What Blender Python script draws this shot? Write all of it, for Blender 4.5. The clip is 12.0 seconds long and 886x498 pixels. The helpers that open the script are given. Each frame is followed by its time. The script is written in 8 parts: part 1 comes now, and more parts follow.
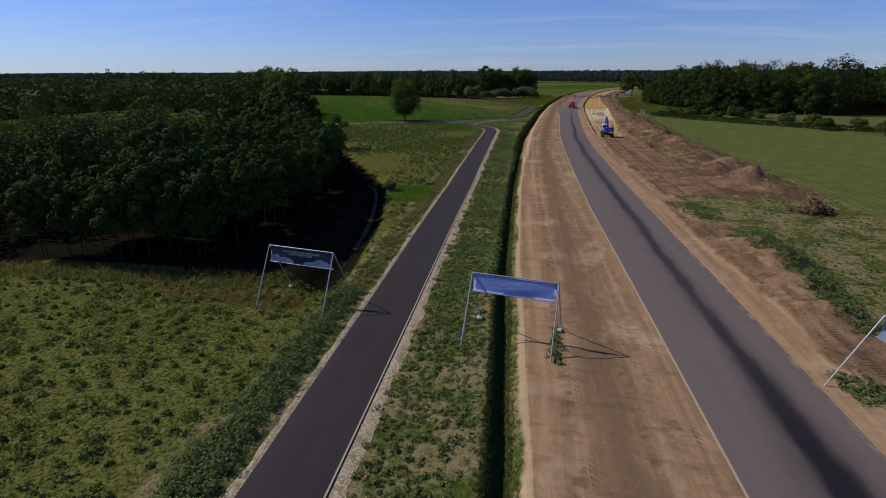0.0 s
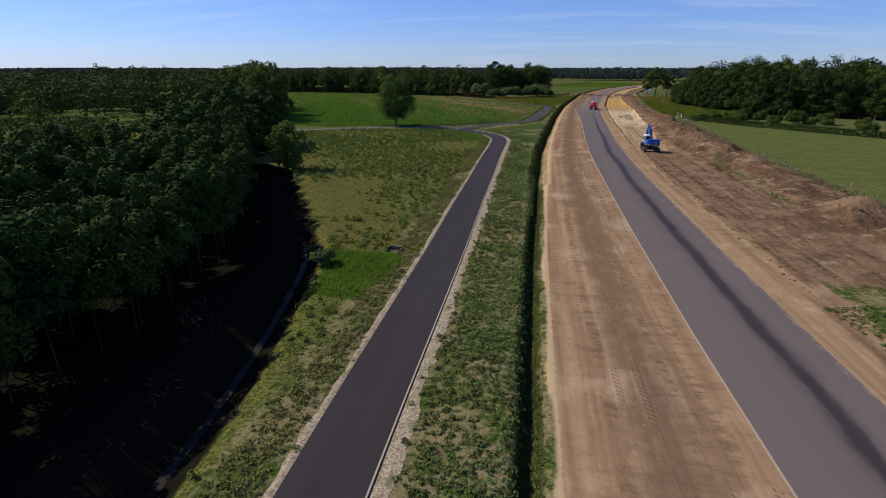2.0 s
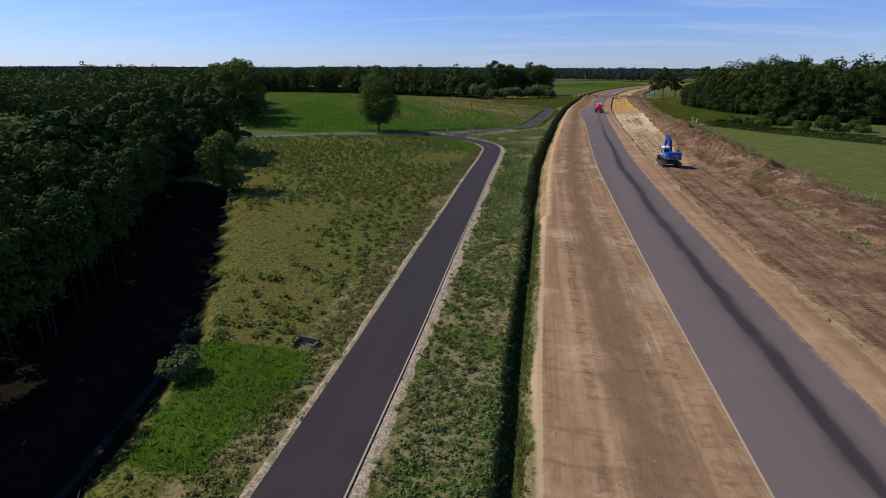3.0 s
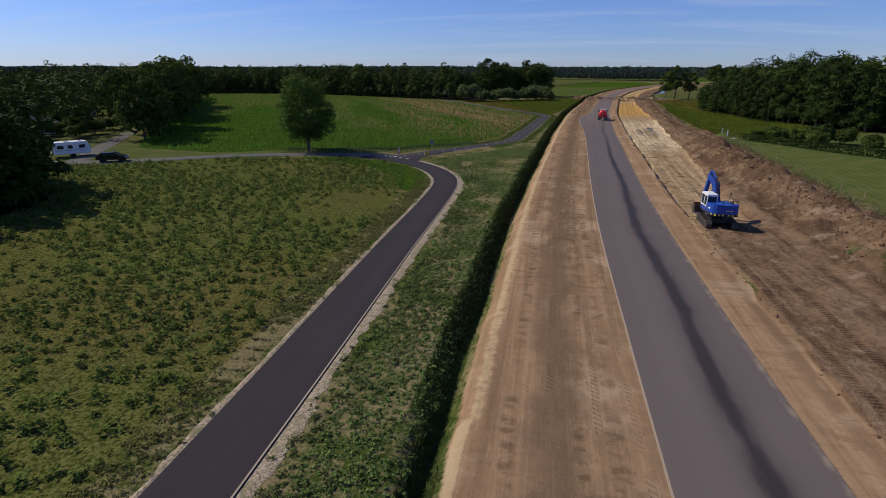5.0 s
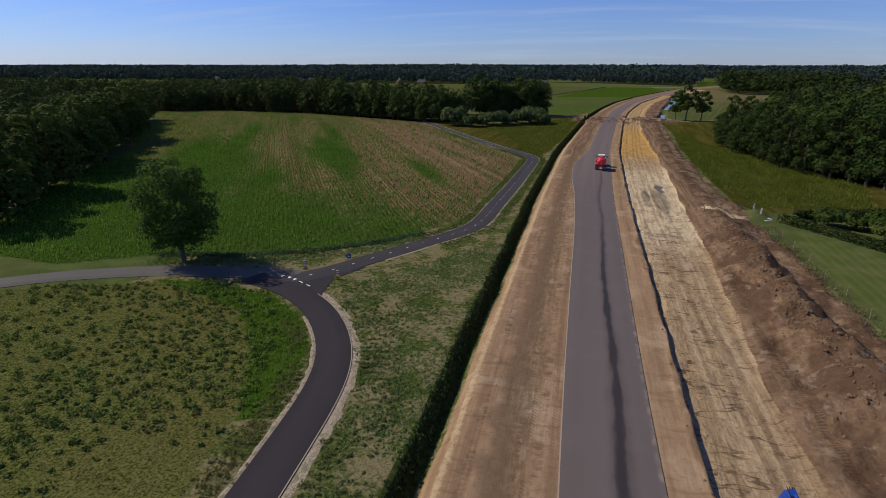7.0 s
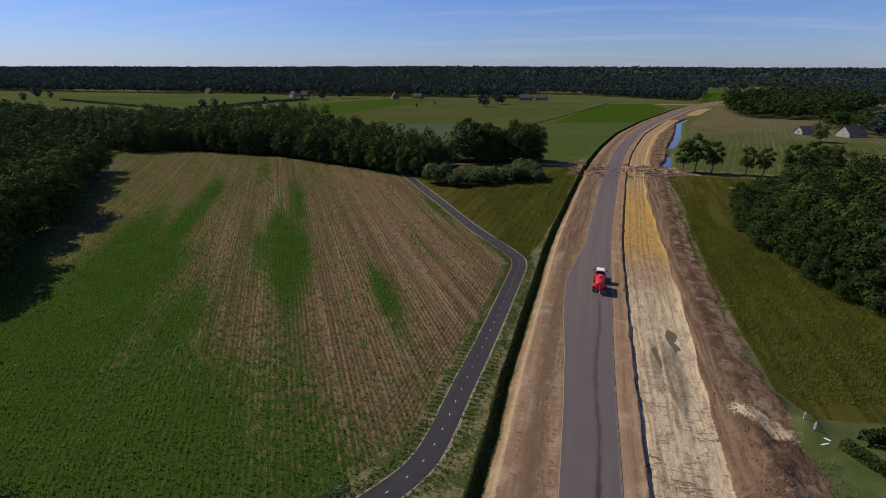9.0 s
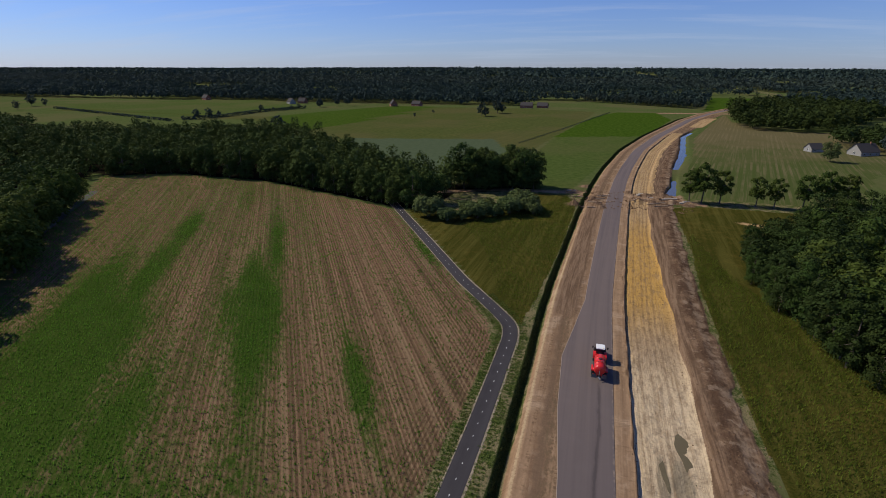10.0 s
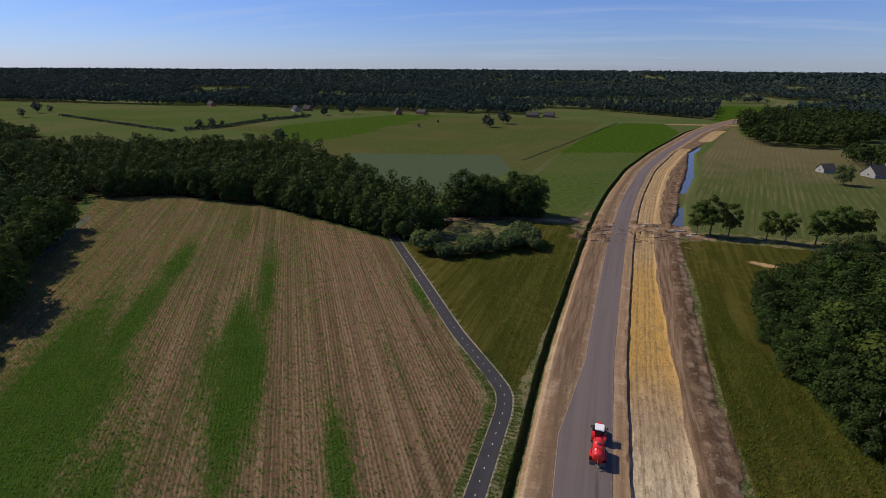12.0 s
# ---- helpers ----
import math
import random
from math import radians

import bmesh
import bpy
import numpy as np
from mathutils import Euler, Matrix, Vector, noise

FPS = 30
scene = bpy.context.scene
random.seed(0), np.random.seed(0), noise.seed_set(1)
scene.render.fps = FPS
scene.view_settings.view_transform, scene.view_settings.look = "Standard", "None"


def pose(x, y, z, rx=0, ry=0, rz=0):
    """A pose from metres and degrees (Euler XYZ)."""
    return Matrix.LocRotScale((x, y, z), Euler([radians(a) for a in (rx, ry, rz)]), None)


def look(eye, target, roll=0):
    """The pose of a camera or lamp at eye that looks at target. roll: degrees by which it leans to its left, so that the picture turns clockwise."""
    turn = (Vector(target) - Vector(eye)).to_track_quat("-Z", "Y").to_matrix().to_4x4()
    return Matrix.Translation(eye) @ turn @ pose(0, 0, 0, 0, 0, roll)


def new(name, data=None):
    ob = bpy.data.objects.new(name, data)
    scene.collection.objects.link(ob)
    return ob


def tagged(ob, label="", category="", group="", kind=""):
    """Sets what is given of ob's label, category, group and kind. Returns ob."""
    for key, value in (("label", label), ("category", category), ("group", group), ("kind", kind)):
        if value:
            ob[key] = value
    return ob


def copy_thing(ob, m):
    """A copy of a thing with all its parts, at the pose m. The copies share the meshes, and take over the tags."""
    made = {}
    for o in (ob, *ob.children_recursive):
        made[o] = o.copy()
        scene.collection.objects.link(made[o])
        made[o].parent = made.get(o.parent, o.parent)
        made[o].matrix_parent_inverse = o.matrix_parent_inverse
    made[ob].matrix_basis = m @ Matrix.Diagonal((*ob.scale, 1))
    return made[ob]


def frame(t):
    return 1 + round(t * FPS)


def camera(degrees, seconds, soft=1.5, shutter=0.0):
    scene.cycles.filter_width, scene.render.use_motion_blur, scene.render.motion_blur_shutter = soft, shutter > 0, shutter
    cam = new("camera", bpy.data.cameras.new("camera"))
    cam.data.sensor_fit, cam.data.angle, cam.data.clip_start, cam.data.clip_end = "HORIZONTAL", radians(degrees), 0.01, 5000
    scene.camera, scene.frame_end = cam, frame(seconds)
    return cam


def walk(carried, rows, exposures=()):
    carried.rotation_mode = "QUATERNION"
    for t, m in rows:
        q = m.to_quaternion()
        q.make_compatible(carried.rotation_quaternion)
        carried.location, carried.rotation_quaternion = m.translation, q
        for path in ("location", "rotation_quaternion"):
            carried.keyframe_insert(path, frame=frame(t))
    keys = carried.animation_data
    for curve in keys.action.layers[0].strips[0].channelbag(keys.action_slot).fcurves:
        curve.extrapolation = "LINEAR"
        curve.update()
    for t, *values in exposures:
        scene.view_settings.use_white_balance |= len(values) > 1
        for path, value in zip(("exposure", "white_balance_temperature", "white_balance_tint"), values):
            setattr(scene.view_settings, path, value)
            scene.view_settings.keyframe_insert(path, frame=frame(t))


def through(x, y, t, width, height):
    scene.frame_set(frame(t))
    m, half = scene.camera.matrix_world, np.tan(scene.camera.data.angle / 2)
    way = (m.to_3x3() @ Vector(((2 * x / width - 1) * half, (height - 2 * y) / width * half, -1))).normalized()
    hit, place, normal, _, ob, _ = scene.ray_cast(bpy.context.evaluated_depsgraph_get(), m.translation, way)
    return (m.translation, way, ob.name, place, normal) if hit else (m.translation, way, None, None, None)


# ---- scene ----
# ---------------------------------------------------------------- camera
cam = camera(82.0, 12.0, 0.8)
PATH = [
    (0, (-1.818, 7.699, 14.247), (-2.16, 9.561, 13.602), -0.2),
    (0.5, (-2.65, 14.752, 14.226), (-3.0, 16.612, 13.578), -0.2),
    (1, (-3.25, 22.089, 14.15), (-3.61, 23.945, 13.498), -0.1),
    (1.5, (-3.817, 29.495, 14.0), (-4.184, 31.348, 13.346), 0.1),
    (2, (-4.25, 37.029, 13.93), (-4.623, 38.881, 13.274), 0.1),
    (2.5, (-4.3, 44.743, 13.9), (-4.68, 46.594, 13.245), 0.1),
    (3, (-4.025, 53.023, 13.85), (-4.405, 54.874, 13.193), 0.3),
    (5, (-1.172, 86.853, 13.96), (-1.568, 88.699, 13.3), 0.2),
    (5.5, (-0.291, 94.899, 13.98), (-0.687, 96.745, 13.318), 0.3),
    (6, (0.447, 102.854, 15.321), (0.05, 104.697, 14.656), 0.4),
    (6.5, (1.3, 111.4, 19.312), (0.898, 113.241, 18.641), 0.2),
    (7, (2.2, 119.65, 24.0), (1.784, 121.487, 23.329), 0.1),
    (7.5, (2.75, 128.156, 28.949), (2.332, 129.993, 28.277), 0.1),
    (9.5, (2.75, 159.443, 47.983), (2.325, 161.278, 47.309), 0.1),
    (10, (3.09, 167.6, 52.834), (2.661, 169.433, 52.16), 0.1),
    (10.5, (3.309, 174.0, 58.1), (2.876, 175.833, 57.429), 0.2),
    (11, (3.538, 177.081, 61.6), (3.096, 178.912, 60.928), 0.3),
    (11.5, (3.7, 177.797, 62.6), (3.252, 179.627, 61.928), 0.3),
    (12, (3.7, 177.924, 62.778), (3.247, 179.753, 62.106), 0.3),
]
EXPOSURES = [(0, -0.32), (1, -0.17), (2.5, 0.02), (3.5, -0.02), (5, -0.26), (7, -0.29), (9.5, -0.35), (12, -0.28)]
walk(cam, [(t, look(eye, target, lean)) for t, eye, target, lean in PATH], EXPOSURES)

# ---------------------------------------------------------------- light
SUN_ELEV, SUN_AZ = radians(43), math.atan2(-0.985, 0.16)
world = bpy.data.worlds.new("sky")
scene.world = world
world.use_nodes = True
wt = world.node_tree
sky = wt.nodes.new("ShaderNodeTexSky")
sky.sky_type, sky.sun_disc = "NISHITA", False
sky.sun_elevation, sky.sun_rotation = SUN_ELEV, SUN_AZ
sky.altitude, sky.air_density, sky.dust_density, sky.ozone_density = 20, 1.0, 0.15, 4.0
wt.nodes["Background"].inputs["Strength"].default_value = 0.092


def wire(tree, a, b):
    tree.links.new(a, b)


coord = wt.nodes.new("ShaderNodeTexCoord")
split = wt.nodes.new("ShaderNodeSeparateXYZ")
wire(wt, coord.outputs["Generated"], split.inputs[0])
lift = wt.nodes.new("ShaderNodeMath")
lift.operation, lift.inputs[1].default_value = "ADD", 0.12
wire(wt, split.outputs["Z"], lift.inputs[0])
flat = wt.nodes.new("ShaderNodeVectorMath")
flat.operation = "DIVIDE"
wire(wt, coord.outputs["Generated"], flat.inputs[0])
wire(wt, lift.outputs[0], flat.inputs[1])
squash = wt.nodes.new("ShaderNodeMapping")
squash.inputs["Scale"].default_value = (0.35, 1.5, 0.0)
squash.inputs["Rotation"].default_value = (0, 0, radians(14))
wire(wt, flat.outputs[0], squash.inputs[0])
wisps = wt.nodes.new("ShaderNodeTexNoise")
wisps.inputs["Scale"].default_value, wisps.inputs["Detail"].default_value = 1.3, 7
wisps.inputs["Roughness"].default_value = 0.62
wire(wt, squash.outputs[0], wisps.inputs["Vector"])
thin = wt.nodes.new("ShaderNodeMapRange")
thin.inputs["From Min"].default_value, thin.inputs["From Max"].default_value = 0.5, 0.85
thin.inputs["To Max"].default_value = 0.5
wire(wt, wisps.outputs[0], thin.inputs["Value"])
veil = wt.nodes.new("ShaderNodeMix")
veil.data_type = "RGBA"
veil.inputs["B"].default_value = (6.4, 7.4, 9.4, 1)
wire(wt, thin.outputs[0], veil.inputs["Factor"])
clear = wt.nodes.new("ShaderNodeMix")
clear.data_type, clear.blend_type = "RGBA", "MULTIPLY"
clear.inputs["Factor"].default_value, clear.inputs["B"].default_value = 1.0, (0.72, 0.87, 1.44, 1)
wire(wt, sky.outputs[0], clear.inputs["A"])
wire(wt, clear.outputs["Result"], veil.inputs["A"])
wire(wt, veil.outputs["Result"], wt.nodes["Background"].inputs["Color"])

sun_way = Vector((math.sin(SUN_AZ) * math.cos(SUN_ELEV), math.cos(SUN_AZ) * math.cos(SUN_ELEV), math.sin(SUN_ELEV)))
sun = new("sun", bpy.data.lights.new("sun", "SUN"))
sun.data.energy, sun.data.angle, sun.data.color = 5.0, radians(0.53), (1.0, 0.91, 0.75)
sun.rotation_euler = sun_way.to_track_quat("Z", "Y").to_euler()


# ---------------------------------------------------------------- materials
class Shade:
    """A small builder of node materials."""

    def __init__(self, name):
        self.mat = bpy.data.materials.new(name)
        self.mat.use_nodes = True
        self.tree = self.mat.node_tree
        self.bsdf = self.tree.nodes["Principled BSDF"]
        self.position = self.tree.nodes.new("ShaderNodeNewGeometry").outputs["Position"]

    def put(self, value, socket):
        if hasattr(value, "is_output"):
            self.tree.links.new(value, socket)
        elif isinstance(value, (tuple, list)) and len(value) == 3 and socket.type == "RGBA":
            socket.default_value = (*value, 1)
        else:
            socket.default_value = value

    def math(self, op, a, b=0.0, clamp=False):
        n = self.tree.nodes.new("ShaderNodeMath")
        n.operation, n.use_clamp = op, clamp
        self.put(a, n.inputs[0]), self.put(b, n.inputs[1])
        return n.outputs[0]

    def mix(self, fac, a, b):
        n = self.tree.nodes.new("ShaderNodeMix")
        n.data_type = "RGBA"
        self.put(fac, n.inputs["Factor"]), self.put(a, n.inputs["A"]), self.put(b, n.inputs["B"])
        return n.outputs["Result"]

    def noise(self, scale, detail=3.0, vector=None, rough=0.55):
        n = self.tree.nodes.new("ShaderNodeTexNoise")
        n.inputs["Scale"].default_value, n.inputs["Detail"].default_value, n.inputs["Roughness"].default_value = scale, detail, rough
        self.put(vector or self.position, n.inputs["Vector"])
        return n.outputs[0]

    def step(self, value, low, high, to=1.0):
        n = self.tree.nodes.new("ShaderNodeMapRange")
        n.interpolation_type = "SMOOTHSTEP"
        self.put(value, n.inputs["Value"])
        n.inputs["From Min"].default_value, n.inputs["From Max"].default_value, n.inputs["To Max"].default_value = low, high, to
        return n.outputs[0]

    def attr(self, name):
        n = self.tree.nodes.new("ShaderNodeAttribute")
        n.attribute_name = name
        return n.outputs["Fac"]

    def xyz(self, x, y, z=0.0):
        n = self.tree.nodes.new("ShaderNodeCombineXYZ")
        for value, socket in zip((x, y, z), n.inputs):
            self.put(value, socket)
        return n.outputs[0]

    def parts(self, vector):
        n = self.tree.nodes.new("ShaderNodeSeparateXYZ")
        self.put(vector, n.inputs[0])
        return n.outputs

    def obj(self):
        return self.tree.nodes.new("ShaderNodeTexCoord").outputs["Object"]

    def per_thing(self):
        return self.tree.nodes.new("ShaderNodeObjectInfo").outputs["Random"]

    def per_island(self):
        return self.tree.nodes.new("ShaderNodeNewGeometry").outputs["Random Per Island"]

    def bump(self, height, strength=0.4, distance=0.05):
        n = self.tree.nodes.new("ShaderNodeBump")
        n.inputs["Strength"].default_value, n.inputs["Distance"].default_value = strength, distance
        self.put(height, n.inputs["Height"])
        self.tree.links.new(n.outputs[0], self.bsdf.inputs["Normal"])

    def done(self, color, rough=0.9, metal=0.0, spec=0.3):
        self.put(color, self.bsdf.inputs["Base Color"]), self.put(rough, self.bsdf.inputs["Roughness"])
        self.put(metal, self.bsdf.inputs["Metallic"])
        self.bsdf.inputs["Specular IOR Level"].default_value = spec
        return self.mat


def plain(name, color, rough=0.5, metal=0.0, wear=0.25, dirt=(0.2, 0.15, 0.1), spec=0.4, scale=3.0):
    """Paint, metal, rubber and the like, with grain, faint dirt and a little relief."""
    s = Shade(name)
    o = s.obj()
    grime = s.step(s.noise(scale, 5, o, 0.65), 0.5, 0.85, wear)
    tone = s.mix(s.noise(scale * 9, 2, o), [c * 0.88 for c in color], [min(1, c * 1.1) for c in color])
    s.bump(s.noise(scale * 12, 2, o), 0.12, 0.01)
    return s.done(s.mix(grime, tone, dirt), s.math("ADD", s.math("MULTIPLY", grime, 0.4), rough, True), metal, spec)


def leafy(name, dark, light, through=0.22):
    s = Shade(name)
    base = s.mix(s.per_island(), dark, light)
    wide = s.mix(s.step(s.noise(0.16, 3), 0.35, 0.7, 0.55), base, [c * 0.62 for c in dark])
    tone = s.mix(s.math("MULTIPLY", s.per_thing(), 0.5), wide, [light[0] * 1.15, light[1] * 0.92, light[2] * 0.8])
    s.done(tone, 0.8, 0.0, 0.04)
    glow = s.tree.nodes.new("ShaderNodeBsdfTranslucent")
    s.tree.links.new(tone, glow.inputs["Color"])
    both = s.tree.nodes.new("ShaderNodeMixShader")
    both.inputs[0].default_value = through
    s.tree.links.new(s.bsdf.outputs[0], both.inputs[1])
    s.tree.links.new(glow.outputs[0], both.inputs[2])
    s.tree.links.new(both.outputs[0], s.tree.nodes["Material Output"].inputs["Surface"])
    return s.mat


def asphalt(name, dark, light, wet=False):
    s = Shade(name)
    u = s.attr("across")
    along = s.parts(s.position)[1]
    lanes = s.noise(1.0, 3, s.xyz(s.math("MULTIPLY", u, 0.7), s.math("MULTIPLY", along, 0.012)))
    tone = s.mix(s.step(lanes, 0.3, 0.7), dark, light)
    blotch = s.step(s.noise(0.25, 4), 0.45, 0.75, 0.35)
    tone = s.mix(blotch, tone, [c * 1.2 for c in light])
    grain = s.noise(28, 2)
    tone = s.mix(s.math("MULTIPLY", grain, 0.35), tone, [c * 1.6 for c in light])
    rough = 0.85
    if wet:
        edge = s.step(s.math("ADD", u, s.math("MULTIPLY", s.noise(1.6, 3), 0.35)), -0.2, 0.05)
        dusty = s.math("MULTIPLY", edge, s.step(s.noise(0.9, 4), 0.4, 0.7, 0.5))
        tone = s.mix(dusty, tone, (0.32, 0.25, 0.18))
        tone = s.mix(s.math("MULTIPLY", s.step(along, 205.0, 262.0), s.step(lanes, 0.25, 0.6, 0.42)), tone, (0.185, 0.142, 0.122))
        sway = s.math("MULTIPLY", s.math("SUBTRACT", s.noise(0.035, 1, s.xyz(0.0, along)), 0.5), 1.6)
        off = s.math("ABSOLUTE", s.math("ADD", s.math("ADD", u, 2.55), sway))
        ragged = s.math("ADD", off, s.math("MULTIPLY", s.math("SUBTRACT", s.noise(1.3, 4, s.xyz(u, s.math("MULTIPLY", along, 0.25))), 0.5), 0.9))
        ragged = s.math("DIVIDE", ragged, s.math("SUBTRACT", s.math("SUBTRACT", 2.7, s.step(along, 14.0, 40.0, 1.7)), s.step(along, 135.0, 185.0, 0.45)))
        damp = s.math("ADD", s.math("SUBTRACT", 0.48, s.step(ragged, 0.1, 1.25, 0.48)), s.math("SUBTRACT", 0.52, s.step(ragged, 0.14, 0.62, 0.52)))
        fade = s.math("SUBTRACT", 1.0, s.step(along, 246.0, 252.0))
        near = s.math("ADD", 0.82, s.math("SUBTRACT", s.math("SUBTRACT", 0.28, s.step(along, 20.0, 45.0, 0.28)), s.step(along, 175.0, 215.0, 0.38)))
        damp = s.math("MULTIPLY", s.math("MULTIPLY", damp, fade), near)
        tone = s.mix(s.math("MULTIPLY", damp, 0.95), tone, (0.016, 0.014, 0.016))
        rough = s.math("SUBTRACT", 0.85, s.math("MULTIPLY", damp, 0.3))
    s.bump(grain, 0.3, 0.01)
    return s.done(tone, rough, 0.0, 0.08)


def ground_material():
    s = Shade("open_ground")
    x, y, _ = s.parts(s.position)
    u = s.attr("across")
    n_wide, n_mid, n_fine, n_grit = s.noise(0.035, 4), s.noise(0.33, 4), s.noise(2.2, 4, None, 0.65), s.noise(14, 3)
    streak = s.noise(1.0, 5, s.xyz(s.math("MULTIPLY", u, 1.1), s.math("MULTIPLY", y, 0.03)), 0.62)
    streak_b = s.noise(1.0, 4, s.xyz(s.math("MULTIPLY", u, 3.2), s.math("MULTIPLY", y, 0.11)), 0.6)

    def zone(name, hard=0.22):
        m = s.math("ADD", s.attr(name), s.math("MULTIPLY", s.math("SUBTRACT", n_fine, 0.5), 0.55))
        return s.step(m, 0.5 - hard, 0.5 + hard)

    def rut(at, half, sway):
        off = s.math("ADD", s.math("SUBTRACT", u, at), s.math("MULTIPLY", s.math("SUBTRACT", n_sway, 0.5), sway * 3))
        return s.math("SUBTRACT", 1.0, s.step(s.math("ABSOLUTE", off), half * 0.5, half))

    n_sway = s.noise(1.0, 2, s.xyz(0.0, s.math("MULTIPLY", y, 0.045)))
    sward = s.noise(5.5, 4, None, 0.7)
    # grass of the verges
    green = s.mix(s.step(n_fine, 0.32, 0.68), (0.030, 0.048, 0.010), (0.080, 0.098, 0.024))
    straw = s.step(s.math("ADD", s.math("MULTIPLY", n_mid, 0.6), s.math("MULTIPLY", n_fine, 0.4)), 0.43, 0.56, 0.85)
    color = s.mix(straw, green, (0.205, 0.162, 0.088))
    color = s.mix(s.step(sward, 0.48, 0.40, 0.65), color, (0.034, 0.050, 0.014))
    color = s.mix(s.step(sward, 0.54, 0.64, 0.5), color, (0.150, 0.158, 0.070))
    # plain pasture
    lea = s.mix(s.step(n_mid, 0.3, 0.7), (0.056, 0.080, 0.022), (0.086, 0.104, 0.034))
    lea = s.mix(s.step(s.noise(0.012, 3), 0.42, 0.62, 0.7), lea, (0.100, 0.096, 0.040))
    color = s.mix(zone("lea"), color, lea)
    # weedy fallow
    fallow = s.mix(s.step(n_fine, 0.34, 0.66), (0.056, 0.068, 0.015), (0.122, 0.116, 0.038))
    fallow = s.mix(s.step(sward, 0.52, 0.58, 0.6), fallow, (0.112, 0.126, 0.034))
    fallow = s.mix(s.step(sward, 0.49, 0.43, 0.75), fallow, (0.020, 0.034, 0.006))
    fallow = s.mix(s.math("SUBTRACT", s.step(n_wide, 0.40, 0.60, 0.52), s.math("ADD", s.step(y, 118.0, 150.0, 0.22), s.math("SUBTRACT", 0.45, s.step(y, 34.0, 60.0, 0.45))), True), fallow, s.mix(n_grit, (0.098, 0.070, 0.024), (0.140, 0.110, 0.042)))
    fallow = s.mix(s.step(sward, 0.48, 0.42, 0.6), fallow, (0.024, 0.038, 0.007))
    fallow = s.mix(s.step(sward, 0.54, 0.60, 0.35), fallow, (0.130, 0.138, 0.044))
    color = s.mix(zone("fallow", 0.35), color, fallow)

    def rows(angle, gap, sharp=0.35, wobble=0.25):
        c, d = math.cos(radians(angle)), math.sin(radians(angle))
        across = s.math("ADD", s.math("MULTIPLY", x, c), s.math("MULTIPLY", y, d))
        across = s.math("ADD", across, s.math("MULTIPLY", n_mid, wobble * gap))
        wave = s.math("ADD", s.math("MULTIPLY", s.math("SINE", s.math("MULTIPLY", across, 2 * math.pi / gap)), 0.5), 0.5)
        return s.step(wave, sharp, 1.0 - sharp * 0.3), across

    # young crop in rows
    lines, across = rows(30, 0.76, 0.35, 0.3)
    along_rows = s.math("SUBTRACT", s.math("MULTIPLY", y, 0.866), s.math("MULTIPLY", x, 0.5))
    vigour = s.step(s.noise(1.0, 3, s.xyz(s.math("MULTIPLY", across, 0.5), s.math("MULTIPLY", along_rows, 0.012)), 0.6), 0.34, 0.66)
    lines = s.math("MULTIPLY", lines, s.math("ADD", 0.3, s.math("MULTIPLY", vigour, 0.7)))
    wide_lines = s.noise(1.0, 3, s.xyz(s.math("MULTIPLY", across, 0.16), s.math("MULTIPLY", y, 0.004)))
    stripe = s.noise(1.0, 3, s.xyz(s.math("MULTIPLY", across, 0.055), s.math("MULTIPLY", s.math("SUBTRACT", y, x), 0.006)), 0.6)
    bare = s.mix(s.step(n_fine, 0.3, 0.7), (0.112, 0.066, 0.037), (0.172, 0.105, 0.059))
    bare = s.mix(s.math("MULTIPLY", lines, 0.62), bare, (0.285, 0.190, 0.110))
    bare = s.mix(s.step(wide_lines, 0.48, 0.7, 0.5), bare, (0.074, 0.066, 0.028))
    side_d = s.attr("headland")
    ridge = s.math("ADD", s.math("MULTIPLY", s.math("SINE", s.math("MULTIPLY", side_d, 8.3)), 0.5), 0.5)
    turned_rows = s.math("MULTIPLY", s.math("SUBTRACT", 1.0, s.step(side_d, 8.0, 11.0)), s.step(y, 196.0, 206.0))
    bare = s.mix(s.math("MULTIPLY", turned_rows, s.step(ridge, 0.35, 0.75, 0.6)), bare, (0.062, 0.038, 0.022))
    drill = s.noise(1.0, 3, s.xyz(s.math("MULTIPLY", across, 0.9), s.math("MULTIPLY", along_rows, 0.006)), 0.7)
    bare = s.mix(s.step(drill, 0.5, 0.62, 0.55), bare, (0.225, 0.160, 0.090))
    bare = s.mix(s.step(drill, 0.47, 0.36, 0.5), bare, (0.062, 0.046, 0.025))
    lush = s.mix(s.step(n_fine, 0.3, 0.7), (0.018, 0.045, 0.0045), (0.042, 0.084, 0.010))
    lush = s.mix(s.math("MULTIPLY", lines, 0.25), lush, (0.080, 0.086, 0.030))
    clod = s.noise(1.1, 5, None, 0.7)
    bare = s.mix(s.step(clod, 0.52, 0.64, 0.7), bare, (0.046, 0.031, 0.019))
    lush = s.mix(s.step(clod, 0.52, 0.62, 0.6), lush, (0.012, 0.028, 0.004))
    tuft = s.noise(0.9, 4, s.xyz(s.math("MULTIPLY", across, 1.6), s.math("MULTIPLY", along_rows, 0.5)), 0.65)
    growth = s.math("ADD", s.math("MULTIPLY", stripe, 0.35), s.math("MULTIPLY", tuft, 0.42))
    growth = s.math("ADD", growth, s.math("MULTIPLY", s.attr("young"), 0.36))
    crop = s.mix(s.step(growth, 0.44, 0.60, 0.94), bare, lush)
    color = s.mix(zone("crop"), color, crop)
    # pasture with stubble rows
    lines_b, _ = rows(-4, 1.25, 0.4, 0.6)
    stubble = s.mix(s.step(n_mid, 0.35, 0.7), (0.066, 0.092, 0.022), (0.098, 0.106, 0.034))
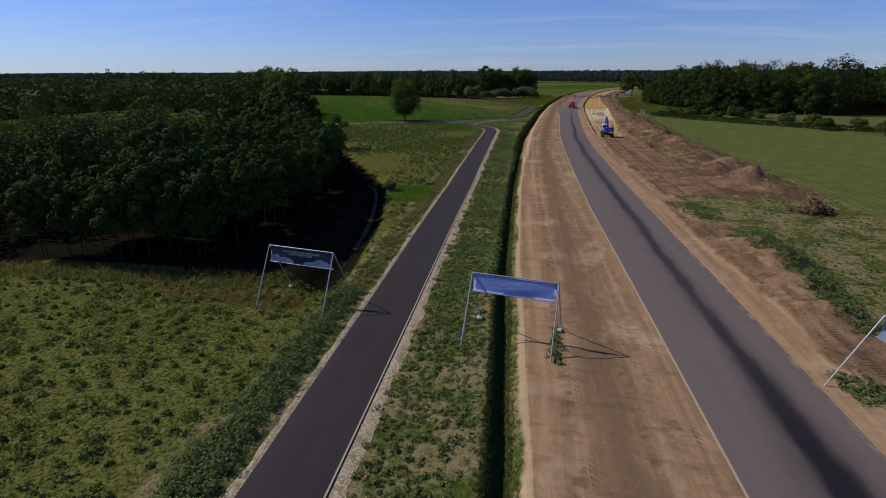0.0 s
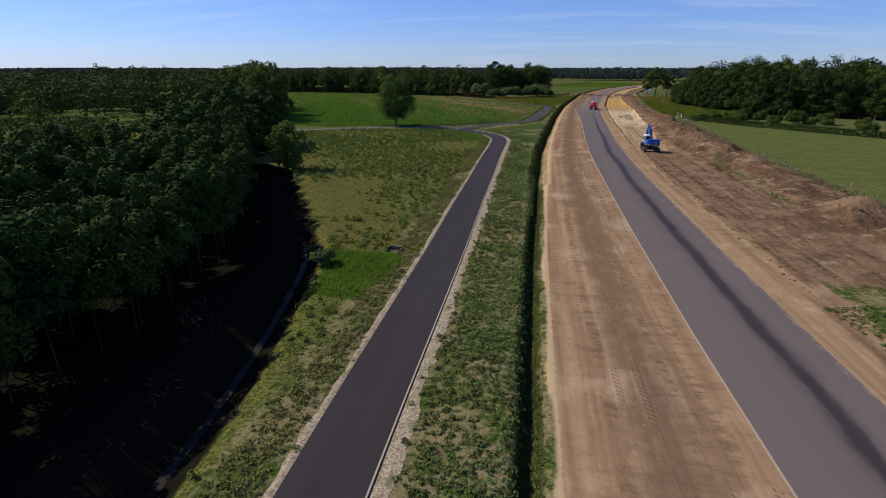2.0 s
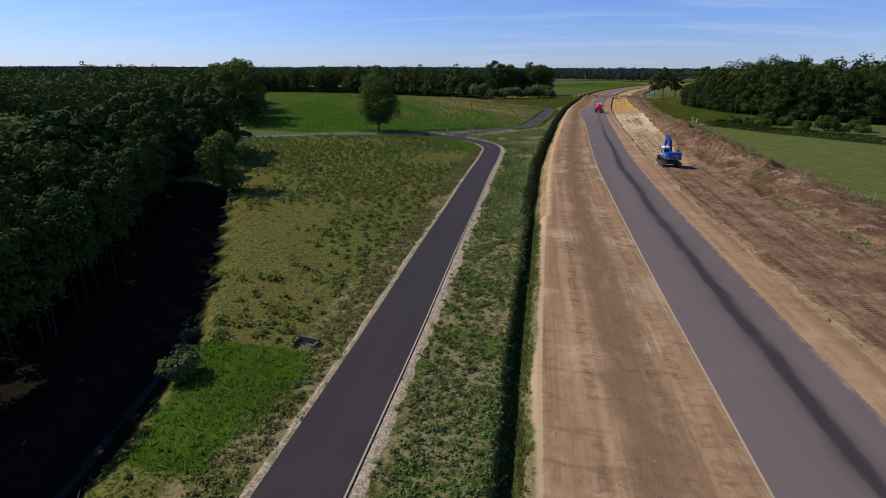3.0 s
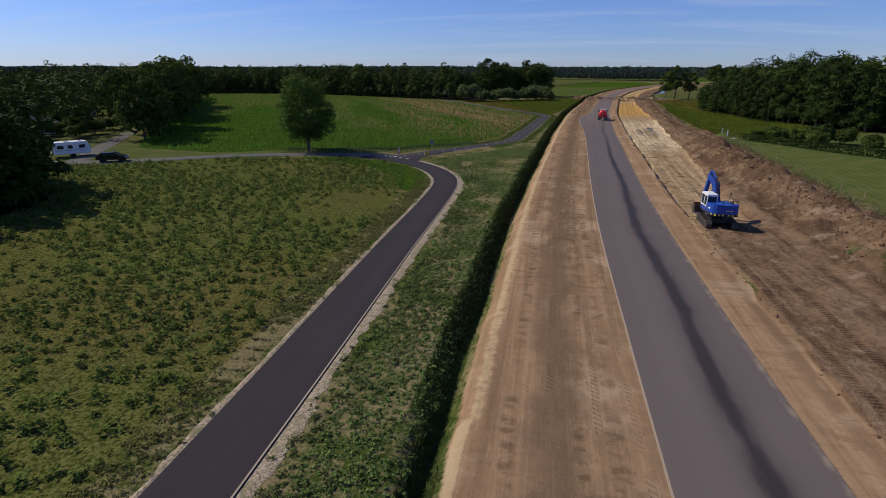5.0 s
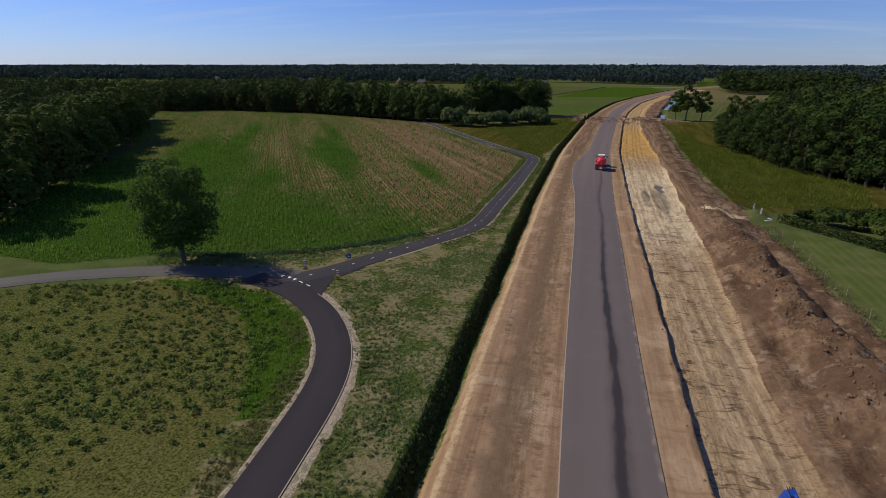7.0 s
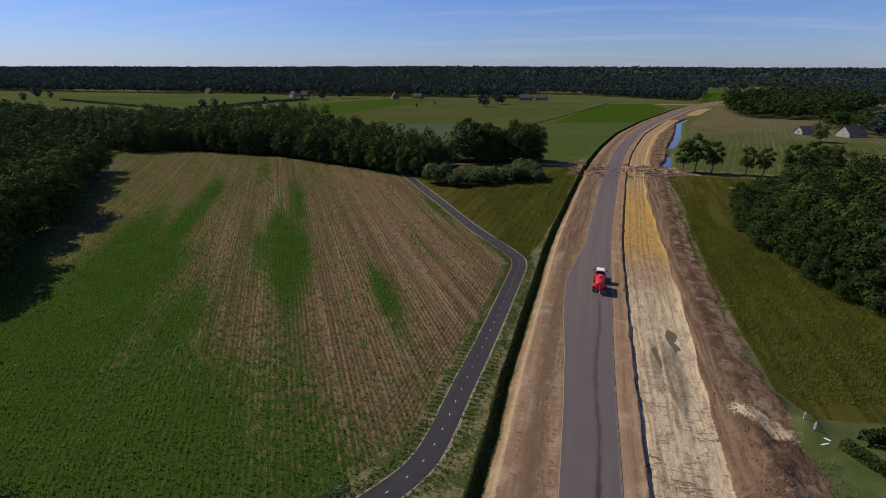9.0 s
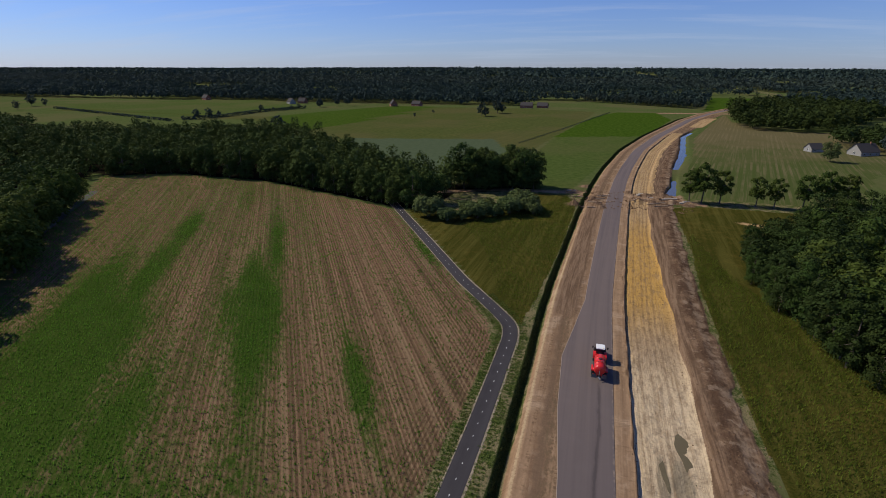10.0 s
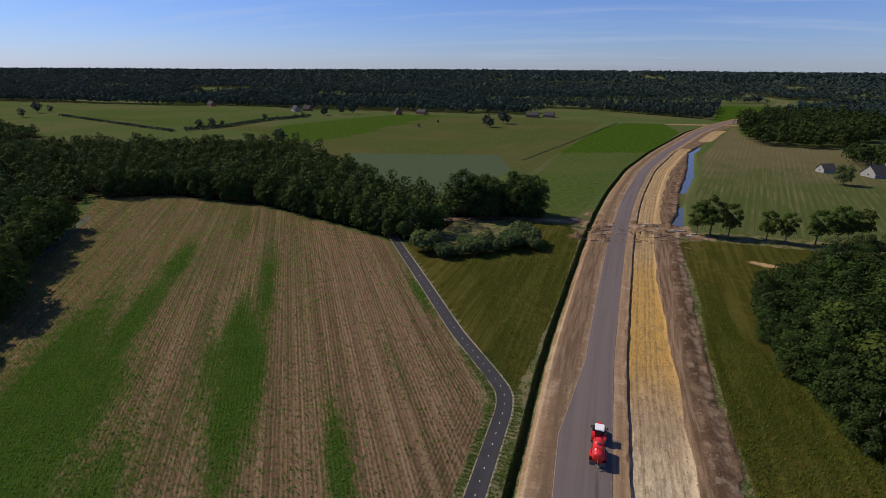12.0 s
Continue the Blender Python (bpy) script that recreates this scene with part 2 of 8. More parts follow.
    stubble = s.mix(s.math("MULTIPLY", lines_b, 0.13), stubble, (0.19, 0.165, 0.088))
    color = s.mix(zone("stubble"), color, stubble)
    lines_c, _ = rows(-17, 3.1, 0.5, 0.12)
    tilled = s.mix(s.step(s.math("ADD", s.math("MULTIPLY", y, 0.004), n_wide), 2.35, 3.0), (0.060, 0.078, 0.022), (0.112, 0.096, 0.044))
    tilled = s.mix(s.math("MULTIPLY", lines_c, s.step(s.noise(1.0, 3, s.xyz(s.math("MULTIPLY", x, 0.06), s.math("MULTIPLY", y, 0.02)), 0.6), 0.42, 0.66, 0.5)), tilled, (0.170, 0.135, 0.072))
    tilled = s.mix(s.step(s.noise(1.0, 4, s.xyz(s.math("SUBTRACT", x, s.math("MULTIPLY", y, 0.3)), s.math("MULTIPLY", y, 0.012)), 0.7), 0.5, 0.62, 0.4), tilled, (0.150, 0.122, 0.066))
    color = s.mix(zone("tilled"), color, tilled)
    # tall yellowing meadow
    hay = s.mix(s.step(n_fine, 0.3, 0.7), (0.029, 0.032, 0.006), (0.062, 0.056, 0.012))
    hay = s.mix(s.step(s.math("ADD", s.math("MULTIPLY", n_wide, 0.5), s.math("MULTIPLY", n_mid, 0.5)), 0.46, 0.64, 0.5), hay, (0.112, 0.082, 0.020))
    hay = s.mix(s.step(sward, 0.46, 0.38, 0.7), hay, (0.018, 0.028, 0.004))
    swath = s.noise(1.0, 3, s.xyz(s.math("MULTIPLY", u, 0.55), s.math("MULTIPLY", y, 0.02)), 0.65)
    hay = s.mix(s.step(swath, 0.45, 0.62, 0.45), hay, (0.100, 0.090, 0.022))
    hay = s.mix(s.step(swath, 0.44, 0.34, 0.5), hay, (0.030, 0.036, 0.006))
    color = s.mix(zone("hay"), color, hay)
    # bright short grass
    bright = s.mix(s.step(n_mid, 0.3, 0.7), (0.026, 0.058, 0.005), (0.050, 0.086, 0.010))
    bright = s.mix(s.math("MULTIPLY", lines, 0.12), bright, (0.11, 0.12, 0.04))
    color = s.mix(zone("bright"), color, bright)
    # blue-green leafy crop
    color = s.mix(zone("leek", 0.35), color, s.mix(s.step(n_mid, 0.3, 0.7), (0.060, 0.082, 0.042), (0.074, 0.096, 0.052)))
    # floor of the woods: tree shade painted in as near-black litter
    litter_shade = s.mix(n_fine, (0.006, 0.006, 0.004), (0.016, 0.014, 0.009))
    color = s.mix(zone("litter_shade"), color, litter_shade)
    # graded sand
    sand = s.mix(s.step(streak, 0.3, 0.7), (0.168, 0.100, 0.056), (0.300, 0.192, 0.110))
    fine_streak = s.noise(1.0, 3, s.xyz(s.math("MULTIPLY", u, 7.0), s.math("MULTIPLY", y, 0.11)), 0.7)
    sand = s.mix(s.step(fine_streak, 0.48, 0.66, 0.07), sand, (0.150, 0.094, 0.056))
    sand = s.mix(s.step(s.noise(0.16, 4), 0.52, 0.66, 0.6), sand, (0.395, 0.285, 0.185))
    sand = s.mix(s.step(streak_b, 0.53, 0.66, 0.26), sand, (0.135, 0.083, 0.050))
    scuff = s.noise(1.0, 5, s.xyz(s.math("MULTIPLY", u, 0.75), s.math("MULTIPLY", y, 0.30)), 0.66)
    sand = s.mix(s.step(scuff, 0.55, 0.64, 0.26), sand, (0.400, 0.290, 0.190))
    sand = s.mix(s.step(scuff, 0.46, 0.38, 0.22), sand, (0.140, 0.088, 0.054))
    middle = s.math("SUBTRACT", 1.0, s.step(s.math("ABSOLUTE", s.math("ADD", s.math("ADD", u, 10.2), s.math("MULTIPLY", s.math("SUBTRACT", n_mid, 0.5), 3.0))), 0.3, 1.7))
    sand = s.mix(s.math("MULTIPLY", middle, s.step(streak, 0.2, 0.55, 0.85)), sand, (0.105, 0.064, 0.039))
    sand = s.mix(s.step(n_mid, 0.55, 0.75, 0.55), sand, s.mix(n_grit, (0.130, 0.082, 0.050), (0.225, 0.150, 0.092)))
    sand = s.mix(s.math("MULTIPLY", n_grit, 0.2), sand, (0.40, 0.30, 0.20))
    mired = s.math("SUBTRACT", 1.0, s.step(s.math("ABSOLUTE", s.math("ADD", s.math("ADD", u, 9.1), s.math("MULTIPLY", s.math("SUBTRACT", s.noise(0.12, 3), 0.5), 4.0))), 0.4, 1.9))
    mired = s.math("MULTIPLY", mired, s.step(s.noise(1.0, 5, s.xyz(s.math("MULTIPLY", u, 2.0), s.math("MULTIPLY", y, 0.8)), 0.7), 0.44, 0.58))
    sand = s.mix(s.math("MULTIPLY", s.math("MULTIPLY", mired, s.math("ADD", 0.5, s.step(y, 118.0, 132.0, 0.5))), 0.55), sand, (0.110, 0.082, 0.046))
    ticks = s.noise(1.0, 4, s.xyz(s.math("MULTIPLY", u, 1.0), s.math("MULTIPLY", y, 1.9)), 0.6)
    wheel_a = rut(-7.7, 0.5, 0.4)
    wheel_b = rut(-12.0, 0.4, 0.4)
    wheel_c = rut(-9.0, 0.3, 0.8)
    worn = s.math("MULTIPLY", s.math("ADD", s.math("ADD", wheel_a, wheel_b), wheel_c, True), s.step(n_mid, 0.35, 0.6))
    sand = s.mix(s.math("MULTIPLY", worn, s.step(ticks, 0.42, 0.62, 0.65)), sand, (0.095, 0.060, 0.036))
    lug = s.math("ADD", s.math("MULTIPLY", s.math("SINE", s.math("ADD", s.math("MULTIPLY", y, 19.0), s.math("MULTIPLY", u, 9.0))), 0.5), 0.5)
    tyre = s.math("ADD", s.math("ADD", rut(-8.3, 0.24, 0.25), rut(-10.3, 0.24, 0.25), True), s.math("ADD", rut(-6.8, 0.2, 0.1), rut(-11.4, 0.22, 0.6), True), True)
    tyre = s.math("MULTIPLY", tyre, s.step(s.noise(0.16, 4), 0.48, 0.60))
    sand = s.mix(s.math("MULTIPLY", tyre, s.step(lug, 0.35, 0.6, 0.28)), sand, (0.090, 0.055, 0.033))
    clump_soil = s.noise(3.2, 5, None, 0.7)
    sand = s.mix(s.step(clump_soil, 0.62, 0.67, 0.6), sand, (0.110, 0.068, 0.041))
    sand = s.mix(s.step(clump_soil, 0.36, 0.30, 0.5), sand, (0.400, 0.285, 0.180))
    pads = s.noise(1.0, 3, s.xyz(s.math("MULTIPLY", u, 0.38), s.math("MULTIPLY", y, 1.5)), 0.6)
    sand = s.mix(s.math("MULTIPLY", s.step(pads, 0.55, 0.62, 0.34), s.step(s.noise(0.05, 2), 0.40, 0.52)), sand, (0.115, 0.070, 0.043))
    rim = s.math("SUBTRACT", 1.0, s.step(s.math("ABSOLUTE", s.math("ADD", u, 0.0)), 0.0, 2.4))
    sand = s.mix(s.math("MULTIPLY", rim, s.step(streak_b, 0.35, 0.6, 0.5)), sand, (0.330, 0.225, 0.135))
    sand = s.mix(s.step(s.math("ADD", s.attr("crest"), s.math("MULTIPLY", s.math("SUBTRACT", n_fine, 0.5), 0.6)), 0.3, 0.6, 0.8), sand, (0.400, 0.300, 0.175))
    color = s.mix(zone("sand"), color, sand)
    # dug earth
    earth = s.mix(s.step(s.math("ADD", s.math("MULTIPLY", n_mid, 0.65), s.math("MULTIPLY", n_fine, 0.35)), 0.36, 0.64), (0.116, 0.071, 0.042), (0.215, 0.138, 0.083))
    earth = s.mix(s.step(streak, 0.45, 0.7, 0.6), earth, (0.235, 0.160, 0.104))
    earth = s.mix(s.step(streak_b, 0.58, 0.74, 0.3), earth, (0.062, 0.038, 0.023))
    earth = s.mix(s.math("MULTIPLY", s.step(s.noise(0.14, 4, s.xyz(s.math("MULTIPLY", u, 2.0), y), 0.6), 0.44, 0.56, 0.75), s.step(u, 10.0, 12.5)), earth, (0.080, 0.047, 0.029))
    earth = s.mix(s.step(s.noise(0.5, 5, None, 0.62), 0.56, 0.66, 0.55), earth, (0.300, 0.220, 0.150))
    calm = s.math("MULTIPLY", s.step(y, 190.0, 215.0), s.math("SUBTRACT", 1.0, s.step(u, 14.5, 16.0)))
    combed = s.mix(s.step(s.noise(1.0, 4, s.xyz(s.math("MULTIPLY", u, 1.3), s.math("MULTIPLY", y, 0.06)), 0.65), 0.38, 0.62), (0.112, 0.070, 0.043), (0.225, 0.150, 0.094))
    earth = s.mix(s.math("MULTIPLY", calm, 0.85), earth, combed)
    ridge_edge = s.math("SUBTRACT", 1.0, s.step(s.math("ABSOLUTE", s.math("ADD", s.math("SUBTRACT", u, 18.8), s.math("MULTIPLY", s.math("SUBTRACT", n_mid, 0.5), 1.6))), 0.3, 1.5))
    earth = s.mix(s.math("MULTIPLY", s.math("MULTIPLY", ridge_edge, s.step(y, 185.0, 210.0)), s.step(n_mid, 0.4, 0.62, 0.5)), earth, (0.340, 0.250, 0.165))
    tread = s.math("ADD", s.math("MULTIPLY", s.math("SINE", s.math("MULTIPLY", y, 23.0)), 0.5), 0.5)
    tracks = s.math("ADD", rut(3.8, 0.36, 0.12), rut(6.1, 0.36, 0.12), True)
    tracks = s.math("MAXIMUM", tracks, s.math("MULTIPLY", s.math("ADD", rut(9.3, 0.36, 0.6), rut(11.6, 0.36, 0.6), True), 0.7))
    earth = s.mix(s.math("MULTIPLY", tracks, s.math("MULTIPLY", s.math("ADD", 0.2, s.step(tread, 0.4, 0.6, 0.5)), s.step(s.noise(0.22, 3), 0.38, 0.56))), earth, (0.050, 0.030, 0.019))
    color = s.mix(zone("earth"), color, earth)
    # scraped subsoil
    sub = s.mix(s.step(streak, 0.32, 0.66), (0.255, 0.170, 0.090), (0.420, 0.305, 0.180))
    pale = s.math("MULTIPLY", s.step(y, 186.0, 205.0), s.math("SUBTRACT", 1.0, s.step(y, 245.0, 268.0)))
    sub = s.mix(s.math("MULTIPLY", pale, s.step(streak, 0.25, 0.5, 0.9)), sub, (0.58, 0.455, 0.290))
    gold = s.math("MULTIPLY", s.step(y, 262.0, 292.0), s.math("SUBTRACT", 1.0, s.step(y, 330.0, 372.0, 0.7)))
    sub = s.mix(s.math("MULTIPLY", gold, s.step(streak_b, 0.15, 0.5, 0.95)), sub, (0.47, 0.265, 0.055))
    sub = s.mix(s.step(s.noise(1.0, 5, s.xyz(s.math("MULTIPLY", u, 0.8), s.math("MULTIPLY", y, 0.28)), 0.6), 0.50, 0.64, 0.45), sub, (0.190, 0.122, 0.068))
    sub = s.mix(s.step(streak_b, 0.58, 0.72, 0.6), sub, (0.155, 0.098, 0.055))
    sub = s.mix(s.math("MULTIPLY", n_grit, 0.18), sub, (0.55, 0.43, 0.29))
    cracks = s.noise(1.0, 5, s.xyz(s.math("MULTIPLY", u, 0.9), s.math("MULTIPLY", y, 1.5)), 0.65)
    sub = s.mix(s.step(cracks, 0.60, 0.66, 0.24), sub, (0.125, 0.080, 0.046))
    breaks = s.noise(1.0, 3, s.xyz(s.math("MULTIPLY", u, 0.16), s.math("MULTIPLY", y, 0.62)), 0.5)
    breaks = s.math("SUBTRACT", 1.0, s.step(s.math("ABSOLUTE", s.math("SUBTRACT", breaks, 0.5)), 0.004, 0.026))
    sub = s.mix(s.math("MULTIPLY", s.math("MULTIPLY", breaks, s.step(n_mid, 0.42, 0.55, 0.75)), s.math("SUBTRACT", 1.0, s.step(y, 200.0, 235.0, 0.8))), sub, (0.085, 0.053, 0.031))
    lanes = s.math("ADD", s.math("ADD", rut(4.9, 0.32, 0.4), rut(6.9, 0.32, 0.4), True), s.math("ADD", rut(8.0, 0.3, 0.5), rut(9.3, 0.3, 0.5), True), True)
    sub = s.mix(s.math("MULTIPLY", s.math("MULTIPLY", lanes, s.step(n_mid, 0.3, 0.5)), s.math("ADD", 0.30, s.math("MULTIPLY", tread, 0.14))), sub, (0.17, 0.112, 0.066))
    split = s.math("ABSOLUTE", s.math("SUBTRACT", s.noise(1.0, 4, s.xyz(s.math("MULTIPLY", u, 0.42), s.math("MULTIPLY", y, 0.75)), 0.6), 0.5))
    crack = s.math("MULTIPLY", s.math("SUBTRACT", 1.0, s.step(split, 0.004, 0.02)), s.step(n_mid, 0.42, 0.56))
    sub = s.mix(s.math("MULTIPLY", crack, s.math("SUBTRACT", 0.42, s.math("MULTIPLY", pale, 0.30))), sub, (0.075, 0.047, 0.028))
    groove = s.math("ABSOLUTE", s.math("SUBTRACT", s.noise(1.0, 3, s.xyz(s.math("MULTIPLY", u, 0.9), s.math("MULTIPLY", y, 0.035)), 0.55), 0.5))
    sub = s.mix(s.math("SUBTRACT", 0.26, s.step(groove, 0.003, 0.022, 0.26)), sub, (0.115, 0.072, 0.041))
    color = s.mix(zone("subsoil", 0.12), color, sub)
    # damp hollows and overgrown bank
    color = s.mix(s.math("MULTIPLY", zone("damp"), 0.55), color, (0.120, 0.108, 0.075))
    bank = s.mix(s.step(n_fine, 0.3, 0.7), (0.022, 0.036, 0.010), (0.052, 0.066, 0.018))
    color = s.mix(zone("bank"), color, bank)
    relief = s.math("ADD", s.math("MULTIPLY", n_fine, 0.7), s.math("MULTIPLY", n_grit, 0.3))
    relief = s.math("ADD", relief, s.math("MULTIPLY", s.math("MULTIPLY", s.noise(0.8, 4, None, 0.55), s.attr("earth")), 1.5))
    rugged = s.math("MAXIMUM", s.math("ADD", 0.16, s.math("MULTIPLY", s.math("MAXIMUM", s.attr("earth"), s.math("MULTIPLY", s.attr("subsoil"), 0.6)), 0.84)), s.math("MULTIPLY", s.math("SUBTRACT", 1.0, s.attr("sand")), 0.55))
    scored = s.math("MULTIPLY", s.attr("sand"), s.math("ADD", s.math("MULTIPLY", fine_streak, 0.03), s.math("ADD", s.math("MULTIPLY", streak_b, 0.08), s.math("MULTIPLY", s.math("MULTIPLY", tyre, lug), -0.12))))
    s.bump(s.math("ADD", scored, s.math("MULTIPLY", relief, rugged)), 0.9, 0.3)
    grain = s.math("ADD", 0.72, s.math("MULTIPLY", s.math("ADD", s.math("MULTIPLY", n_fine, 0.7), s.math("MULTIPLY", n_grit, 0.3)), 0.56))
    shade = s.tree.nodes.new("ShaderNodeMix")
    shade.data_type, shade.blend_type = "RGBA", "MULTIPLY"
    shade.inputs["Factor"].default_value = 1.0
    s.put(color, shade.inputs["A"]), s.put(s.xyz(grain, grain, grain), shade.inputs["B"])
    return s.done(shade.outputs["Result"], 1.0, 0.0, 0.0)


M_GROUND = ground_material()
M_ROAD = asphalt("road_asphalt", (0.098, 0.080, 0.075), (0.112, 0.092, 0.087), True)
M_PATH = asphalt("fresh_asphalt", (0.022, 0.019, 0.021), (0.036, 0.031, 0.034))
M_OLD = asphalt("worn_asphalt", (0.062, 0.058, 0.052), (0.105, 0.098, 0.086))


def shoulder_material():
    s = Shade("crushed_sand_gravel")
    stones = s.noise(11, 4, None, 0.75)
    tone = s.mix(s.step(stones, 0.40, 0.60), (0.150, 0.120, 0.080), (0.40, 0.325, 0.235))
    tone = s.mix(s.step(s.noise(1.6, 5, None, 0.65), 0.50, 0.62, 0.7), tone, (0.13, 0.125, 0.06))
    s.bump(stones, 0.4, 0.02)
    return s.done(tone, 0.95, 0, 0.2)


M_SHOULDER = shoulder_material()
M_LINE = plain("worn_road_paint", (0.72, 0.71, 0.68), 0.6, 0, 0.5, (0.25, 0.23, 0.2))
M_EDGE = plain("concrete_edge_band", (0.30, 0.235, 0.18), 0.85, 0, 0.5, (0.28, 0.22, 0.16))
M_PINE = leafy("plantation_leaves", (0.012, 0.031, 0.006), (0.050, 0.088, 0.020), 0.05)
M_LEAF = leafy("oak_leaves", (0.030, 0.058, 0.010), (0.078, 0.114, 0.026), 0.25)
M_WOOD = leafy("woodland_leaves", (0.023, 0.048, 0.011), (0.060, 0.094, 0.024), 0.12)
M_SPRUCE = leafy("spruce_needles", (0.020, 0.042, 0.020), (0.046, 0.078, 0.034), 0.05)
M_GROVE = leafy("mixed_grove_leaves", (0.017, 0.034, 0.009), (0.038, 0.060, 0.016), 0.08)
M_HAY = leafy("hay_blades", (0.084, 0.128, 0.014), (0.168, 0.212, 0.034), 0.38)
M_CLOD = plain("loose_earth_clods", (0.150, 0.093, 0.056), 1.0, 0, 0.5, (0.24, 0.17, 0.11), 0.0, 0.6)
M_SHRUB = leafy("shrub_leaves", (0.048, 0.080, 0.026), (0.110, 0.150, 0.056))
# far foliage: blue of distant haze mixed into the leaf colour
M_FAR_HAZED = leafy("haze_tinted_leaves", (0.027, 0.046, 0.037), (0.050, 0.073, 0.060), 0.1)
M_WEED = leafy("thistle_leaves", (0.088, 0.150, 0.036), (0.198, 0.272, 0.090), 0.3)
M_CROP = leafy("young_crop_leaves", (0.066, 0.172, 0.016), (0.140, 0.262, 0.040), 0.4)
M_DOCK = leafy("dock_leaves", (0.054, 0.100, 0.018), (0.138, 0.190, 0.048), 0.27)
M_ASH = leafy("ash_leaves", (0.036, 0.078, 0.014), (0.100, 0.156, 0.036), 0.3)
M_CLOVER = leafy("clover_leaves", (0.066, 0.098, 0.018), (0.150, 0.188, 0.048), 0.3)
M_BENT = leafy("bleached_bent_grass", (0.170, 0.165, 0.075), (0.310, 0.280, 0.140), 0.3)
M_RANK = leafy("nettle_leaves", (0.044, 0.090, 0.030), (0.120, 0.175, 0.065), 0.25)
M_TALL = leafy("tall_verge_grass", (0.080, 0.112, 0.030), (0.185, 0.200, 0.072), 0.28)
M_DRY = leafy("rusty_sorrel_stalks", (0.170, 0.092, 0.032), (0.300, 0.185, 0.075), 0.3)
M_REED = leafy("ditch_reeds", (0.030, 0.046, 0.015), (0.080, 0.102, 0.034), 0.15)
M_BARK = plain("grey_bark", (0.115, 0.095, 0.075), 0.95, 0, 0.5, (0.05, 0.05, 0.03), 0.1)
M_PALE = plain("young_bark", (0.030, 0.026, 0.020), 0.9, 0, 0.5, (0.08, 0.075, 0.05), 0.1)


# ---------------------------------------------------------------- building helpers
def mesh_from(name, verts, faces, material, smooth=False):
    """A mesh from arrays of places and of equal-sized faces."""
    verts, faces = np.asarray(verts, np.float32), np.asarray(faces, np.int32)
    me = bpy.data.meshes.new(name)
    me.vertices.add(len(verts))
    me.vertices.foreach_set("co", verts.ravel())
    k = faces.shape[1]
    me.loops.add(faces.size)
    me.loops.foreach_set("vertex_index", faces.ravel())
    me.polygons.add(len(faces))
    me.polygons.foreach_set("loop_start", np.arange(0, faces.size, k, dtype=np.int32))
    me.polygons.foreach_set("loop_total", np.full(len(faces), k, np.int32))
    me.polygons.foreach_set("use_smooth", np.full(len(faces), smooth, bool))
    me.materials.append(material)
    me.update(calc_edges=True)
    return me


def add_attr(me, name, values):
    a = me.attributes.new(name, "FLOAT", "POINT")
    a.data.foreach_set("value", np.asarray(values, np.float32).ravel())


def smoothstep(v, lo, hi):
    t = np.clip((v - lo) / (hi - lo), 0, 1)
    return t * t * (3 - 2 * t)


def band(v, lo, hi, soft=0.4):
    return smoothstep(v, lo - soft, lo + soft) * (1 - smoothstep(v, hi - soft, hi + soft))


TABLE = np.random.RandomState(5).rand(256, 256)


def lattice(x, y):
    xi, yi = np.floor(x).astype(int), np.floor(y).astype(int)
    fx, fy = x - xi, y - yi
    fx, fy = fx * fx * (3 - 2 * fx), fy * fy * (3 - 2 * fy)
    t = lambda a, b: TABLE[a % 256, b % 256]
    return (t(xi, yi) * (1 - fx) + t(xi + 1, yi) * fx) * (1 - fy) + (t(xi, yi + 1) * (1 - fx) + t(xi + 1, yi + 1) * fx) * fy


def fbm(x, y, size, octaves=4, shift=0.0):
    total, amp, f = 0.0, 0.5, 1.0 / size
    for k in range(octaves):
        total = total + amp * lattice(x * f + 17.3 * k + shift, y * f + 9.1 * k - shift)
        amp, f = amp * 0.5, f * 2.03
    return total / (1 - 0.5**octaves)


def within_poly(x, y, poly):
    inside = np.zeros(np.shape(x), bool)
    for (ax, ay), (bx, by) in zip(poly, poly[1:] + poly[:1]):
        cross = (ay > y) != (by > y)
        with np.errstate(divide="ignore", invalid="ignore"):
            inside ^= cross & (x < (bx - ax) * (y - ay) / (by - ay if by != ay else 1e-9) + ax)
    return inside


def smooth_line(points, step=1.0, soft=3.0):
    """A rounded line through the given corners, resampled evenly."""
    p = np.array(points, float)
    d = np.r_[0, np.cumsum(np.hypot(*np.diff(p, axis=0).T))]
    n = max(4, int(d[-1] / step))
    s = np.linspace(0, d[-1], n)
    q = np.stack([np.interp(s, d, p[:, 0]), np.interp(s, d, p[:, 1])], 1)
    r = max(1, int(soft / step))
    k = np.hanning(2 * r + 3)[1:-1]
    k /= k.sum()
    pad = len(k) // 2
    lead = 2 * q[0] - q[pad:0:-1]
    tail = 2 * q[-1] - q[-2 : -pad - 2 : -1]
    full = np.concatenate([lead, q, tail])
    return np.stack([np.convolve(full[:, c], k, "valid") for c in (0, 1)], 1)


def normals_of(line):
    d = np.gradient(line, axis=0)
    d /= np.hypot(d[:, 0], d[:, 1])[:, None]
    return np.stack([d[:, 1], -d[:, 0]], 1)


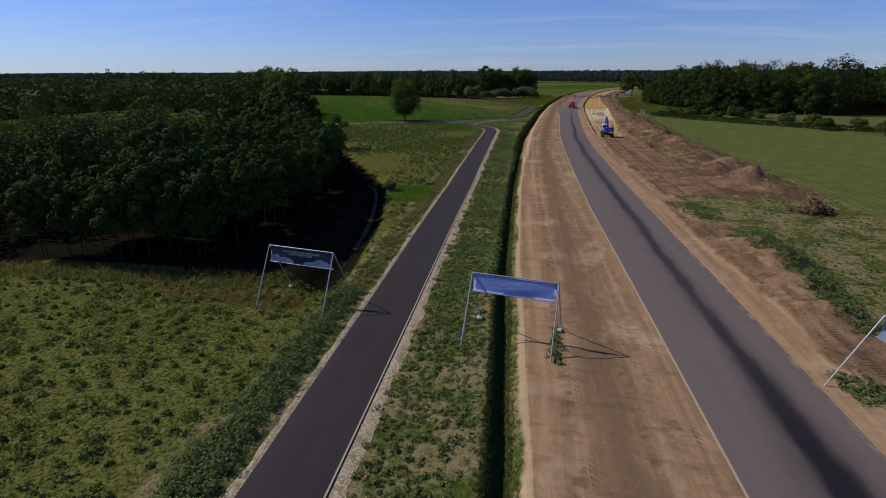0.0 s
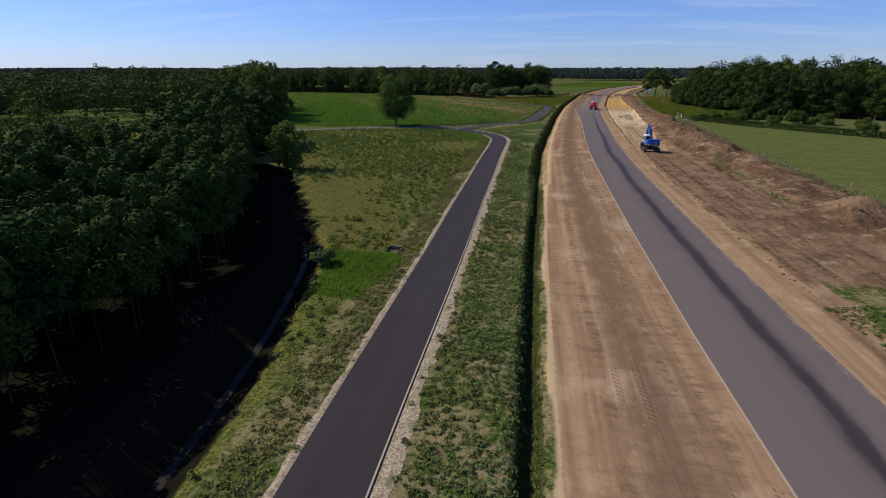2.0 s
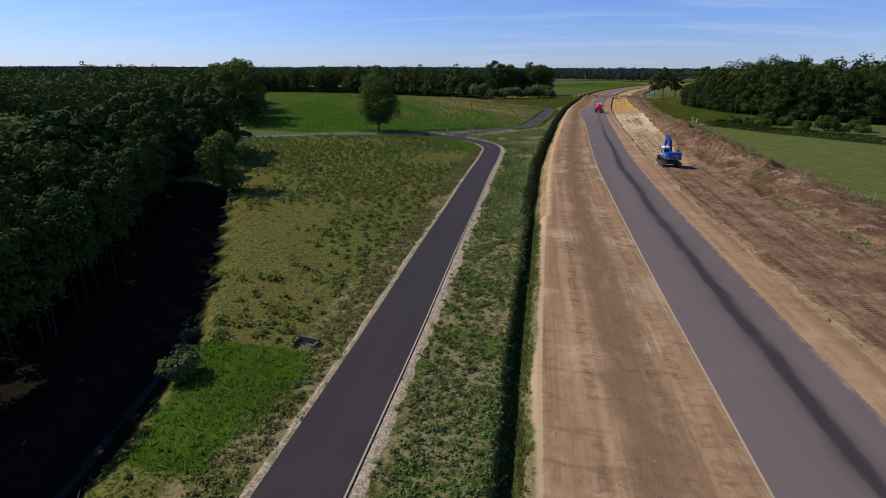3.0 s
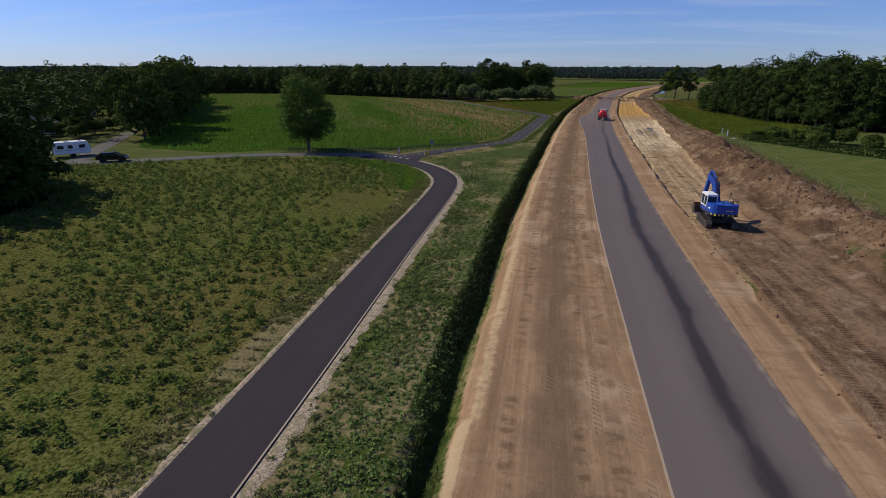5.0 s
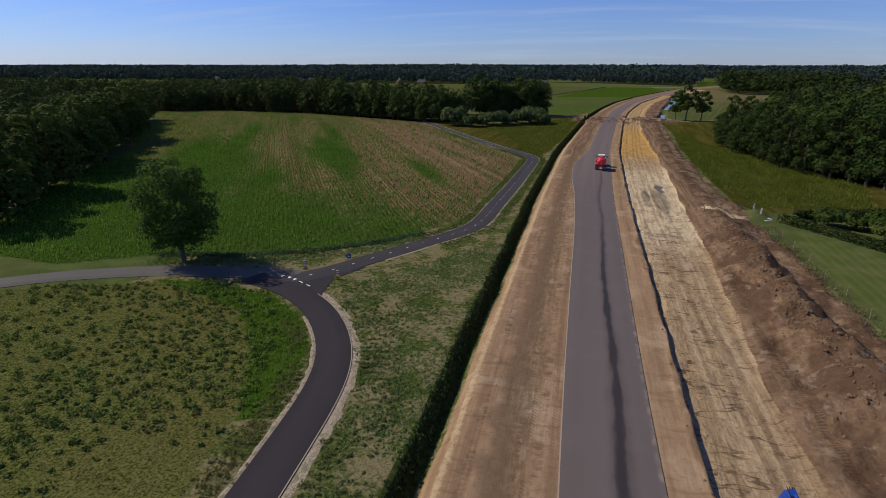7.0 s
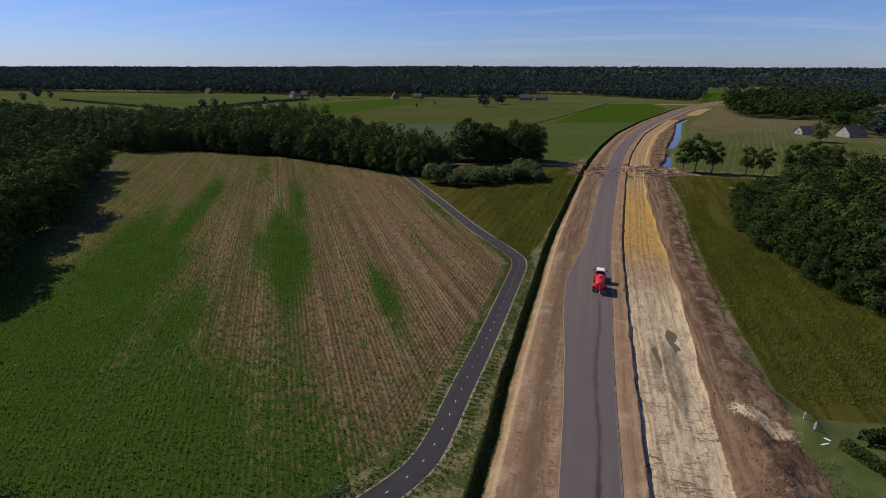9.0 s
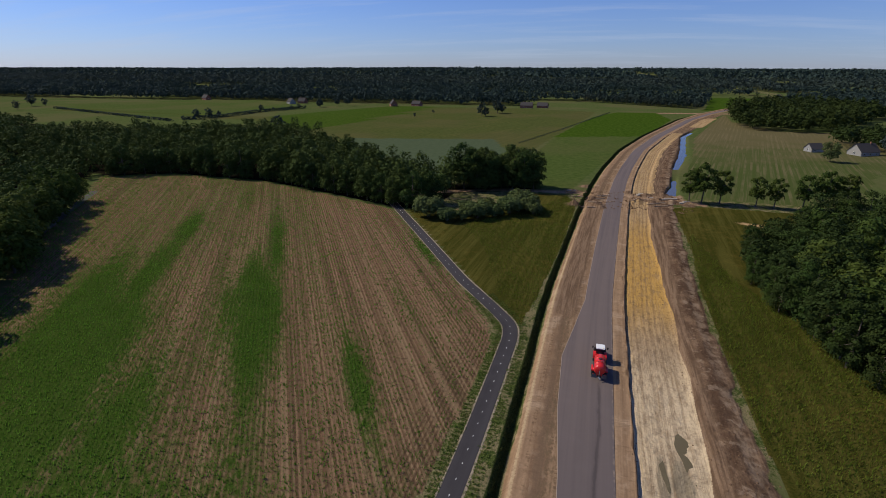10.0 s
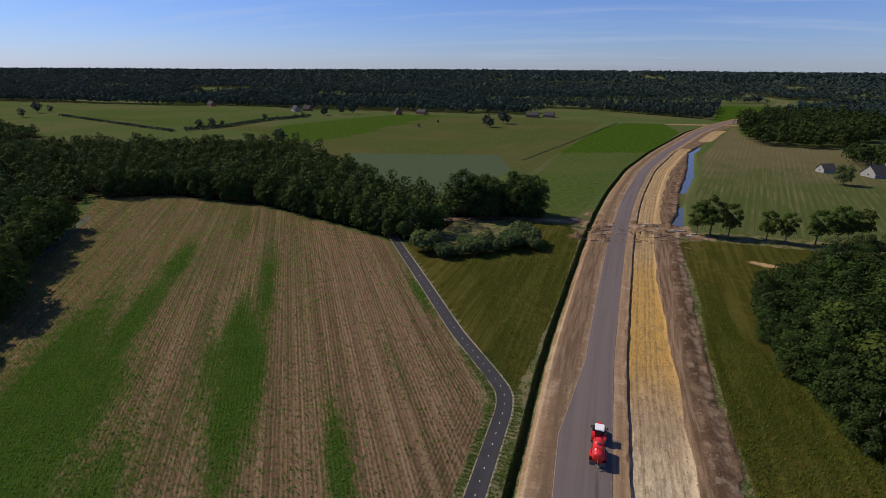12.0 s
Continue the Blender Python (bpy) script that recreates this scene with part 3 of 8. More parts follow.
def slab(name, left, right, top, thick, material, across=None, cuts=6):
    """A sheet of paving between two edge lines, with sides."""
    n = len(left)
    f = np.linspace(0, 1, cuts + 1)
    grid = left[:, None] * (1 - f)[None, :, None] + right[:, None] * f[None, :, None]
    crown = 0.03 * (1 - (2 * f - 1) ** 2)
    z = np.broadcast_to(top + crown, (n, cuts + 1))
    verts = np.concatenate([grid, z[..., None]], 2)
    low = verts[:, [0, -1]].copy()
    low[..., 2] = top - thick
    full = np.concatenate([low[:, :1], verts, low[:, 1:]], 1)
    w = cuts + 3
    i = (np.arange(n - 1)[:, None] * w + np.arange(w - 1)[None]).ravel()
    faces = np.stack([i, i + 1, i + 1 + w, i + w], 1)
    me = mesh_from(name, full.reshape(-1, 3), faces, material)
    u = (np.linspace(-1, 1, w)[None] * np.ones((n, 1))) if across is None else np.concatenate([across[:, :1], across[:, :1] * (1 - f) + across[:, 1:] * f, across[:, 1:]], 1)
    add_attr(me, "across", u)
    return new(name, me)


# ---------------------------------------------------------------- plan of the corridor
EDGE_Y = [-400, -150, 0, 24, 45, 65, 90, 115, 135, 155, 178, 196, 222, 257, 285, 323, 348, 372, 397, 430, 464, 513, 535, 615, 632, 767, 852, 960, 1100, 1400, 9000]
EDGE_X = [35, 20, 13.2, 12.35, 11.7, 10.95, 10.2, 9.75, 9.75, 10.25, 11.25, 12.1, 13.2, 15.4, 17.3, 21.4, 24.2, 26.9, 30.3, 35, 41, 51.2, 56, 80, 86, 134, 173, 232, 320, 420, 420]
_fine = np.arange(-400, 1500, 1.0)
_raw = np.interp(_fine, EDGE_Y, EDGE_X)
_k = np.hanning(31)
_soft = np.convolve(np.pad(_raw, 15, mode="reflect", reflect_type="odd"), _k / _k.sum(), "valid")


def edge_x(y):
    """The right edge of the main road."""
    return np.interp(y, _fine, _soft)


def road_width(y):
    return np.interp(y, [0, 24, 65, 115, 155, 196, 212, 226, 240, 257, 268, 284, 323, 900], [6, 6.1, 6.4, 6.1, 6.3, 6.7, 7.0, 7.6, 8.8, 9.4, 8.0, 6.2, 6.4, 6.0])


CYCLE = smooth_line([(-8.9, -80), (-9.6, 0), (-10.1, 20), (-10.6, 36), (-11.3, 55), (-11.9, 77), (-12.5, 92), (-12.95, 107), (-13.65, 126), (-13.85, 137), (-14.05, 143), (-14.3, 149), (-14.9, 153.3), (-16.3, 157.2), (-18.6, 161), (-21.8, 164.7), (-26.8, 168.2), (-33, 170.3)], 1.0, 4)
SIDE = smooth_line([(-190, 128), (-120, 142), (-90, 149.5), (-74, 153.8), (-66, 158.4), (-56, 165.2), (-50.6, 167.6), (-44, 169.9), (-38, 170.9), (-31, 171.8), (-27, 171.6)], 1.0, 4)
NORTH = smooth_line([(-29.5, 169.6), (-27.2, 171.2), (-23.9, 175.0), (-21.0, 179.6), (-17.7, 184.4), (-14.6, 189.3), (-11.4, 193.9), (-9.7, 198), (-9.1, 204), (-8.5, 212), (-7.45, 222.7), (-6.6, 233), (-6.0, 241), (-5.15, 253), (-4.5, 262), (-5.2, 267.4), (-10.3, 275.2), (-20, 289), (-36, 316), (-57, 351), (-70, 372)], 1.0, 4)
TRACK = smooth_line([(-76, 154.5), (-82, 164), (-99, 191), (-118, 224), (-150, 270), (-200, 350)], 1.0, 5)
CROSSING = smooth_line([(-62, 372), (-48, 386), (-21, 397), (12, 398), (27, 397), (51, 393), (60, 386), (103, 387), (190, 392)], 1.5, 6)

WOOD_NEAR = [(-26, 45), (-26, 60), (-28.4, 71), (-33.6, 81), (-37.6, 88), (-52, 110), (-55, 128), (-60, 137), (-74, 143), (-70, 130), (-62, 111), (-51, 90), (-45, 70), (-44, 48), (-42, 40.6), (-28, 41)]
GARDENS = [(-86, 74), (-62, 84), (-66, 92), (-78, 115), (-86, 136), (-120, 132), (-175, 112), (-175, 40), (-128, 44)]
MEADOW = [(-39.7, 177.6), (-36.8, 178.4), (-30.5, 181.4), (-23.5, 186.0), (-17, 193), (-13.2, 201), (-12.3, 213), (-11, 224), (-9.6, 240), (-8.2, 258), (-10, 267), (-15, 276), (-23, 290), (-39, 317), (-62, 353), (-101, 371), (-138, 386), (-194, 392), (-224, 378), (-192, 334), (-172, 308), (-150, 278), (-126, 252), (-106, 212), (-93, 190), (-78, 170), (-60, 168.5), (-48, 175.8)]
WOOD_BACK = [(-52, 355), (-46, 366), (-42, 385), (-10, 398), (-12, 410), (-46, 404), (-77, 410), (-121, 458), (-207, 527), (-288, 505), (-380, 480), (-400, 420), (-260, 392), (-224, 380), (-194, 393), (-138, 388), (-101, 373), (-61, 356)]
WOOD_RIGHT = [(73, 233), (64.5, 246), (58, 262), (54, 277), (52, 291), (52.5, 305), (54, 318), (58, 330), (67, 340), (80, 347), (112, 350), (240, 350), (320, 300), (300, 225), (160, 215), (90, 226)]


def distance_to(line, x, y, reach):
    """Distance to a line for the places near it, and far for the rest."""
    out = np.full(x.shape, 999.0)
    lo, hi = line.min(0) - reach, line.max(0) + reach
    near = np.where((x > lo[0]) & (x < hi[0]) & (y > lo[1]) & (y < hi[1]))[0]
    for part_ in np.array_split(near, max(1, len(near) // 20000)):
        if len(part_):
            dx = x[part_, None] - line[None, :, 0]
            dy = y[part_, None] - line[None, :, 1]
            out[part_] = np.sqrt((dx * dx + dy * dy).min(1))
    return out


HEAPS = [(27.8, 86.0, 2.3, 2.9), (25.4, 92.5, 1.5, 2.6), (28.6, 97, 1.7, 2.8), (17.4, 54, 1.15, 2.4), (17.3, 49.5, 1.3, 2.4), (16.9, 45, 1.05, 2.2), (16.4, 40.5, 0.8, 2.1), (36.2, 214.5, 1.2, 2.2), (33.2, 219, 1.0, 2.5),
         (13.5, 392, 1.2, 2.2), (19.5, 393, 0.9, 2.0), (18, 378, 0.8, 3.0), (40, 400, 1.0, 2.4), (47, 401, 1.3, 2.6), (0.5, 32.5, 0.3, 0.9), (0.5, 30.5, 0.25, 0.8), (44, 391, 0.9, 2.0), (33, 403, 0.8, 2.2), (8.5, 400, 0.9, 3.0),
         (9, 376.5, 1.7, 2.6), (13.5, 383, 1.3, 2.4), (16.5, 388, 1.3, 2.4), (19.3, 374, 1.0, 2.0), (35.5, 388.5, 1.2, 2.2), (40.5, 386.3, 1.1, 2.2), (48.5, 388.5, 1.4, 2.4), (15.7, 411, 1.2, 2.8), (54, 385, 1.1, 2.2)]


def ditch_shift(y):
    """How far the narrow part of the ditch strays from its usual line."""
    return np.interp(y, [15, 24, 30, 48, 75, 105], [0.15, 0.05, -0.15, -0.6, -0.5, 0.0])


def lane_right(y):
    """The right edge of the scraped lane, from the road's edge."""
    return np.interp(y, [139, 160, 197, 240, 285, 340, 390], [9.3, 9.6, 12.0, 13.2, 13.2, 10.4, 10.2])


def terrain(x, y):
    """Height of the ground."""
    u = x - edge_x(y)
    near_path = np.minimum(distance_to(CYCLE, x, y, 6), np.minimum(distance_to(SIDE, x, y, 6), distance_to(NORTH, x, y, 6)))
    calm = smoothstep(near_path, 2.4, 5.0)
    reach = 1 - smoothstep(np.hypot(x, y - 200), 300, 500)
    z = (fbm(x, y, 6.0) - 0.5) * 0.22 * calm * reach * (1 - band(u, -13.2, 2.6, 0.5))
    z = z + (fbm(x, y, 1.6, 3) - 0.5) * 0.06 * band(u, -13.5, 12.0, 0.5) * (1 - band(u, -9.8, 0.3, 0.3))
    # main ditch
    wob = (fbm(x * 0, y, 7.0, 3, 3.0) - 0.5) * 0.5
    ditch = np.interp(u + wob, [-16.3, -15.35, -14.75, -13.7, -13.1], [0, -1.25, -1.3, -0.15, 0])
    narrow = np.interp(u - ditch_shift(y) + 0.4 * wob, [-15.55, -15.15, -14.9, -14.35, -14.1], [0, -0.8, -0.85, -0.1, 0])
    later = smoothstep(y, 92, 122)
    ditch = narrow * (1 - later) + ditch * later
    z = z + ditch * (1 - smoothstep(y, 760, 830))
    # scraped lane with a sharp step
    lane = smoothstep(y, 139, 144) * (1 - band(y, 388, 402, 3)) * (1 - smoothstep(y, 600, 640))
    jag = (fbm(x * 0, y, 2.2, 3, 8.0) - 0.5) * 0.36
    z = z - 0.62 * lane * smoothstep(u + jag, 2.75, 3.05) * (1 - smoothstep(u + 2 * jag - lane_right(y), -0.7, 0.9))
    z = z + lane * band(u, 3.4, 12.5, 0.6) * (1 - smoothstep(y, 240, 262)) * ((fbm(x, y * 0.8, 1.5, 3, 15.0) - 0.5) * 0.22)
    # spoil bank
    bank = np.exp(-(((u - 16.6 - 1.5 * (fbm(x * 0, y, 40, 2) - 0.5)) / np.where(u > 16.6, 1.9, 3.2)) ** 2))
    length = smoothstep(y, 92, 128) * (1 - smoothstep(y, 188, 222) * 0.72) * (1 - smoothstep(y, 365, 388))
    z = z + bank * length * (1.2 + 1.6 * fbm(x, y, 9.0, 3, 2.0))
    z = z + band(u, 11.5, 20.5, 1.5) * length * (fbm(x, y, 4.6, 2, 7.0) - 0.5) * 1.0
    loose = (band(u, 10.5, 22.5, 1.0) * length)
    z = z + loose * (fbm(x, y, 1.9, 4, 6.0) - 0.5) * np.interp(y, [120, 190, 230], [0.85, 0.85, 0.5])
    z = z + band(u, 12.0, 19.0, 1.0) * length * band(y, 118, 222, 10) * (0.5 - np.abs(fbm(x, y, 3.4, 3, 27.0) - 0.5) * 4) * 0.5
    dug = band(u, 3.0, 22, 0.6) * band(y, 74, 142, 5)
    z = z + band(u, 13, 19.5, 1.2) * band(y, 118, 192, 10) * ((fbm(x, y, 2.6, 3, 11.0) - 0.5) * 1.1 + (fbm(x, y, 1.2, 2, 13.0) - 0.5) * 0.6)
    z = z + dug * (fbm(x, y, 2.2, 4, 4.0) - 0.5) * 0.26
    for hx, hy, h, r in HEAPS:
        d2 = ((x - hx) ** 2 + (y - hy) ** 2) / r**2
        z = z + h * np.exp(-d2 * 1.6) * (0.7 + 0.6 * fbm(x, y, 1.3, 3))
    # trench along the wood
    tx = np.interp(y, [34, 45, 55, 63, 74, 90, 112], [-16.2, -17.2, -18.5, -20.2, -23.2, -32.5, -46.0])
    v = x - tx
    trench = smoothstep(y, 36, 41) * (1 - smoothstep(y, 108, 114))
    z = z + trench * np.interp(v, [-5, -3.2, -1.6, -0.5, 0.5, 1.7, 2.3], [0, 0.35, 0.1, -0.95, -0.95, -0.05, 0])
    # wet channel past the crossing
    wx = np.interp(y, [402, 422, 471, 522, 621, 720], [50, 55, 64.5, 78, 97, 135])
    wet = smoothstep(y, 400, 406) * (1 - smoothstep(y, 640, 680)) * (1 - 0.85 * band(y, 441, 470, 6))
    wide = np.interp(y, [402, 412, 424, 440, 470, 520, 640], [2.9, 2.9, 1.3, 1.5, 2.2, 2.8, 2.4]) * (0.65 + 0.7 * fbm(x * 0.4, y, 7.0, 3, 23.0))
    z = z - wet * 1.6 * np.exp(-(((x - wx) / wide) ** 4))
    rise = smoothstep(y, 2200, 4200) * (6 + 28 * fbm(x, y, 1500, 3))
    return z + rise - 0.05 * band(u, -road_width(y) + 0.2, -0.2, 0.2) - 0.06 * (1 - smoothstep(near_path, 1.2, 1.7))


cols = np.unique(np.r_[np.linspace(-4800, -2400, 8), np.linspace(-2400, -900, 22), np.linspace(-900, -300, 31), np.linspace(-300, -130, 43), np.arange(-130, -36, 2.0), np.arange(-36, -17, 0.7), np.arange(-17, -12.4, 0.24), np.arange(-12.4, 2.4, 0.6), np.arange(2.4, 3.5, 0.15), np.arange(3.5, 25, 0.42), np.arange(25, 110, 2.2), np.linspace(110, 300, 40), np.linspace(300, 900, 31), np.linspace(900, 2400, 22), np.linspace(2400, 4800, 8)].round(3))
rows_y = np.unique(np.r_[np.linspace(-400, 0, 22), np.arange(0, 12, 1.5), np.arange(12, 128, 0.75), np.arange(128, 236, 0.48), np.arange(236, 280, 0.7), np.arange(280, 420, 1.1), np.arange(420, 1000, 5.0), np.linspace(1000, 2000, 50), np.linspace(2000, 4950, 40)].round(3))
nc, nr = len(cols), len(rows_y)
U = np.broadcast_to(cols[None], (nr, nc)).ravel()
Y = np.broadcast_to(rows_y[:, None], (nr, nc)).ravel()
X = U + edge_x(Y)
Z = terrain(X, Y)
i = (np.arange(nr - 1)[:, None] * nc + np.arange(nc - 1)[None]).ravel()
ground_mesh = mesh_from("ground", np.stack([X, Y, Z], 1), np.stack([i, i + 1, i + 1 + nc, i + nc], 1), M_GROUND, True)
d_cycle, d_north, d_side, d_track, d_cross = (distance_to(line, X, Y, 8) for line in (CYCLE, NORTH, SIDE, TRACK, CROSSING))
lumpy = (fbm(X, Y, 5.0, 3, 1.0) - 0.5) * 2
sand = band(U + 0.35 * lumpy, -14.1 + ditch_shift(Y) - 0.4 * smoothstep(Y, 92, 115), 2.9, 0.35) * (1 - smoothstep(Y, 900, 1000))
sand = np.maximum(sand, band(U + lumpy, -1, 4.5, 0.6) * band(Y, 0, 80, 8) * 0.9)
sand = np.maximum(sand, (1 - smoothstep(d_cross, 1.8, 3.0)) * (X < 62))
sand = np.maximum(sand, band(U, -13, 24, 3) * band(Y, 388, 404, 3))
sand = np.maximum(sand, band(U, -60, 70, 6) * band(Y - 0.12 * U, 846, 862, 4) * 0.9)
earth = band(U + 1.2 * lumpy, 2.8, np.interp(Y, [0, 196, 240, 300, 345], [22.8, 22.3, 20.2, 20.6, 19.6]), 0.6) * smoothstep(Y + 3 * lumpy, 70, 78) * (1 - smoothstep(Y, 386, 392))
earth = np.maximum(earth, band(U + lumpy * 0.7 + 1.2 * (fbm(X, Y, 1.5, 3, 3.0) - 0.5), 2.1, 6.6, 0.5) * band(Y, 20, 72, 4) * 0.85)
channel = np.interp(Y, [402, 422, 471, 522, 621, 720], [50, 55, 64.5, 78, 97, 135]) - edge_x(Y)
earth = np.maximum(earth, band(U + lumpy, 2.8, np.where(Y < 700, channel - 1.5, 14), 1.0) * smoothstep(Y, 396, 402) * (1 - smoothstep(Y, 800, 880)))
earth = np.maximum(earth, band(U, -13.4, -7.5, 0.8) * band(Y + 4 * lumpy, 272, 384, 8) * 0.62)
weedstrip = band(U + lumpy, 12.2, 14.0, 0.5) * band(Y + 4 * lumpy, 96, 132, 4)
greenpatch = np.exp(-(((X - 16.2) / 2.6) ** 2 + ((Y - 66.5) / 5.0) ** 2) ** 2)
for hx, hy, h, r in HEAPS:
    if hy > 370:
        earth = np.maximum(earth, np.exp(-((X - hx) ** 2 + (Y - hy) ** 2) / (1.6 * r) ** 2) * (0.7 + 0.6 * fbm(X, Y, 2.5, 3, 51.0)))
earth = earth * (1 - 0.45 * weedstrip) * (1 - greenpatch)
subsoil = band(U + 0.3 * lumpy, 2.95, lane_right(Y) + 0.5 * lumpy + 0.9 * (fbm(X, Y, 14.0, 2, 41.0) - 0.5), 0.4) * smoothstep(Y + 2 * lumpy, 139, 143) * (1 - smoothstep(Y, 384, 392))
subsoil = np.maximum(subsoil, band(U + 1.2 * lumpy, 3.0, 12.5, 0.6) * band(Y, 402, 640, 8))
subsoil = np.maximum(subsoil, np.exp(-(((X - 30.5) / 5.5) ** 2 + ((Y - 214 + 0.3 * (X - 30)) / 4.0) ** 2)) * (0.1 + 1.1 * fbm(X, Y, 2.4, 4, 19.0)))
subsoil = np.maximum(subsoil, 0.75 * np.exp(-(((X - 71) / 8) ** 2 + ((Y - 361 + 0.3 * (X - 71)) / 3.2) ** 2)) * (0.4 + 1.2 * fbm(X, Y, 2.5, 3, 17.0)))
subsoil = np.maximum(subsoil, band(U, 8, 20, 2) * band(Y, 690, 790, 20))
damp = np.exp(-(((U - 9.0) / 1.5) ** 2 + ((Y - 224) / 11) ** 2) ** 2) + 0.8 * np.exp(-(((U - 6.4) / 0.9) ** 2 + ((Y - 226) / 8) ** 2) ** 2)
fallow = within_poly(X, Y, [(-15.5, -60), (-15.2, 40), (-16.5, 75), (-17, 110), (-18.2, 140), (-21.5, 157), (-29, 167), (-44, 166), (-56, 162), (-70, 153), (-140, 140), (-160, -60)]).astype(float)
# floor mask: shade of the woods and trench bank put into the ground colour
litter_shade = within_poly(X, Y, WOOD_NEAR).astype(float)
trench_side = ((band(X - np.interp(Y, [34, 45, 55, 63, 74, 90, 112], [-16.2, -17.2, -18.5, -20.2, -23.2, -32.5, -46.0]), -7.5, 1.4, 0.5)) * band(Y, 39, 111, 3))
litter_shade = np.maximum(litter_shade, trench_side * 0.95)
litter_shade = np.maximum(litter_shade, within_poly(X, Y, GARDENS) * 0.6)
litter_shade = np.maximum(litter_shade, within_poly(X, Y, [(-42, 39.5), (-44, 72), (-60, 80), (-84, 72), (-125, 40), (-110, 34), (-70, 37.5)]))
litter_shade = np.maximum(litter_shade, (X < -19.5) * (X > -30) * band(Y, 40, 80, 2) * (X < np.interp(Y, [55, 66, 80], [-19.5, -21, -28])))
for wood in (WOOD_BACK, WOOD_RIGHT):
    litter_shade = np.maximum(litter_shade, within_poly(X - 5.0 * (wood is WOOD_RIGHT), Y, wood))
FAR_WOOD = [(184, 838), (158, 680), (190, 668), (222, 670), (264, 716), (309, 790), (360, 860), (330, 960), (262, 985), (214, 900)]
FARM_WOOD = [(188, 575), (204, 622), (240, 640), (330, 660), (460, 600), (420, 470), (300, 480), (216, 560)]
FAR_GAPS = ([(547, 1600), (690, 1660), (660, 1461), (545, 1430)], [(300, 3200), (450, 3200), (440, 2780), (320, 2800)], [(-560, 2060), (-560, 2230), (-300, 2260), (-310, 2090)], [(-840, 1080), (-900, 1300), (-880, 1500), (-780, 1480), (-760, 1120)], [(-620, 1050), (-680, 1130), (-540, 1110), (-500, 1050)], [(560, 1780), (660, 2300), (760, 2260), (680, 1780)], [(-1500, 1500), (-1460, 1640), (-1220, 1620), (-1240, 1480)])
LEFT_WOOD = [(-112, 205), (-138, 255), (-183, 312), (-204, 336), (-236, 384), (-262, 396), (-330, 425), (-395, 440), (-440, 500), (-480, 560), (-560, 590), (-760, 640), (-900, 650), (-900, 60), (-170, 100), (-150, 140), (-96, 172)]
FAR_CLEAR = [(-820, 660), (-790, 753), (-735, 795), (-685, 845), (-600, 945), (-477, 952), (-330, 835), (-287, 898), (-186, 905), (-84, 907), (-20, 985), (28, 1068), (105, 992), (150, 952), (182, 950), (258, 1216), (352, 1216), (262, 1010), (206, 905), (190, 640), (-100, 470), (-330, 600)]


def wooded(x, y):
    """Where the far country is under trees: woods, and rows along the field edges."""
    patches = fbm(x * 0.42, y, 170, 3, 4.0) < np.interp(y, [900, 1500, 2600, 4900], [0.60, 0.57, 0.57, 0.61])
    rows = (np.abs(fbm(x * 0.5, y, 210, 2, 31.0) - 0.5) < 0.014) | (np.abs(fbm(x * 0.8, y, 330, 2, 47.0) - 0.5) < 0.009)
    return patches | rows


# shade between far crowns, painted on the ground below them
litter_shade = np.maximum(litter_shade, 0.52 * (Y > 930) * wooded(X, Y) * ~within_poly(X, Y, FAR_CLEAR) * (np.abs(U + 5) > 26))
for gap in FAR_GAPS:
    litter_shade = litter_shade * ~within_poly(X, Y, gap)
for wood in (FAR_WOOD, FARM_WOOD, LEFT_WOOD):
    litter_shade = np.maximum(litter_shade, within_poly(X, Y, wood) * (X < -185))
crop = within_poly(X, Y, MEADOW).astype(float)
LUSH = ((37, 262, 8, 36, 1.0), (45, 238, 11, 32, 1.0), (47.5, 298, 5, 26, 1.0), (51, 334, 3.6, 18, 0.9), (56, 226, 9, 18, 0.9), (75, 263, 8, 26, 0.95), (80, 300, 3.6, 26, 0.95),
                           (94.5, 225, 2.6, 14, 0.85), (124, 286, 2.6, 14, 0.7), (109, 254, 2, 12, 0.45), (68, 366, 5, 22, 0.5), (36, 305, 7, 30, 0.45), (70, 320, 4, 20, 0.4))
young = (1 - smoothstep(Y + 0.35 * X, 150, 235)) * 1.0
row_c, row_l = 0.866 * X + 0.5 * Y, 0.866 * Y - 0.5 * X
for c0, l0, wc, wl, amp in LUSH:
    young = np.maximum(young, amp * (0.45 + 0.95 * fbm(row_c, row_l * 0.12, 2.6, 3, 6.0)) * np.exp(-((((row_c - c0) / (wc * 0.95)) ** 2 + ((row_l - l0) / (wl * 1.5)) ** 2) ** 0.8)))
stubble = within_poly(X, Y, [(33, -80), (34, 90), (34.5, 150), (35, 195), (39, 205), (55, 182), (90, 140), (220, 90), (220, -80)]).astype(float)
hay = within_poly(X, Y, [(38, 216), (62, 220), (80, 240), (72, 262), (64, 290), (58, 310), (60, 325), (70, 340), (110, 352), (110, 380), (60, 384), (47, 380), (44, 330), (39.5, 296), (37, 265), (36, 244), (35, 222)]).astype(float)
hay = np.maximum(hay, within_poly(X, Y, [(-3.2, 267), (0, 285), (4.5, 320), (10, 374), (6, 392), (-20, 392), (-10, 362), (-55, 353), (-34.3, 317.5), (-18.3, 290.4), (-8.4, 274)]))
hay = np.maximum(hay, within_poly(X, Y, [(-640, 700), (-459, 692), (-307, 640), (-240, 585), (-160, 480), (-20, 500), (30, 780), (40, 850), (-80, 890), (-190, 870), (-300, 690), (-460, 705), (-620, 740)]) * 0.46)
bright = within_poly(X, Y, [(-5, 592), (32, 775), (62, 845), (110, 848), (112, 762), (66, 613)]).astype(float)
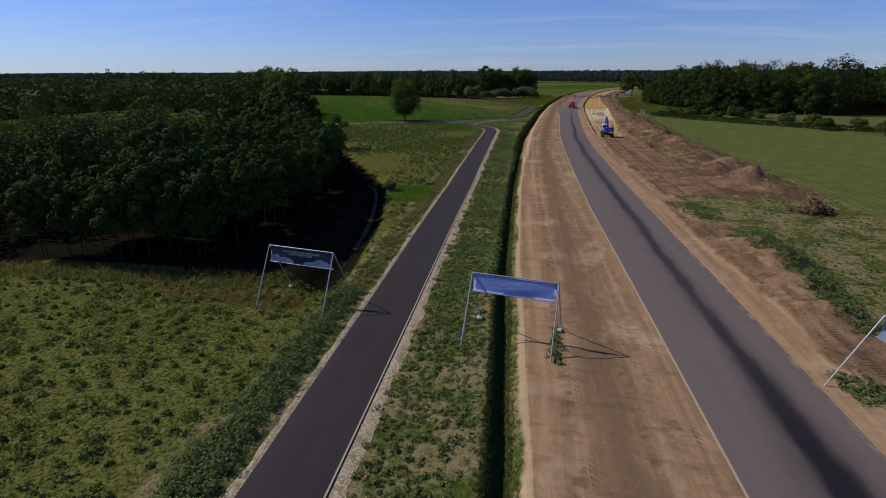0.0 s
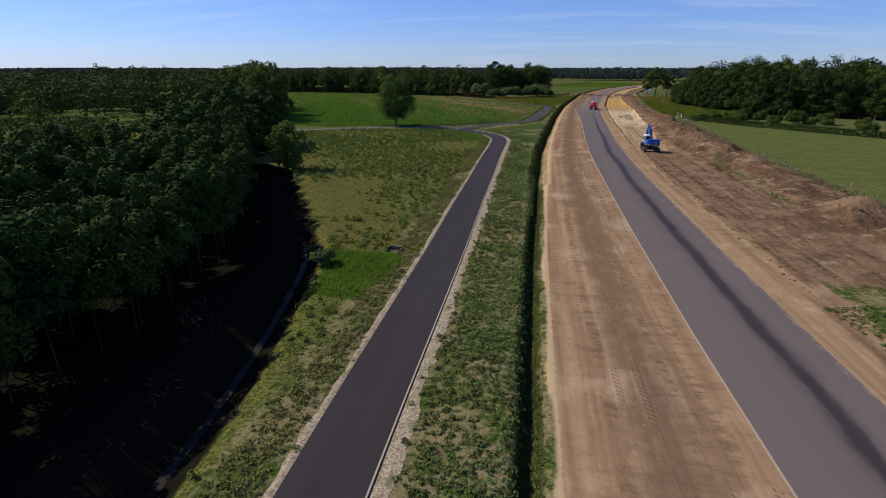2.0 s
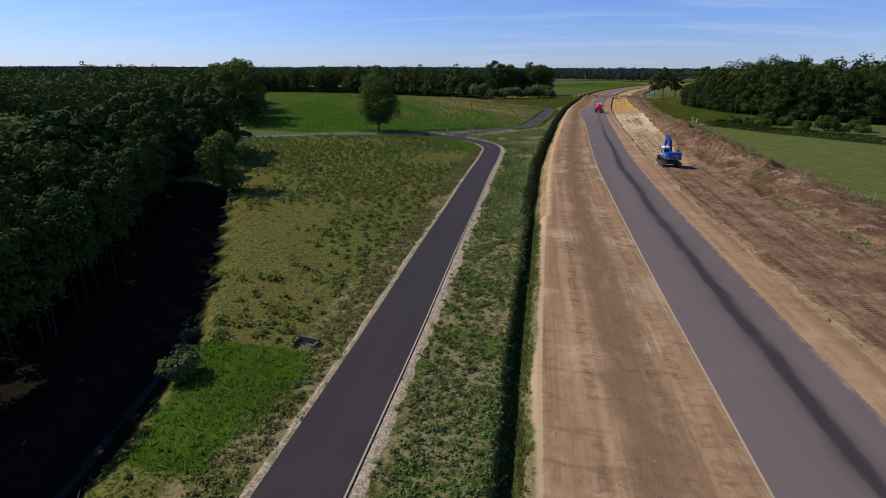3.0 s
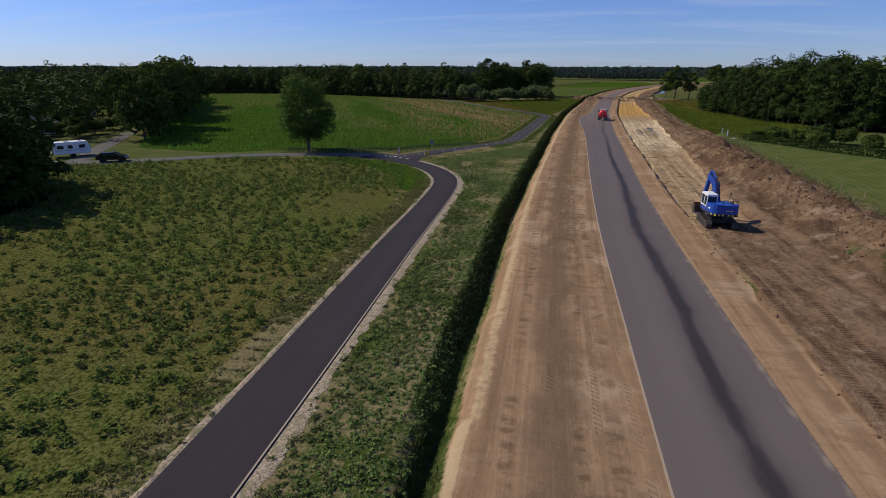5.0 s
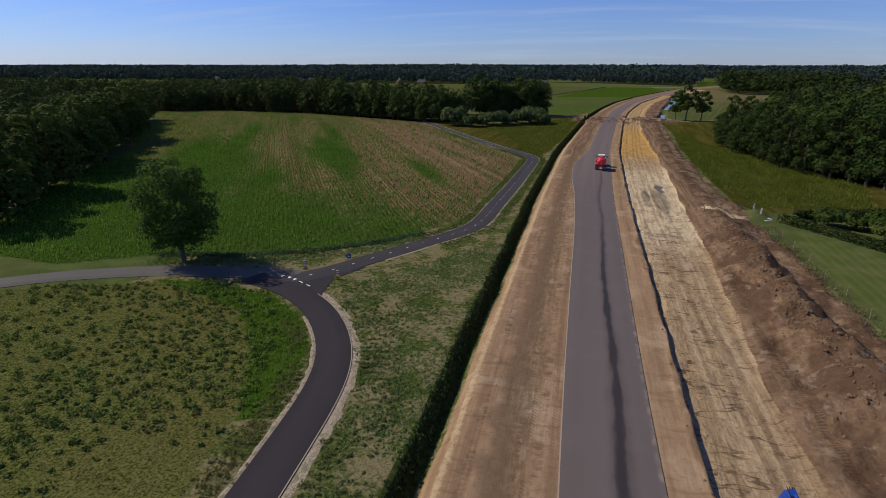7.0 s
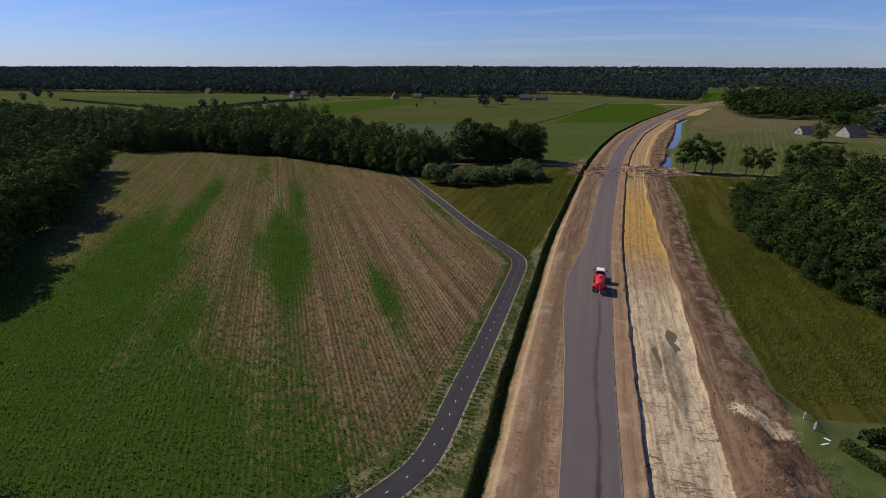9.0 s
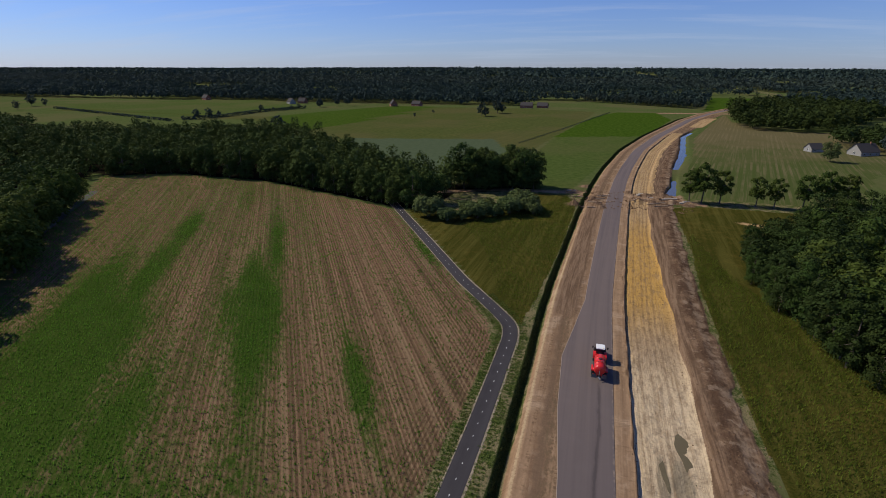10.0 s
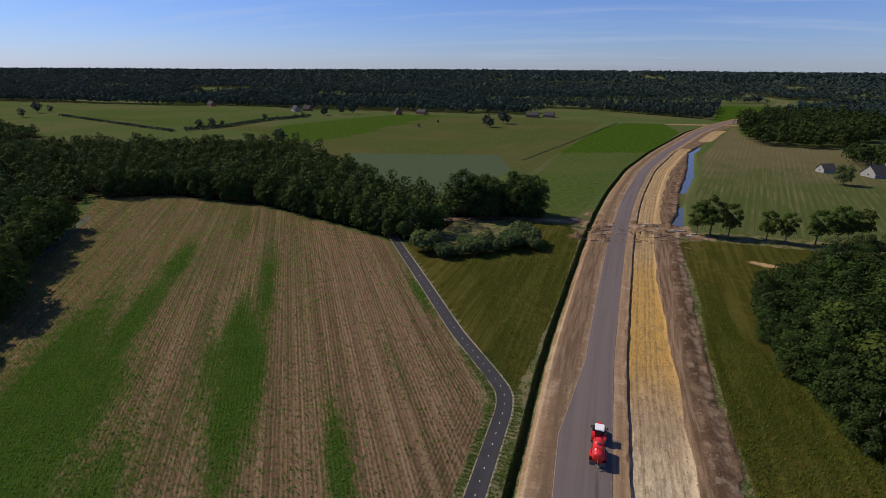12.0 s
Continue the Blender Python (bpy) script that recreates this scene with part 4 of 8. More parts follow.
bright = np.maximum(bright, 0.47 * within_poly(X, Y, [(-28, 408), (-16, 500), (-5, 592), (66, 613), (22, 461), (8, 401)]))
bright = np.maximum(bright, within_poly(X, Y, [(-318, 690), (-250, 885), (-170, 880), (-190, 700), (-215, 590), (-270, 600)]) * 0.62)
bright = np.maximum(bright, within_poly(X, Y, [(172, 905), (182, 928), (256, 1216), (352, 1214), (250, 1010), (200, 900)]))
bright = np.maximum(bright, within_poly(X, Y, [(-656, 732), (-525, 680), (-384, 624), (-375, 650), (-359, 680), (-363, 762), (-335, 811), (-477, 946), (-596, 934), (-735, 792)]) * 0.42)
bright = np.maximum(bright, within_poly(X, Y, [(-18.8, 65.6), (-16.0, 65.2), (-14.9, 69), (-14.6, 74.2), (-18.5, 74.8), (-21.5, 74.2)]))
bright = np.maximum(bright, within_poly(X, Y, [(-16.6, 147), (-18.4, 156), (-21, 160.4), (-24, 163.2), (-28.5, 166.2), (-36, 168), (-44, 166.8), (-37, 164.8), (-29.5, 161.8), (-25, 157.5), (-22, 152), (-19, 146)]))
lea = np.maximum(smoothstep(Y, 392, 400) * (np.abs(U) > 14), np.maximum((X > 34) * band(Y, -100, 232, 6), (X < -46) * band(Y, -100, 395, 6)))
tilled = within_poly(X, Y, [(56, 398), (66, 450), (82, 515), (103, 610), (168, 800), (183, 838), (168, 750), (185, 675), (228, 672), (260, 640), (220, 520), (160, 470), (120, 395)]).astype(float)
leek = within_poly(X, Y, [(-150, 470), (-158, 545), (-50, 566), (-33, 510), (-48, 425), (-95, 425)]).astype(float)
bank = band(U + 0.3 * lumpy, np.where(Y < 105, -15.6 + ditch_shift(Y), -16.5), np.where(Y < 105, -14.5 + ditch_shift(Y), -14.9), 0.15) * (1 - smoothstep(Y, 760, 830))
crest = np.exp(-(((U - np.where(Y < 105, -14.0 + ditch_shift(Y), -13.5)) / np.where(Y < 105, 0.3, 0.5)) ** 2)) * np.where(Y < 105, 1.0, 0.55) * (1 - smoothstep(Y, 300, 400))
for key, value in (("across", U), ("crest", crest), ("sand", sand), ("earth", earth), ("subsoil", subsoil), ("damp", damp * (0.35 + 1.3 * fbm(X * 1.6, Y * 0.5, 1.2, 4, 21.0))), ("fallow", fallow), ("litter_shade", litter_shade), ("crop", crop), ("young", young), ("stubble", stubble), ("hay", hay), ("bright", bright), ("bank", bank), ("lea", lea), ("tilled", tilled), ("leek", leek), ("headland", np.minimum(distance_to(NORTH, X, Y, 16), 16.0))):
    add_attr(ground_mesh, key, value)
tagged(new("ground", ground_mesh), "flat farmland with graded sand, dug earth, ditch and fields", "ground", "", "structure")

# ---------------------------------------------------------------- roads and paths
ys = np.arange(-200, 1150, 1.0)
right_edge = np.stack([edge_x(ys), ys], 1)
left_edge = np.stack([edge_x(ys) - road_width(ys), ys], 1)
tagged(slab("main_road", left_edge, right_edge, 0.05, 0.3, M_ROAD, np.stack([-road_width(ys), 0 * ys], 1), 8), "new grey asphalt road with a dark wet stripe", "road", "", "structure")
nrm = normals_of(left_edge)
tagged(slab("road_edge_band", left_edge - nrm * 0.09, left_edge - nrm * 0.004, 0.03, 0.2, M_EDGE, None, 1), "pale dusty edge of the asphalt", "road edge", "", "structure")


def paving(name, line, half, top, material, label):
    n = normals_of(line)
    tagged(slab(name, line - n * half, line + n * half, top, 0.25, material, None, 4), label, "path", "", "structure")


paving("cycle_path", CYCLE, 1.62, 0.06, M_PATH, "fresh black asphalt cycle path")
paving("side_road", SIDE, 1.75, 0.035, M_OLD, "worn grey narrow country lane")
paving("cycle_path_north", NORTH, 1.55, 0.048, asphalt("path_asphalt", (0.030, 0.027, 0.029), (0.050, 0.046, 0.047)), "asphalt cycle path with white centre dashes")


paving("garden_lane", TRACK, 1.6, 0.028, M_OLD, "worn grey lane leading to gardens")


def shoulder(name, line, half, side, wide, seed):
    d = np.r_[0, np.cumsum(np.hypot(*np.diff(line, axis=0).T))]
    t = np.arange(0, d[-1], 0.3)
    line = np.stack([np.interp(t, d, line[:, 0]), np.interp(t, d, line[:, 1])], 1)
    n = normals_of(line) * side
    ragged = wide * (0.35 + 0.75 * fbm(t, t * 0 + seed, 3.5, 3) + 0.75 * fbm(t, t * 0 + seed + 40, 0.8, 2))
    inner, outer = line + n * (half + 0.005), line + n * (half + ragged[:, None])
    a, b = (inner, outer) if side > 0 else (outer, inner)
    tagged(slab(name, a, b, 0.012, 0.2, M_SHOULDER, None, 2), "pale crushed gravel shoulder beside the cycle path", "path shoulder", "", "structure")


shoulder("path_shoulder", CYCLE[:-8], 1.62, 1, 0.62, 1)
shoulder("path_shoulder", CYCLE[:-14], 1.62, -1, 0.36, 2)
shoulder("path_shoulder", NORTH[14:], 1.55, 1, 0.35, 3)
shoulder("path_shoulder", NORTH[20:], 1.55, -1, 0.22, 4)

white_edge = normals_of(CYCLE)
tagged(slab("path_edge_line", CYCLE[:-10] + white_edge[:-10] * 1.52, CYCLE[:-10] + white_edge[:-10] * 1.60, 0.068, 0.01, M_EDGE, None, 1), "thin pale edge line on the cycle path", "road marking", "", "structure")

marks = tagged(new("road_marking"), "white dashes and give-way teeth painted on asphalt", "road marking", "", "structure")


def flat_piece(name, corners, z, material, parent):
    me = bpy.data.meshes.new(name)
    n = len(corners)
    top = [(x, y, z) for x, y in corners]
    low = [(x, y, z - 0.012) for x, y in corners]
    me.from_pydata(top + low, [], [list(range(n))] + [[k, (k + 1) % n, n + (k + 1) % n, n + k][::-1] for k in range(n)])
    me.materials.append(material)
    ob = new(name, me)
    ob.parent = parent
    return ob


dist = np.r_[0, np.cumsum(np.hypot(*np.diff(NORTH, axis=0).T))]
nn = normals_of(NORTH)
for s0 in np.arange(4.0, dist[-1] - 4, 3.0):
    a = np.array([np.interp(s0, dist, NORTH[:, 0]), np.interp(s0, dist, NORTH[:, 1])])
    b = np.array([np.interp(s0 + 0.36, dist, NORTH[:, 0]), np.interp(s0 + 0.36, dist, NORTH[:, 1])])
    w = np.array([np.interp(s0, dist, nn[:, 0]), np.interp(s0, dist, nn[:, 1])]) * 0.042
    flat_piece("dash", [tuple(a - w), tuple(a + w), tuple(b + w), tuple(b - w)], 0.094, M_LINE, marks)
for cx, cy in ((-29.4, 171.3), (-28.4, 171.05), (-27.5, 170.65)):
    flat_piece("give_way_tooth", [(cx - 0.22, cy + 0.2), (cx + 0.24, cy + 0.05), (cx - 0.1, cy - 0.45)], 0.104, M_LINE, marks)
for cx, cy in ((-26.4, 169.95), (-25.1, 169.25)):
    flat_piece("dash", [(cx - 0.36, cy + 0.14), (cx - 0.32, cy + 0.26), (cx + 0.36, cy - 0.1), (cx + 0.32, cy - 0.22)], 0.104, M_LINE, marks)
corner = flat_piece("path_corner", [(-26.5, 170.2), (-24.6, 167.4), (-22.2, 165.6), (-22.5, 167.6), (-22.9, 169.6), (-23.0, 171.4), (-22.2, 173.6), (-20.6, 176.4), (-24.5, 174.5)], 0.044, M_PATH, None)
tagged(corner, "rounded asphalt corner where two paths meet", "path", "", "structure")

water = mesh_from("water", [(44, 404, -1.1), (57, 404, -1.1), (60, 422, -1.1), (70, 471, -1.1), (83, 522, -1.1), (102, 621, -1.1), (113, 660, -1.1), (103, 660, -1.1), (91, 621, -1.1), (72, 522, -1.1), (59, 471, -1.1), (50, 422, -1.1)], [[0, 1, 2, 11], [11, 2, 3, 10], [10, 3, 4, 9], [9, 4, 5, 8], [8, 5, 6, 7]], plain("ditch_water", (0.075, 0.070, 0.060), 0.12, 0, 0.1, (0.12, 0.10, 0.07), 0.4))
tagged(new("water", water), "still water in a dug channel", "water", "", "structure")
M_PUDDLE = plain("muddy_puddle_water", (0.120, 0.098, 0.055), 0.4, 0, 0.5, (0.19, 0.15, 0.09), 0.12, 0.8)


def puddle(cx, cy, along, wide, turn, seed):
    """A thin sheet of muddy water with an uneven shore."""
    n = 40
    a = np.arange(n) * 2 * math.pi / n
    r = 0.62 + 0.75 * fbm(np.cos(a) * 1.3 + seed, np.sin(a) * 1.3 + seed, 0.9, 3)
    px, py = wide * r * np.cos(a), along * r * np.sin(a)
    c, d = math.cos(radians(turn)), math.sin(radians(turn))
    x, y = cx + px * c - py * d, cy + px * d + py * c
    z = float(terrain(np.array([cx]), np.array([cy]))[0]) + 0.03
    verts = [(cx, cy, z)] + [(float(u), float(v), z) for u, v in zip(x, y)]
    return tagged(new("puddle", mesh_from("puddle", verts, [[0, k + 1, (k + 1) % n + 1] for k in range(n)], M_PUDDLE)), "shallow muddy puddle on scraped subsoil", "puddle", "puddles on the scraped lane")


puddle(24.2, 233.0, 6.2, 1.15, 4, 3.0)
puddle(20.3, 229.6, 3.4, 0.4, 3, 8.0)
tx = smooth_line([(-17.2, 45), (-18.5, 55), (-20.2, 63), (-23.2, 74), (-32.5, 90), (-46, 112)], 2.0, 4)
tn = normals_of(tx)
tagged(slab("trench_water", tx - tn * 0.22, tx + tn * 0.22, -0.9, 0.2, plain("trench_water", (0.02, 0.019, 0.016), 0.6, 0, 0.5, (0.04, 0.03, 0.02), 0.05), None, 1), "dark shallow water in the trench beside the wood", "water", "", "structure")


# ---------------------------------------------------------------- plants
def kites(base, along, side, length, width):
    """Pointed leaves from base points, directions and sizes."""
    tip = base + along * length[:, None]
    foot = base + along * (length * 0.15)[:, None]
    half = side * (width * 0.55)[:, None]
    verts = np.stack([foot - half, foot + half, tip], 1).reshape(-1, 3)
    return verts, np.arange(len(base) * 3).reshape(-1, 3)


def unit(v):
    return v / np.maximum(np.linalg.norm(v, axis=1), 1e-6)[:, None]


def leaves_on(rng, blobs, count, leaf, shell=0.62):
    """Leaf sprays on the outside of a set of (centre, radii) blobs."""
    centres = np.array([b[0] for b in blobs], float)
    radii = np.array([b[1] for b in blobs], float)
    weight = radii.prod(1) ** (2 / 3)
    pick = rng.choice(len(blobs), count, p=weight / weight.sum())
    way = unit(rng.normal(size=(count, 3)))
    way[:, 2] = np.where(way[:, 2] < -0.35, -way[:, 2] * 0.6, way[:, 2])
    deep = shell + (1.0 - shell) * rng.rand(count) ** 0.6
    base = centres[pick] + way * radii[pick] * deep[:, None]
    face = unit(way + 0.28 * rng.normal(size=(count, 3)) + (0, 0, 0.2))
    along = unit(np.cross(face, rng.normal(size=(count, 3))))
    size = leaf * (0.6 + 0.8 * rng.rand(count))
    return kites(base - along * (size * 0.5)[:, None], along, np.cross(face, along), size, size * (0.55 + 0.35 * rng.rand(count)))


def limb(bm, a, b, ra, rb, sides=7):
    a, b = Vector(a), Vector(b)
    turn = (b - a).to_track_quat("Z", "Y").to_matrix()
    rings = []
    for c, r in ((a, ra), (b, rb)):
        rings.append([bm.verts.new(c + turn @ Vector((r * math.cos(2 * math.pi * k / sides), r * math.sin(2 * math.pi * k / sides), 0))) for k in range(sides)])
    for k in range(sides):
        bm.faces.new((rings[0][k], rings[0][(k + 1) % sides], rings[1][(k + 1) % sides], rings[1][k])).smooth = True
    bm.faces.new(rings[1])


def bm_mesh(name, bm, material):
    me = bpy.data.meshes.new(name)
    bm.normal_update()
    bm.to_mesh(me)
    bm.free()
    me.materials.append(material)
    return me


def part(name, bm, material, parent, label=""):
    ob = new(name, bm_mesh(name, bm, material))
    ob.parent = parent
    return tagged(ob, label)


def make_tree(name, seed, height, spread, clear, count, leaf, leaves, bark, lobes=16, slim=1.0, girth=1.0, puff=1.0):
    """A tree: an empty at its foot, a trunk with limbs and a crown of leaf sprays. clear: the height of the lowest leaves."""
    rng = np.random.RandomState(seed)
    root = new(name)
    crown_h = height - clear
    blobs = []
    for k in range(lobes):
        f = (k + 0.5) / lobes
        z = clear + crown_h * (0.08 + 0.86 * f)
        reach = spread * math.sin(math.pi * (0.15 + 0.69 * f)) ** 0.7 * (0.32 + 0.5 * rng.rand())
        a = k * 2.4 + rng.rand()
        r = spread * (0.32 + 0.2 * rng.rand()) * (1.1 - 0.35 * f) * puff
        blobs.append(((reach * math.cos(a), reach * math.sin(a), z), (r, r, r * (0.75 + 0.4 * rng.rand()) * slim)))
    verts, faces = leaves_on(rng, blobs, count, leaf)
    crown = new("crown", mesh_from("crown", verts, faces, leaves))
    crown.parent = root
    bm = bmesh.new()
    thick = (0.014 * height + 0.05) * girth
    lean = Vector((rng.normal() * 0.02, rng.normal() * 0.02, 0)) * height
    points = [Vector((0, 0, -0.3)), Vector((0, 0, 0.3)), lean * 0.3 + Vector((0, 0, height * 0.33)), lean + Vector((0, 0, height * 0.62)), lean * 1.3 + Vector((0, 0, height * 0.88))]
    for (a, b), (ra, rb) in zip(zip(points, points[1:]), ((1.5, 1.1), (1.1, 0.8), (0.8, 0.5), (0.5, 0.15))):
        limb(bm, a, b, thick * ra, thick * rb)
    for c, r in blobs[:10]:
        foot = points[2].lerp(points[3], rng.rand() * 0.9)
        limb(bm, foot, Vector(c), thick * 0.38, thick * 0.1, 5)
    part("trunk", bm, bark, root)
    return root


def at_foot(x, y, turn=0.0, size=1.0, sink=0.1):
    z = float(terrain(np.array([x]), np.array([y]))[0])
    return pose(x, y, z - sink, 0, 0, turn) @ Matrix.Diagonal((size, size, size * 1.0, 1))


def spread_trees(templates, places, rng, lo=0.85, hi=1.15):
    """The templates at the first places, copies at the rest."""
    for k, (x, y) in enumerate(places):
        m = at_foot(x, y, rng.rand() * 360, lo + (hi - lo) * rng.rand())
        if k < len(templates):
            templates[k].matrix_basis = m
        else:
            copy_thing(templates[k % len(templates)], m)


def scatter(poly, gap, rng, jitter=0.45):
    """Jittered places inside an outline."""
    p = np.array(poly)
    (x0, y0), (x1, y1) = p.min(0), p.max(0)
    gx, gy = np.meshgrid(np.arange(x0, x1, gap), np.arange(y0, y1, gap))
    gx = gx.ravel() + rng.uniform(-jitter, jitter, gx.size) * gap
    gy = gy.ravel() + rng.uniform(-jitter, jitter, gy.size) * gap
    keep = within_poly(gx, gy, poly)
    return np.stack([gx[keep], gy[keep]], 1)


LOBES = np.array([(0, 0, 0.58, 0.66, 0.36), (0.62, 0.1, 0.38, 0.48, 0.31), (0.22, 0.62, 0.47, 0.48, 0.28), (-0.42, 0.50, 0.36, 0.48, 0.30), (-0.64, -0.08, 0.46, 0.46, 0.28), (-0.3, -0.58, 0.37, 0.50, 0.31), (0.36, -0.5, 0.48, 0.46, 0.28), (0.2, 0.16, 0.80, 0.42, 0.19), (-0.22, -0.1, 0.77, 0.44, 0.2)])


def canopy(name, places, height, spread, per_tree, leaf, material, label, rng, base=None):
    """Woodland too dense to count: leaf sprays on nine rounded lobes a tree, in one mesh."""
    n = len(places)
    ground = np.zeros(n) if base is None else base
    h = height * (0.72 + 0.5 * rng.rand(n)) * (0.72 + 0.56 * fbm(places[:, 0], places[:, 1], 46, 2, 9.0))
    s = spread * (0.78 + 0.5 * rng.rand(n))
    lob = rng.choice(len(LOBES), (n, per_tree), p=LOBES[:, 3] ** 2 / (LOBES[:, 3] ** 2).sum())
    turn = rng.rand(n) * 2 * math.pi
    c, d = np.cos(turn)[:, None], np.sin(turn)[:, None]
    shape = LOBES[None] + np.concatenate([rng.normal(size=(n, 9, 3)) * (0.10, 0.10, 0.04), np.zeros((n, 9, 2))], 2)
    shape = np.take_along_axis(shape, lob[..., None].repeat(5, 2), 1)
    offs = np.stack([(shape[..., 0] * c - shape[..., 1] * d) * s[:, None], (shape[..., 0] * d + shape[..., 1] * c) * s[:, None], shape[..., 2] * h[:, None]], 2)
    way = rng.normal(size=(n, per_tree, 3))
    way /= np.linalg.norm(way, axis=2, keepdims=True)
    way[..., 2] = np.where(way[..., 2] < -0.3, -way[..., 2], way[..., 2])
    rad = np.stack([shape[..., 3] * s[:, None], shape[..., 3] * s[:, None], shape[..., 4] * h[:, None]], 2)
    centre = np.concatenate([places, ground[:, None]], 1)[:, None] + offs
    base_p = (centre + way * rad * (0.82 + 0.24 * rng.rand(n, per_tree, 1))).reshape(-1, 3)
    way = way.reshape(-1, 3)
    face = unit(way + 0.34 * rng.normal(size=way.shape) + (0, 0, 0.12))
    along = unit(np.cross(face, rng.normal(size=way.shape)))
    size = leaf * (0.6 + 0.8 * rng.rand(len(way))) * np.repeat(s / spread, per_tree)
    verts, faces = kites(base_p - along * (size * 0.5)[:, None], along, np.cross(face, along), size, size * 0.8)
    return tagged(new(name, mesh_from(name, verts, faces, material)), label, "trees", "", "stuff")


def tufts(name, places, size, blades, material, label, rng, lean=0.5, thin=0.3, category="plants", loose=0.22):
    """Low plants: a rosette of blades at each place, in one mesh."""
    n = len(places)
    z = terrain(places[:, 0], places[:, 1])
    h = size * (0.5 + rng.rand(n))
    az = rng.rand(n, blades) * 2 * math.pi
    tilt = lean * (0.3 + rng.rand(n, blades))
    along = np.stack([np.cos(az) * np.sin(tilt), np.sin(az) * np.sin(tilt), np.cos(tilt)], 2).reshape(-1, 3)
    length = (h[:, None] * (0.55 + 0.6 * rng.rand(n, blades))).ravel()
    base = np.repeat(np.concatenate([places, z[:, None] - 0.03], 1), blades, 0)
    base[:, :2] += rng.normal(size=(len(base), 2)) * np.repeat(h, blades)[:, None] * loose
    side = unit(np.cross(along, np.array([0.0, 0.0, 1.0]) + 0.35 * rng.normal(size=along.shape)))
    verts, faces = kites(base, along, side, length, length * thin * (0.7 + 0.6 * rng.rand(len(base))))
    return tagged(new(name, mesh_from(name, verts, faces, material)), label, category, "", "stuff")


def clumps(name, places, radius, leaves, leaf, material, label, rng, tall=0.9, category="plants"):
    """Low bushy plants: small leaves all over a rounded cushion at each place, in one mesh."""
    n = len(places)
    z = terrain(places[:, 0], places[:, 1])
    r = radius * (0.45 + 0.9 * rng.rand(n) ** 1.5)
    way = rng.normal(size=(n, leaves, 3))
    way /= np.linalg.norm(way, axis=2, keepdims=True)
    way[..., 2] = np.abs(way[..., 2])
    deep = (0.45 + 0.6 * rng.rand(n, leaves)) * r[:, None]
    base = np.concatenate([places, z[:, None] - 0.02], 1)[:, None] + way * deep[..., None] * np.array([1, 1, tall])
    base, way = base.reshape(-1, 3), way.reshape(-1, 3)
    face = unit(way + 0.5 * rng.normal(size=way.shape) + (0, 0, 0.35))
    along = unit(np.cross(face, rng.normal(size=way.shape)))
    size = np.repeat(0.6 + 0.4 * r / radius, leaves) * leaf * (0.6 + 0.8 * rng.rand(len(way)))
    verts, faces = kites(base - along * (size * 0.5)[:, None], along, np.cross(face, along), size, size * (0.5 + 0.3 * rng.rand(len(way))))
    return tagged(new(name, mesh_from(name, verts, faces, material)), label, category, "", "stuff")


rng = np.random.RandomState(11)
# plantation beside the cycle path
wood_places = scatter(WOOD_NEAR, 3.0, rng)
wood_places = wood_places[np.argsort(-wood_places[:, 0])]
edge_d = distance_to(np.array(smooth_line(WOOD_NEAR + WOOD_NEAR[:1], 1.0, 1)), wood_places[:, 0], wood_places[:, 1], 200)
inner = wood_places[:, 0] > -90
close = inner & (wood_places[:, 0] > -46)
near_kinds = [make_tree("plantation_tree", 20 + k, 9.6, 2.4, 3.2, 3700, 0.29, M_PINE, M_PALE, 18, 1.1, 0.3) for k in range(4)]
mid_kinds = [make_tree("plantation_tree", 30 + k, 9.4, 2.5, 0.5, 1700, 0.46, M_PINE, M_PALE, 14, 1.1, 0.36) for k in range(2)]
for t in near_kinds + mid_kinds:
    tagged(t, "slender young deciduous plantation tree with a thin bare stem", "tree", "plantation beside the cycle path")
fringe = close & (edge_d < 3.4) & (wood_places[:, 0] > -30)
spread_trees(near_kinds, wood_places[close & ~fringe], rng, 0.74, 1.16)
for x, y in wood_places[fringe]:
    copy_thing(near_kinds[int(y) % 4], at_foot(x - 0.3, y, rng.rand() * 360, 0.8 + 0.22 * rng.rand()))
spread_trees(mid_kinds, wood_places[inner & ~close], rng, 0.76, 1.16)
edge_row = smooth_line([(-42, 41.5), (-28.4, 42), (-26.5, 46), (-26.3, 60), (-28.8, 71), (-34, 81), (-38.2, 88.5), (-45.2, 99), (-52.5, 110)], 1.0, 2)
for k in range(0, len(edge_row), 2):
    copy_thing(near_kinds[k % 4], at_foot(edge_row[k][0] + rng.normal() * 0.3, edge_row[k][1] + rng.normal() * 0.3, rng.rand() * 360, 0.84 + 0.2 * rng.rand()))
dark_places = scatter([(-46, 41), (-49, 72), (-60, 80), (-84, 72), (-125, 40), (-110, 36), (-70, 39)], 4.4, rng)
canopy("garden_trees", dark_places, np.interp(dark_places[:, 0], [-75, -56], [5.6, 9.4]), 2.7, 420, 0.42, M_GROVE, "dense dark wood beside the plantation", rng)
garden_places = scatter(GARDENS, 8.0, rng)
garden_places = garden_places[rng.rand(len(garden_places)) < 0.7]
canopy("garden_trees", garden_places, np.where(rng.rand(len(garden_places)) < 0.2, 8.4, 4.6), 3.2, 420, 0.5, M_LEAF, "mixed trees of the gardens behind the plantation", rng)

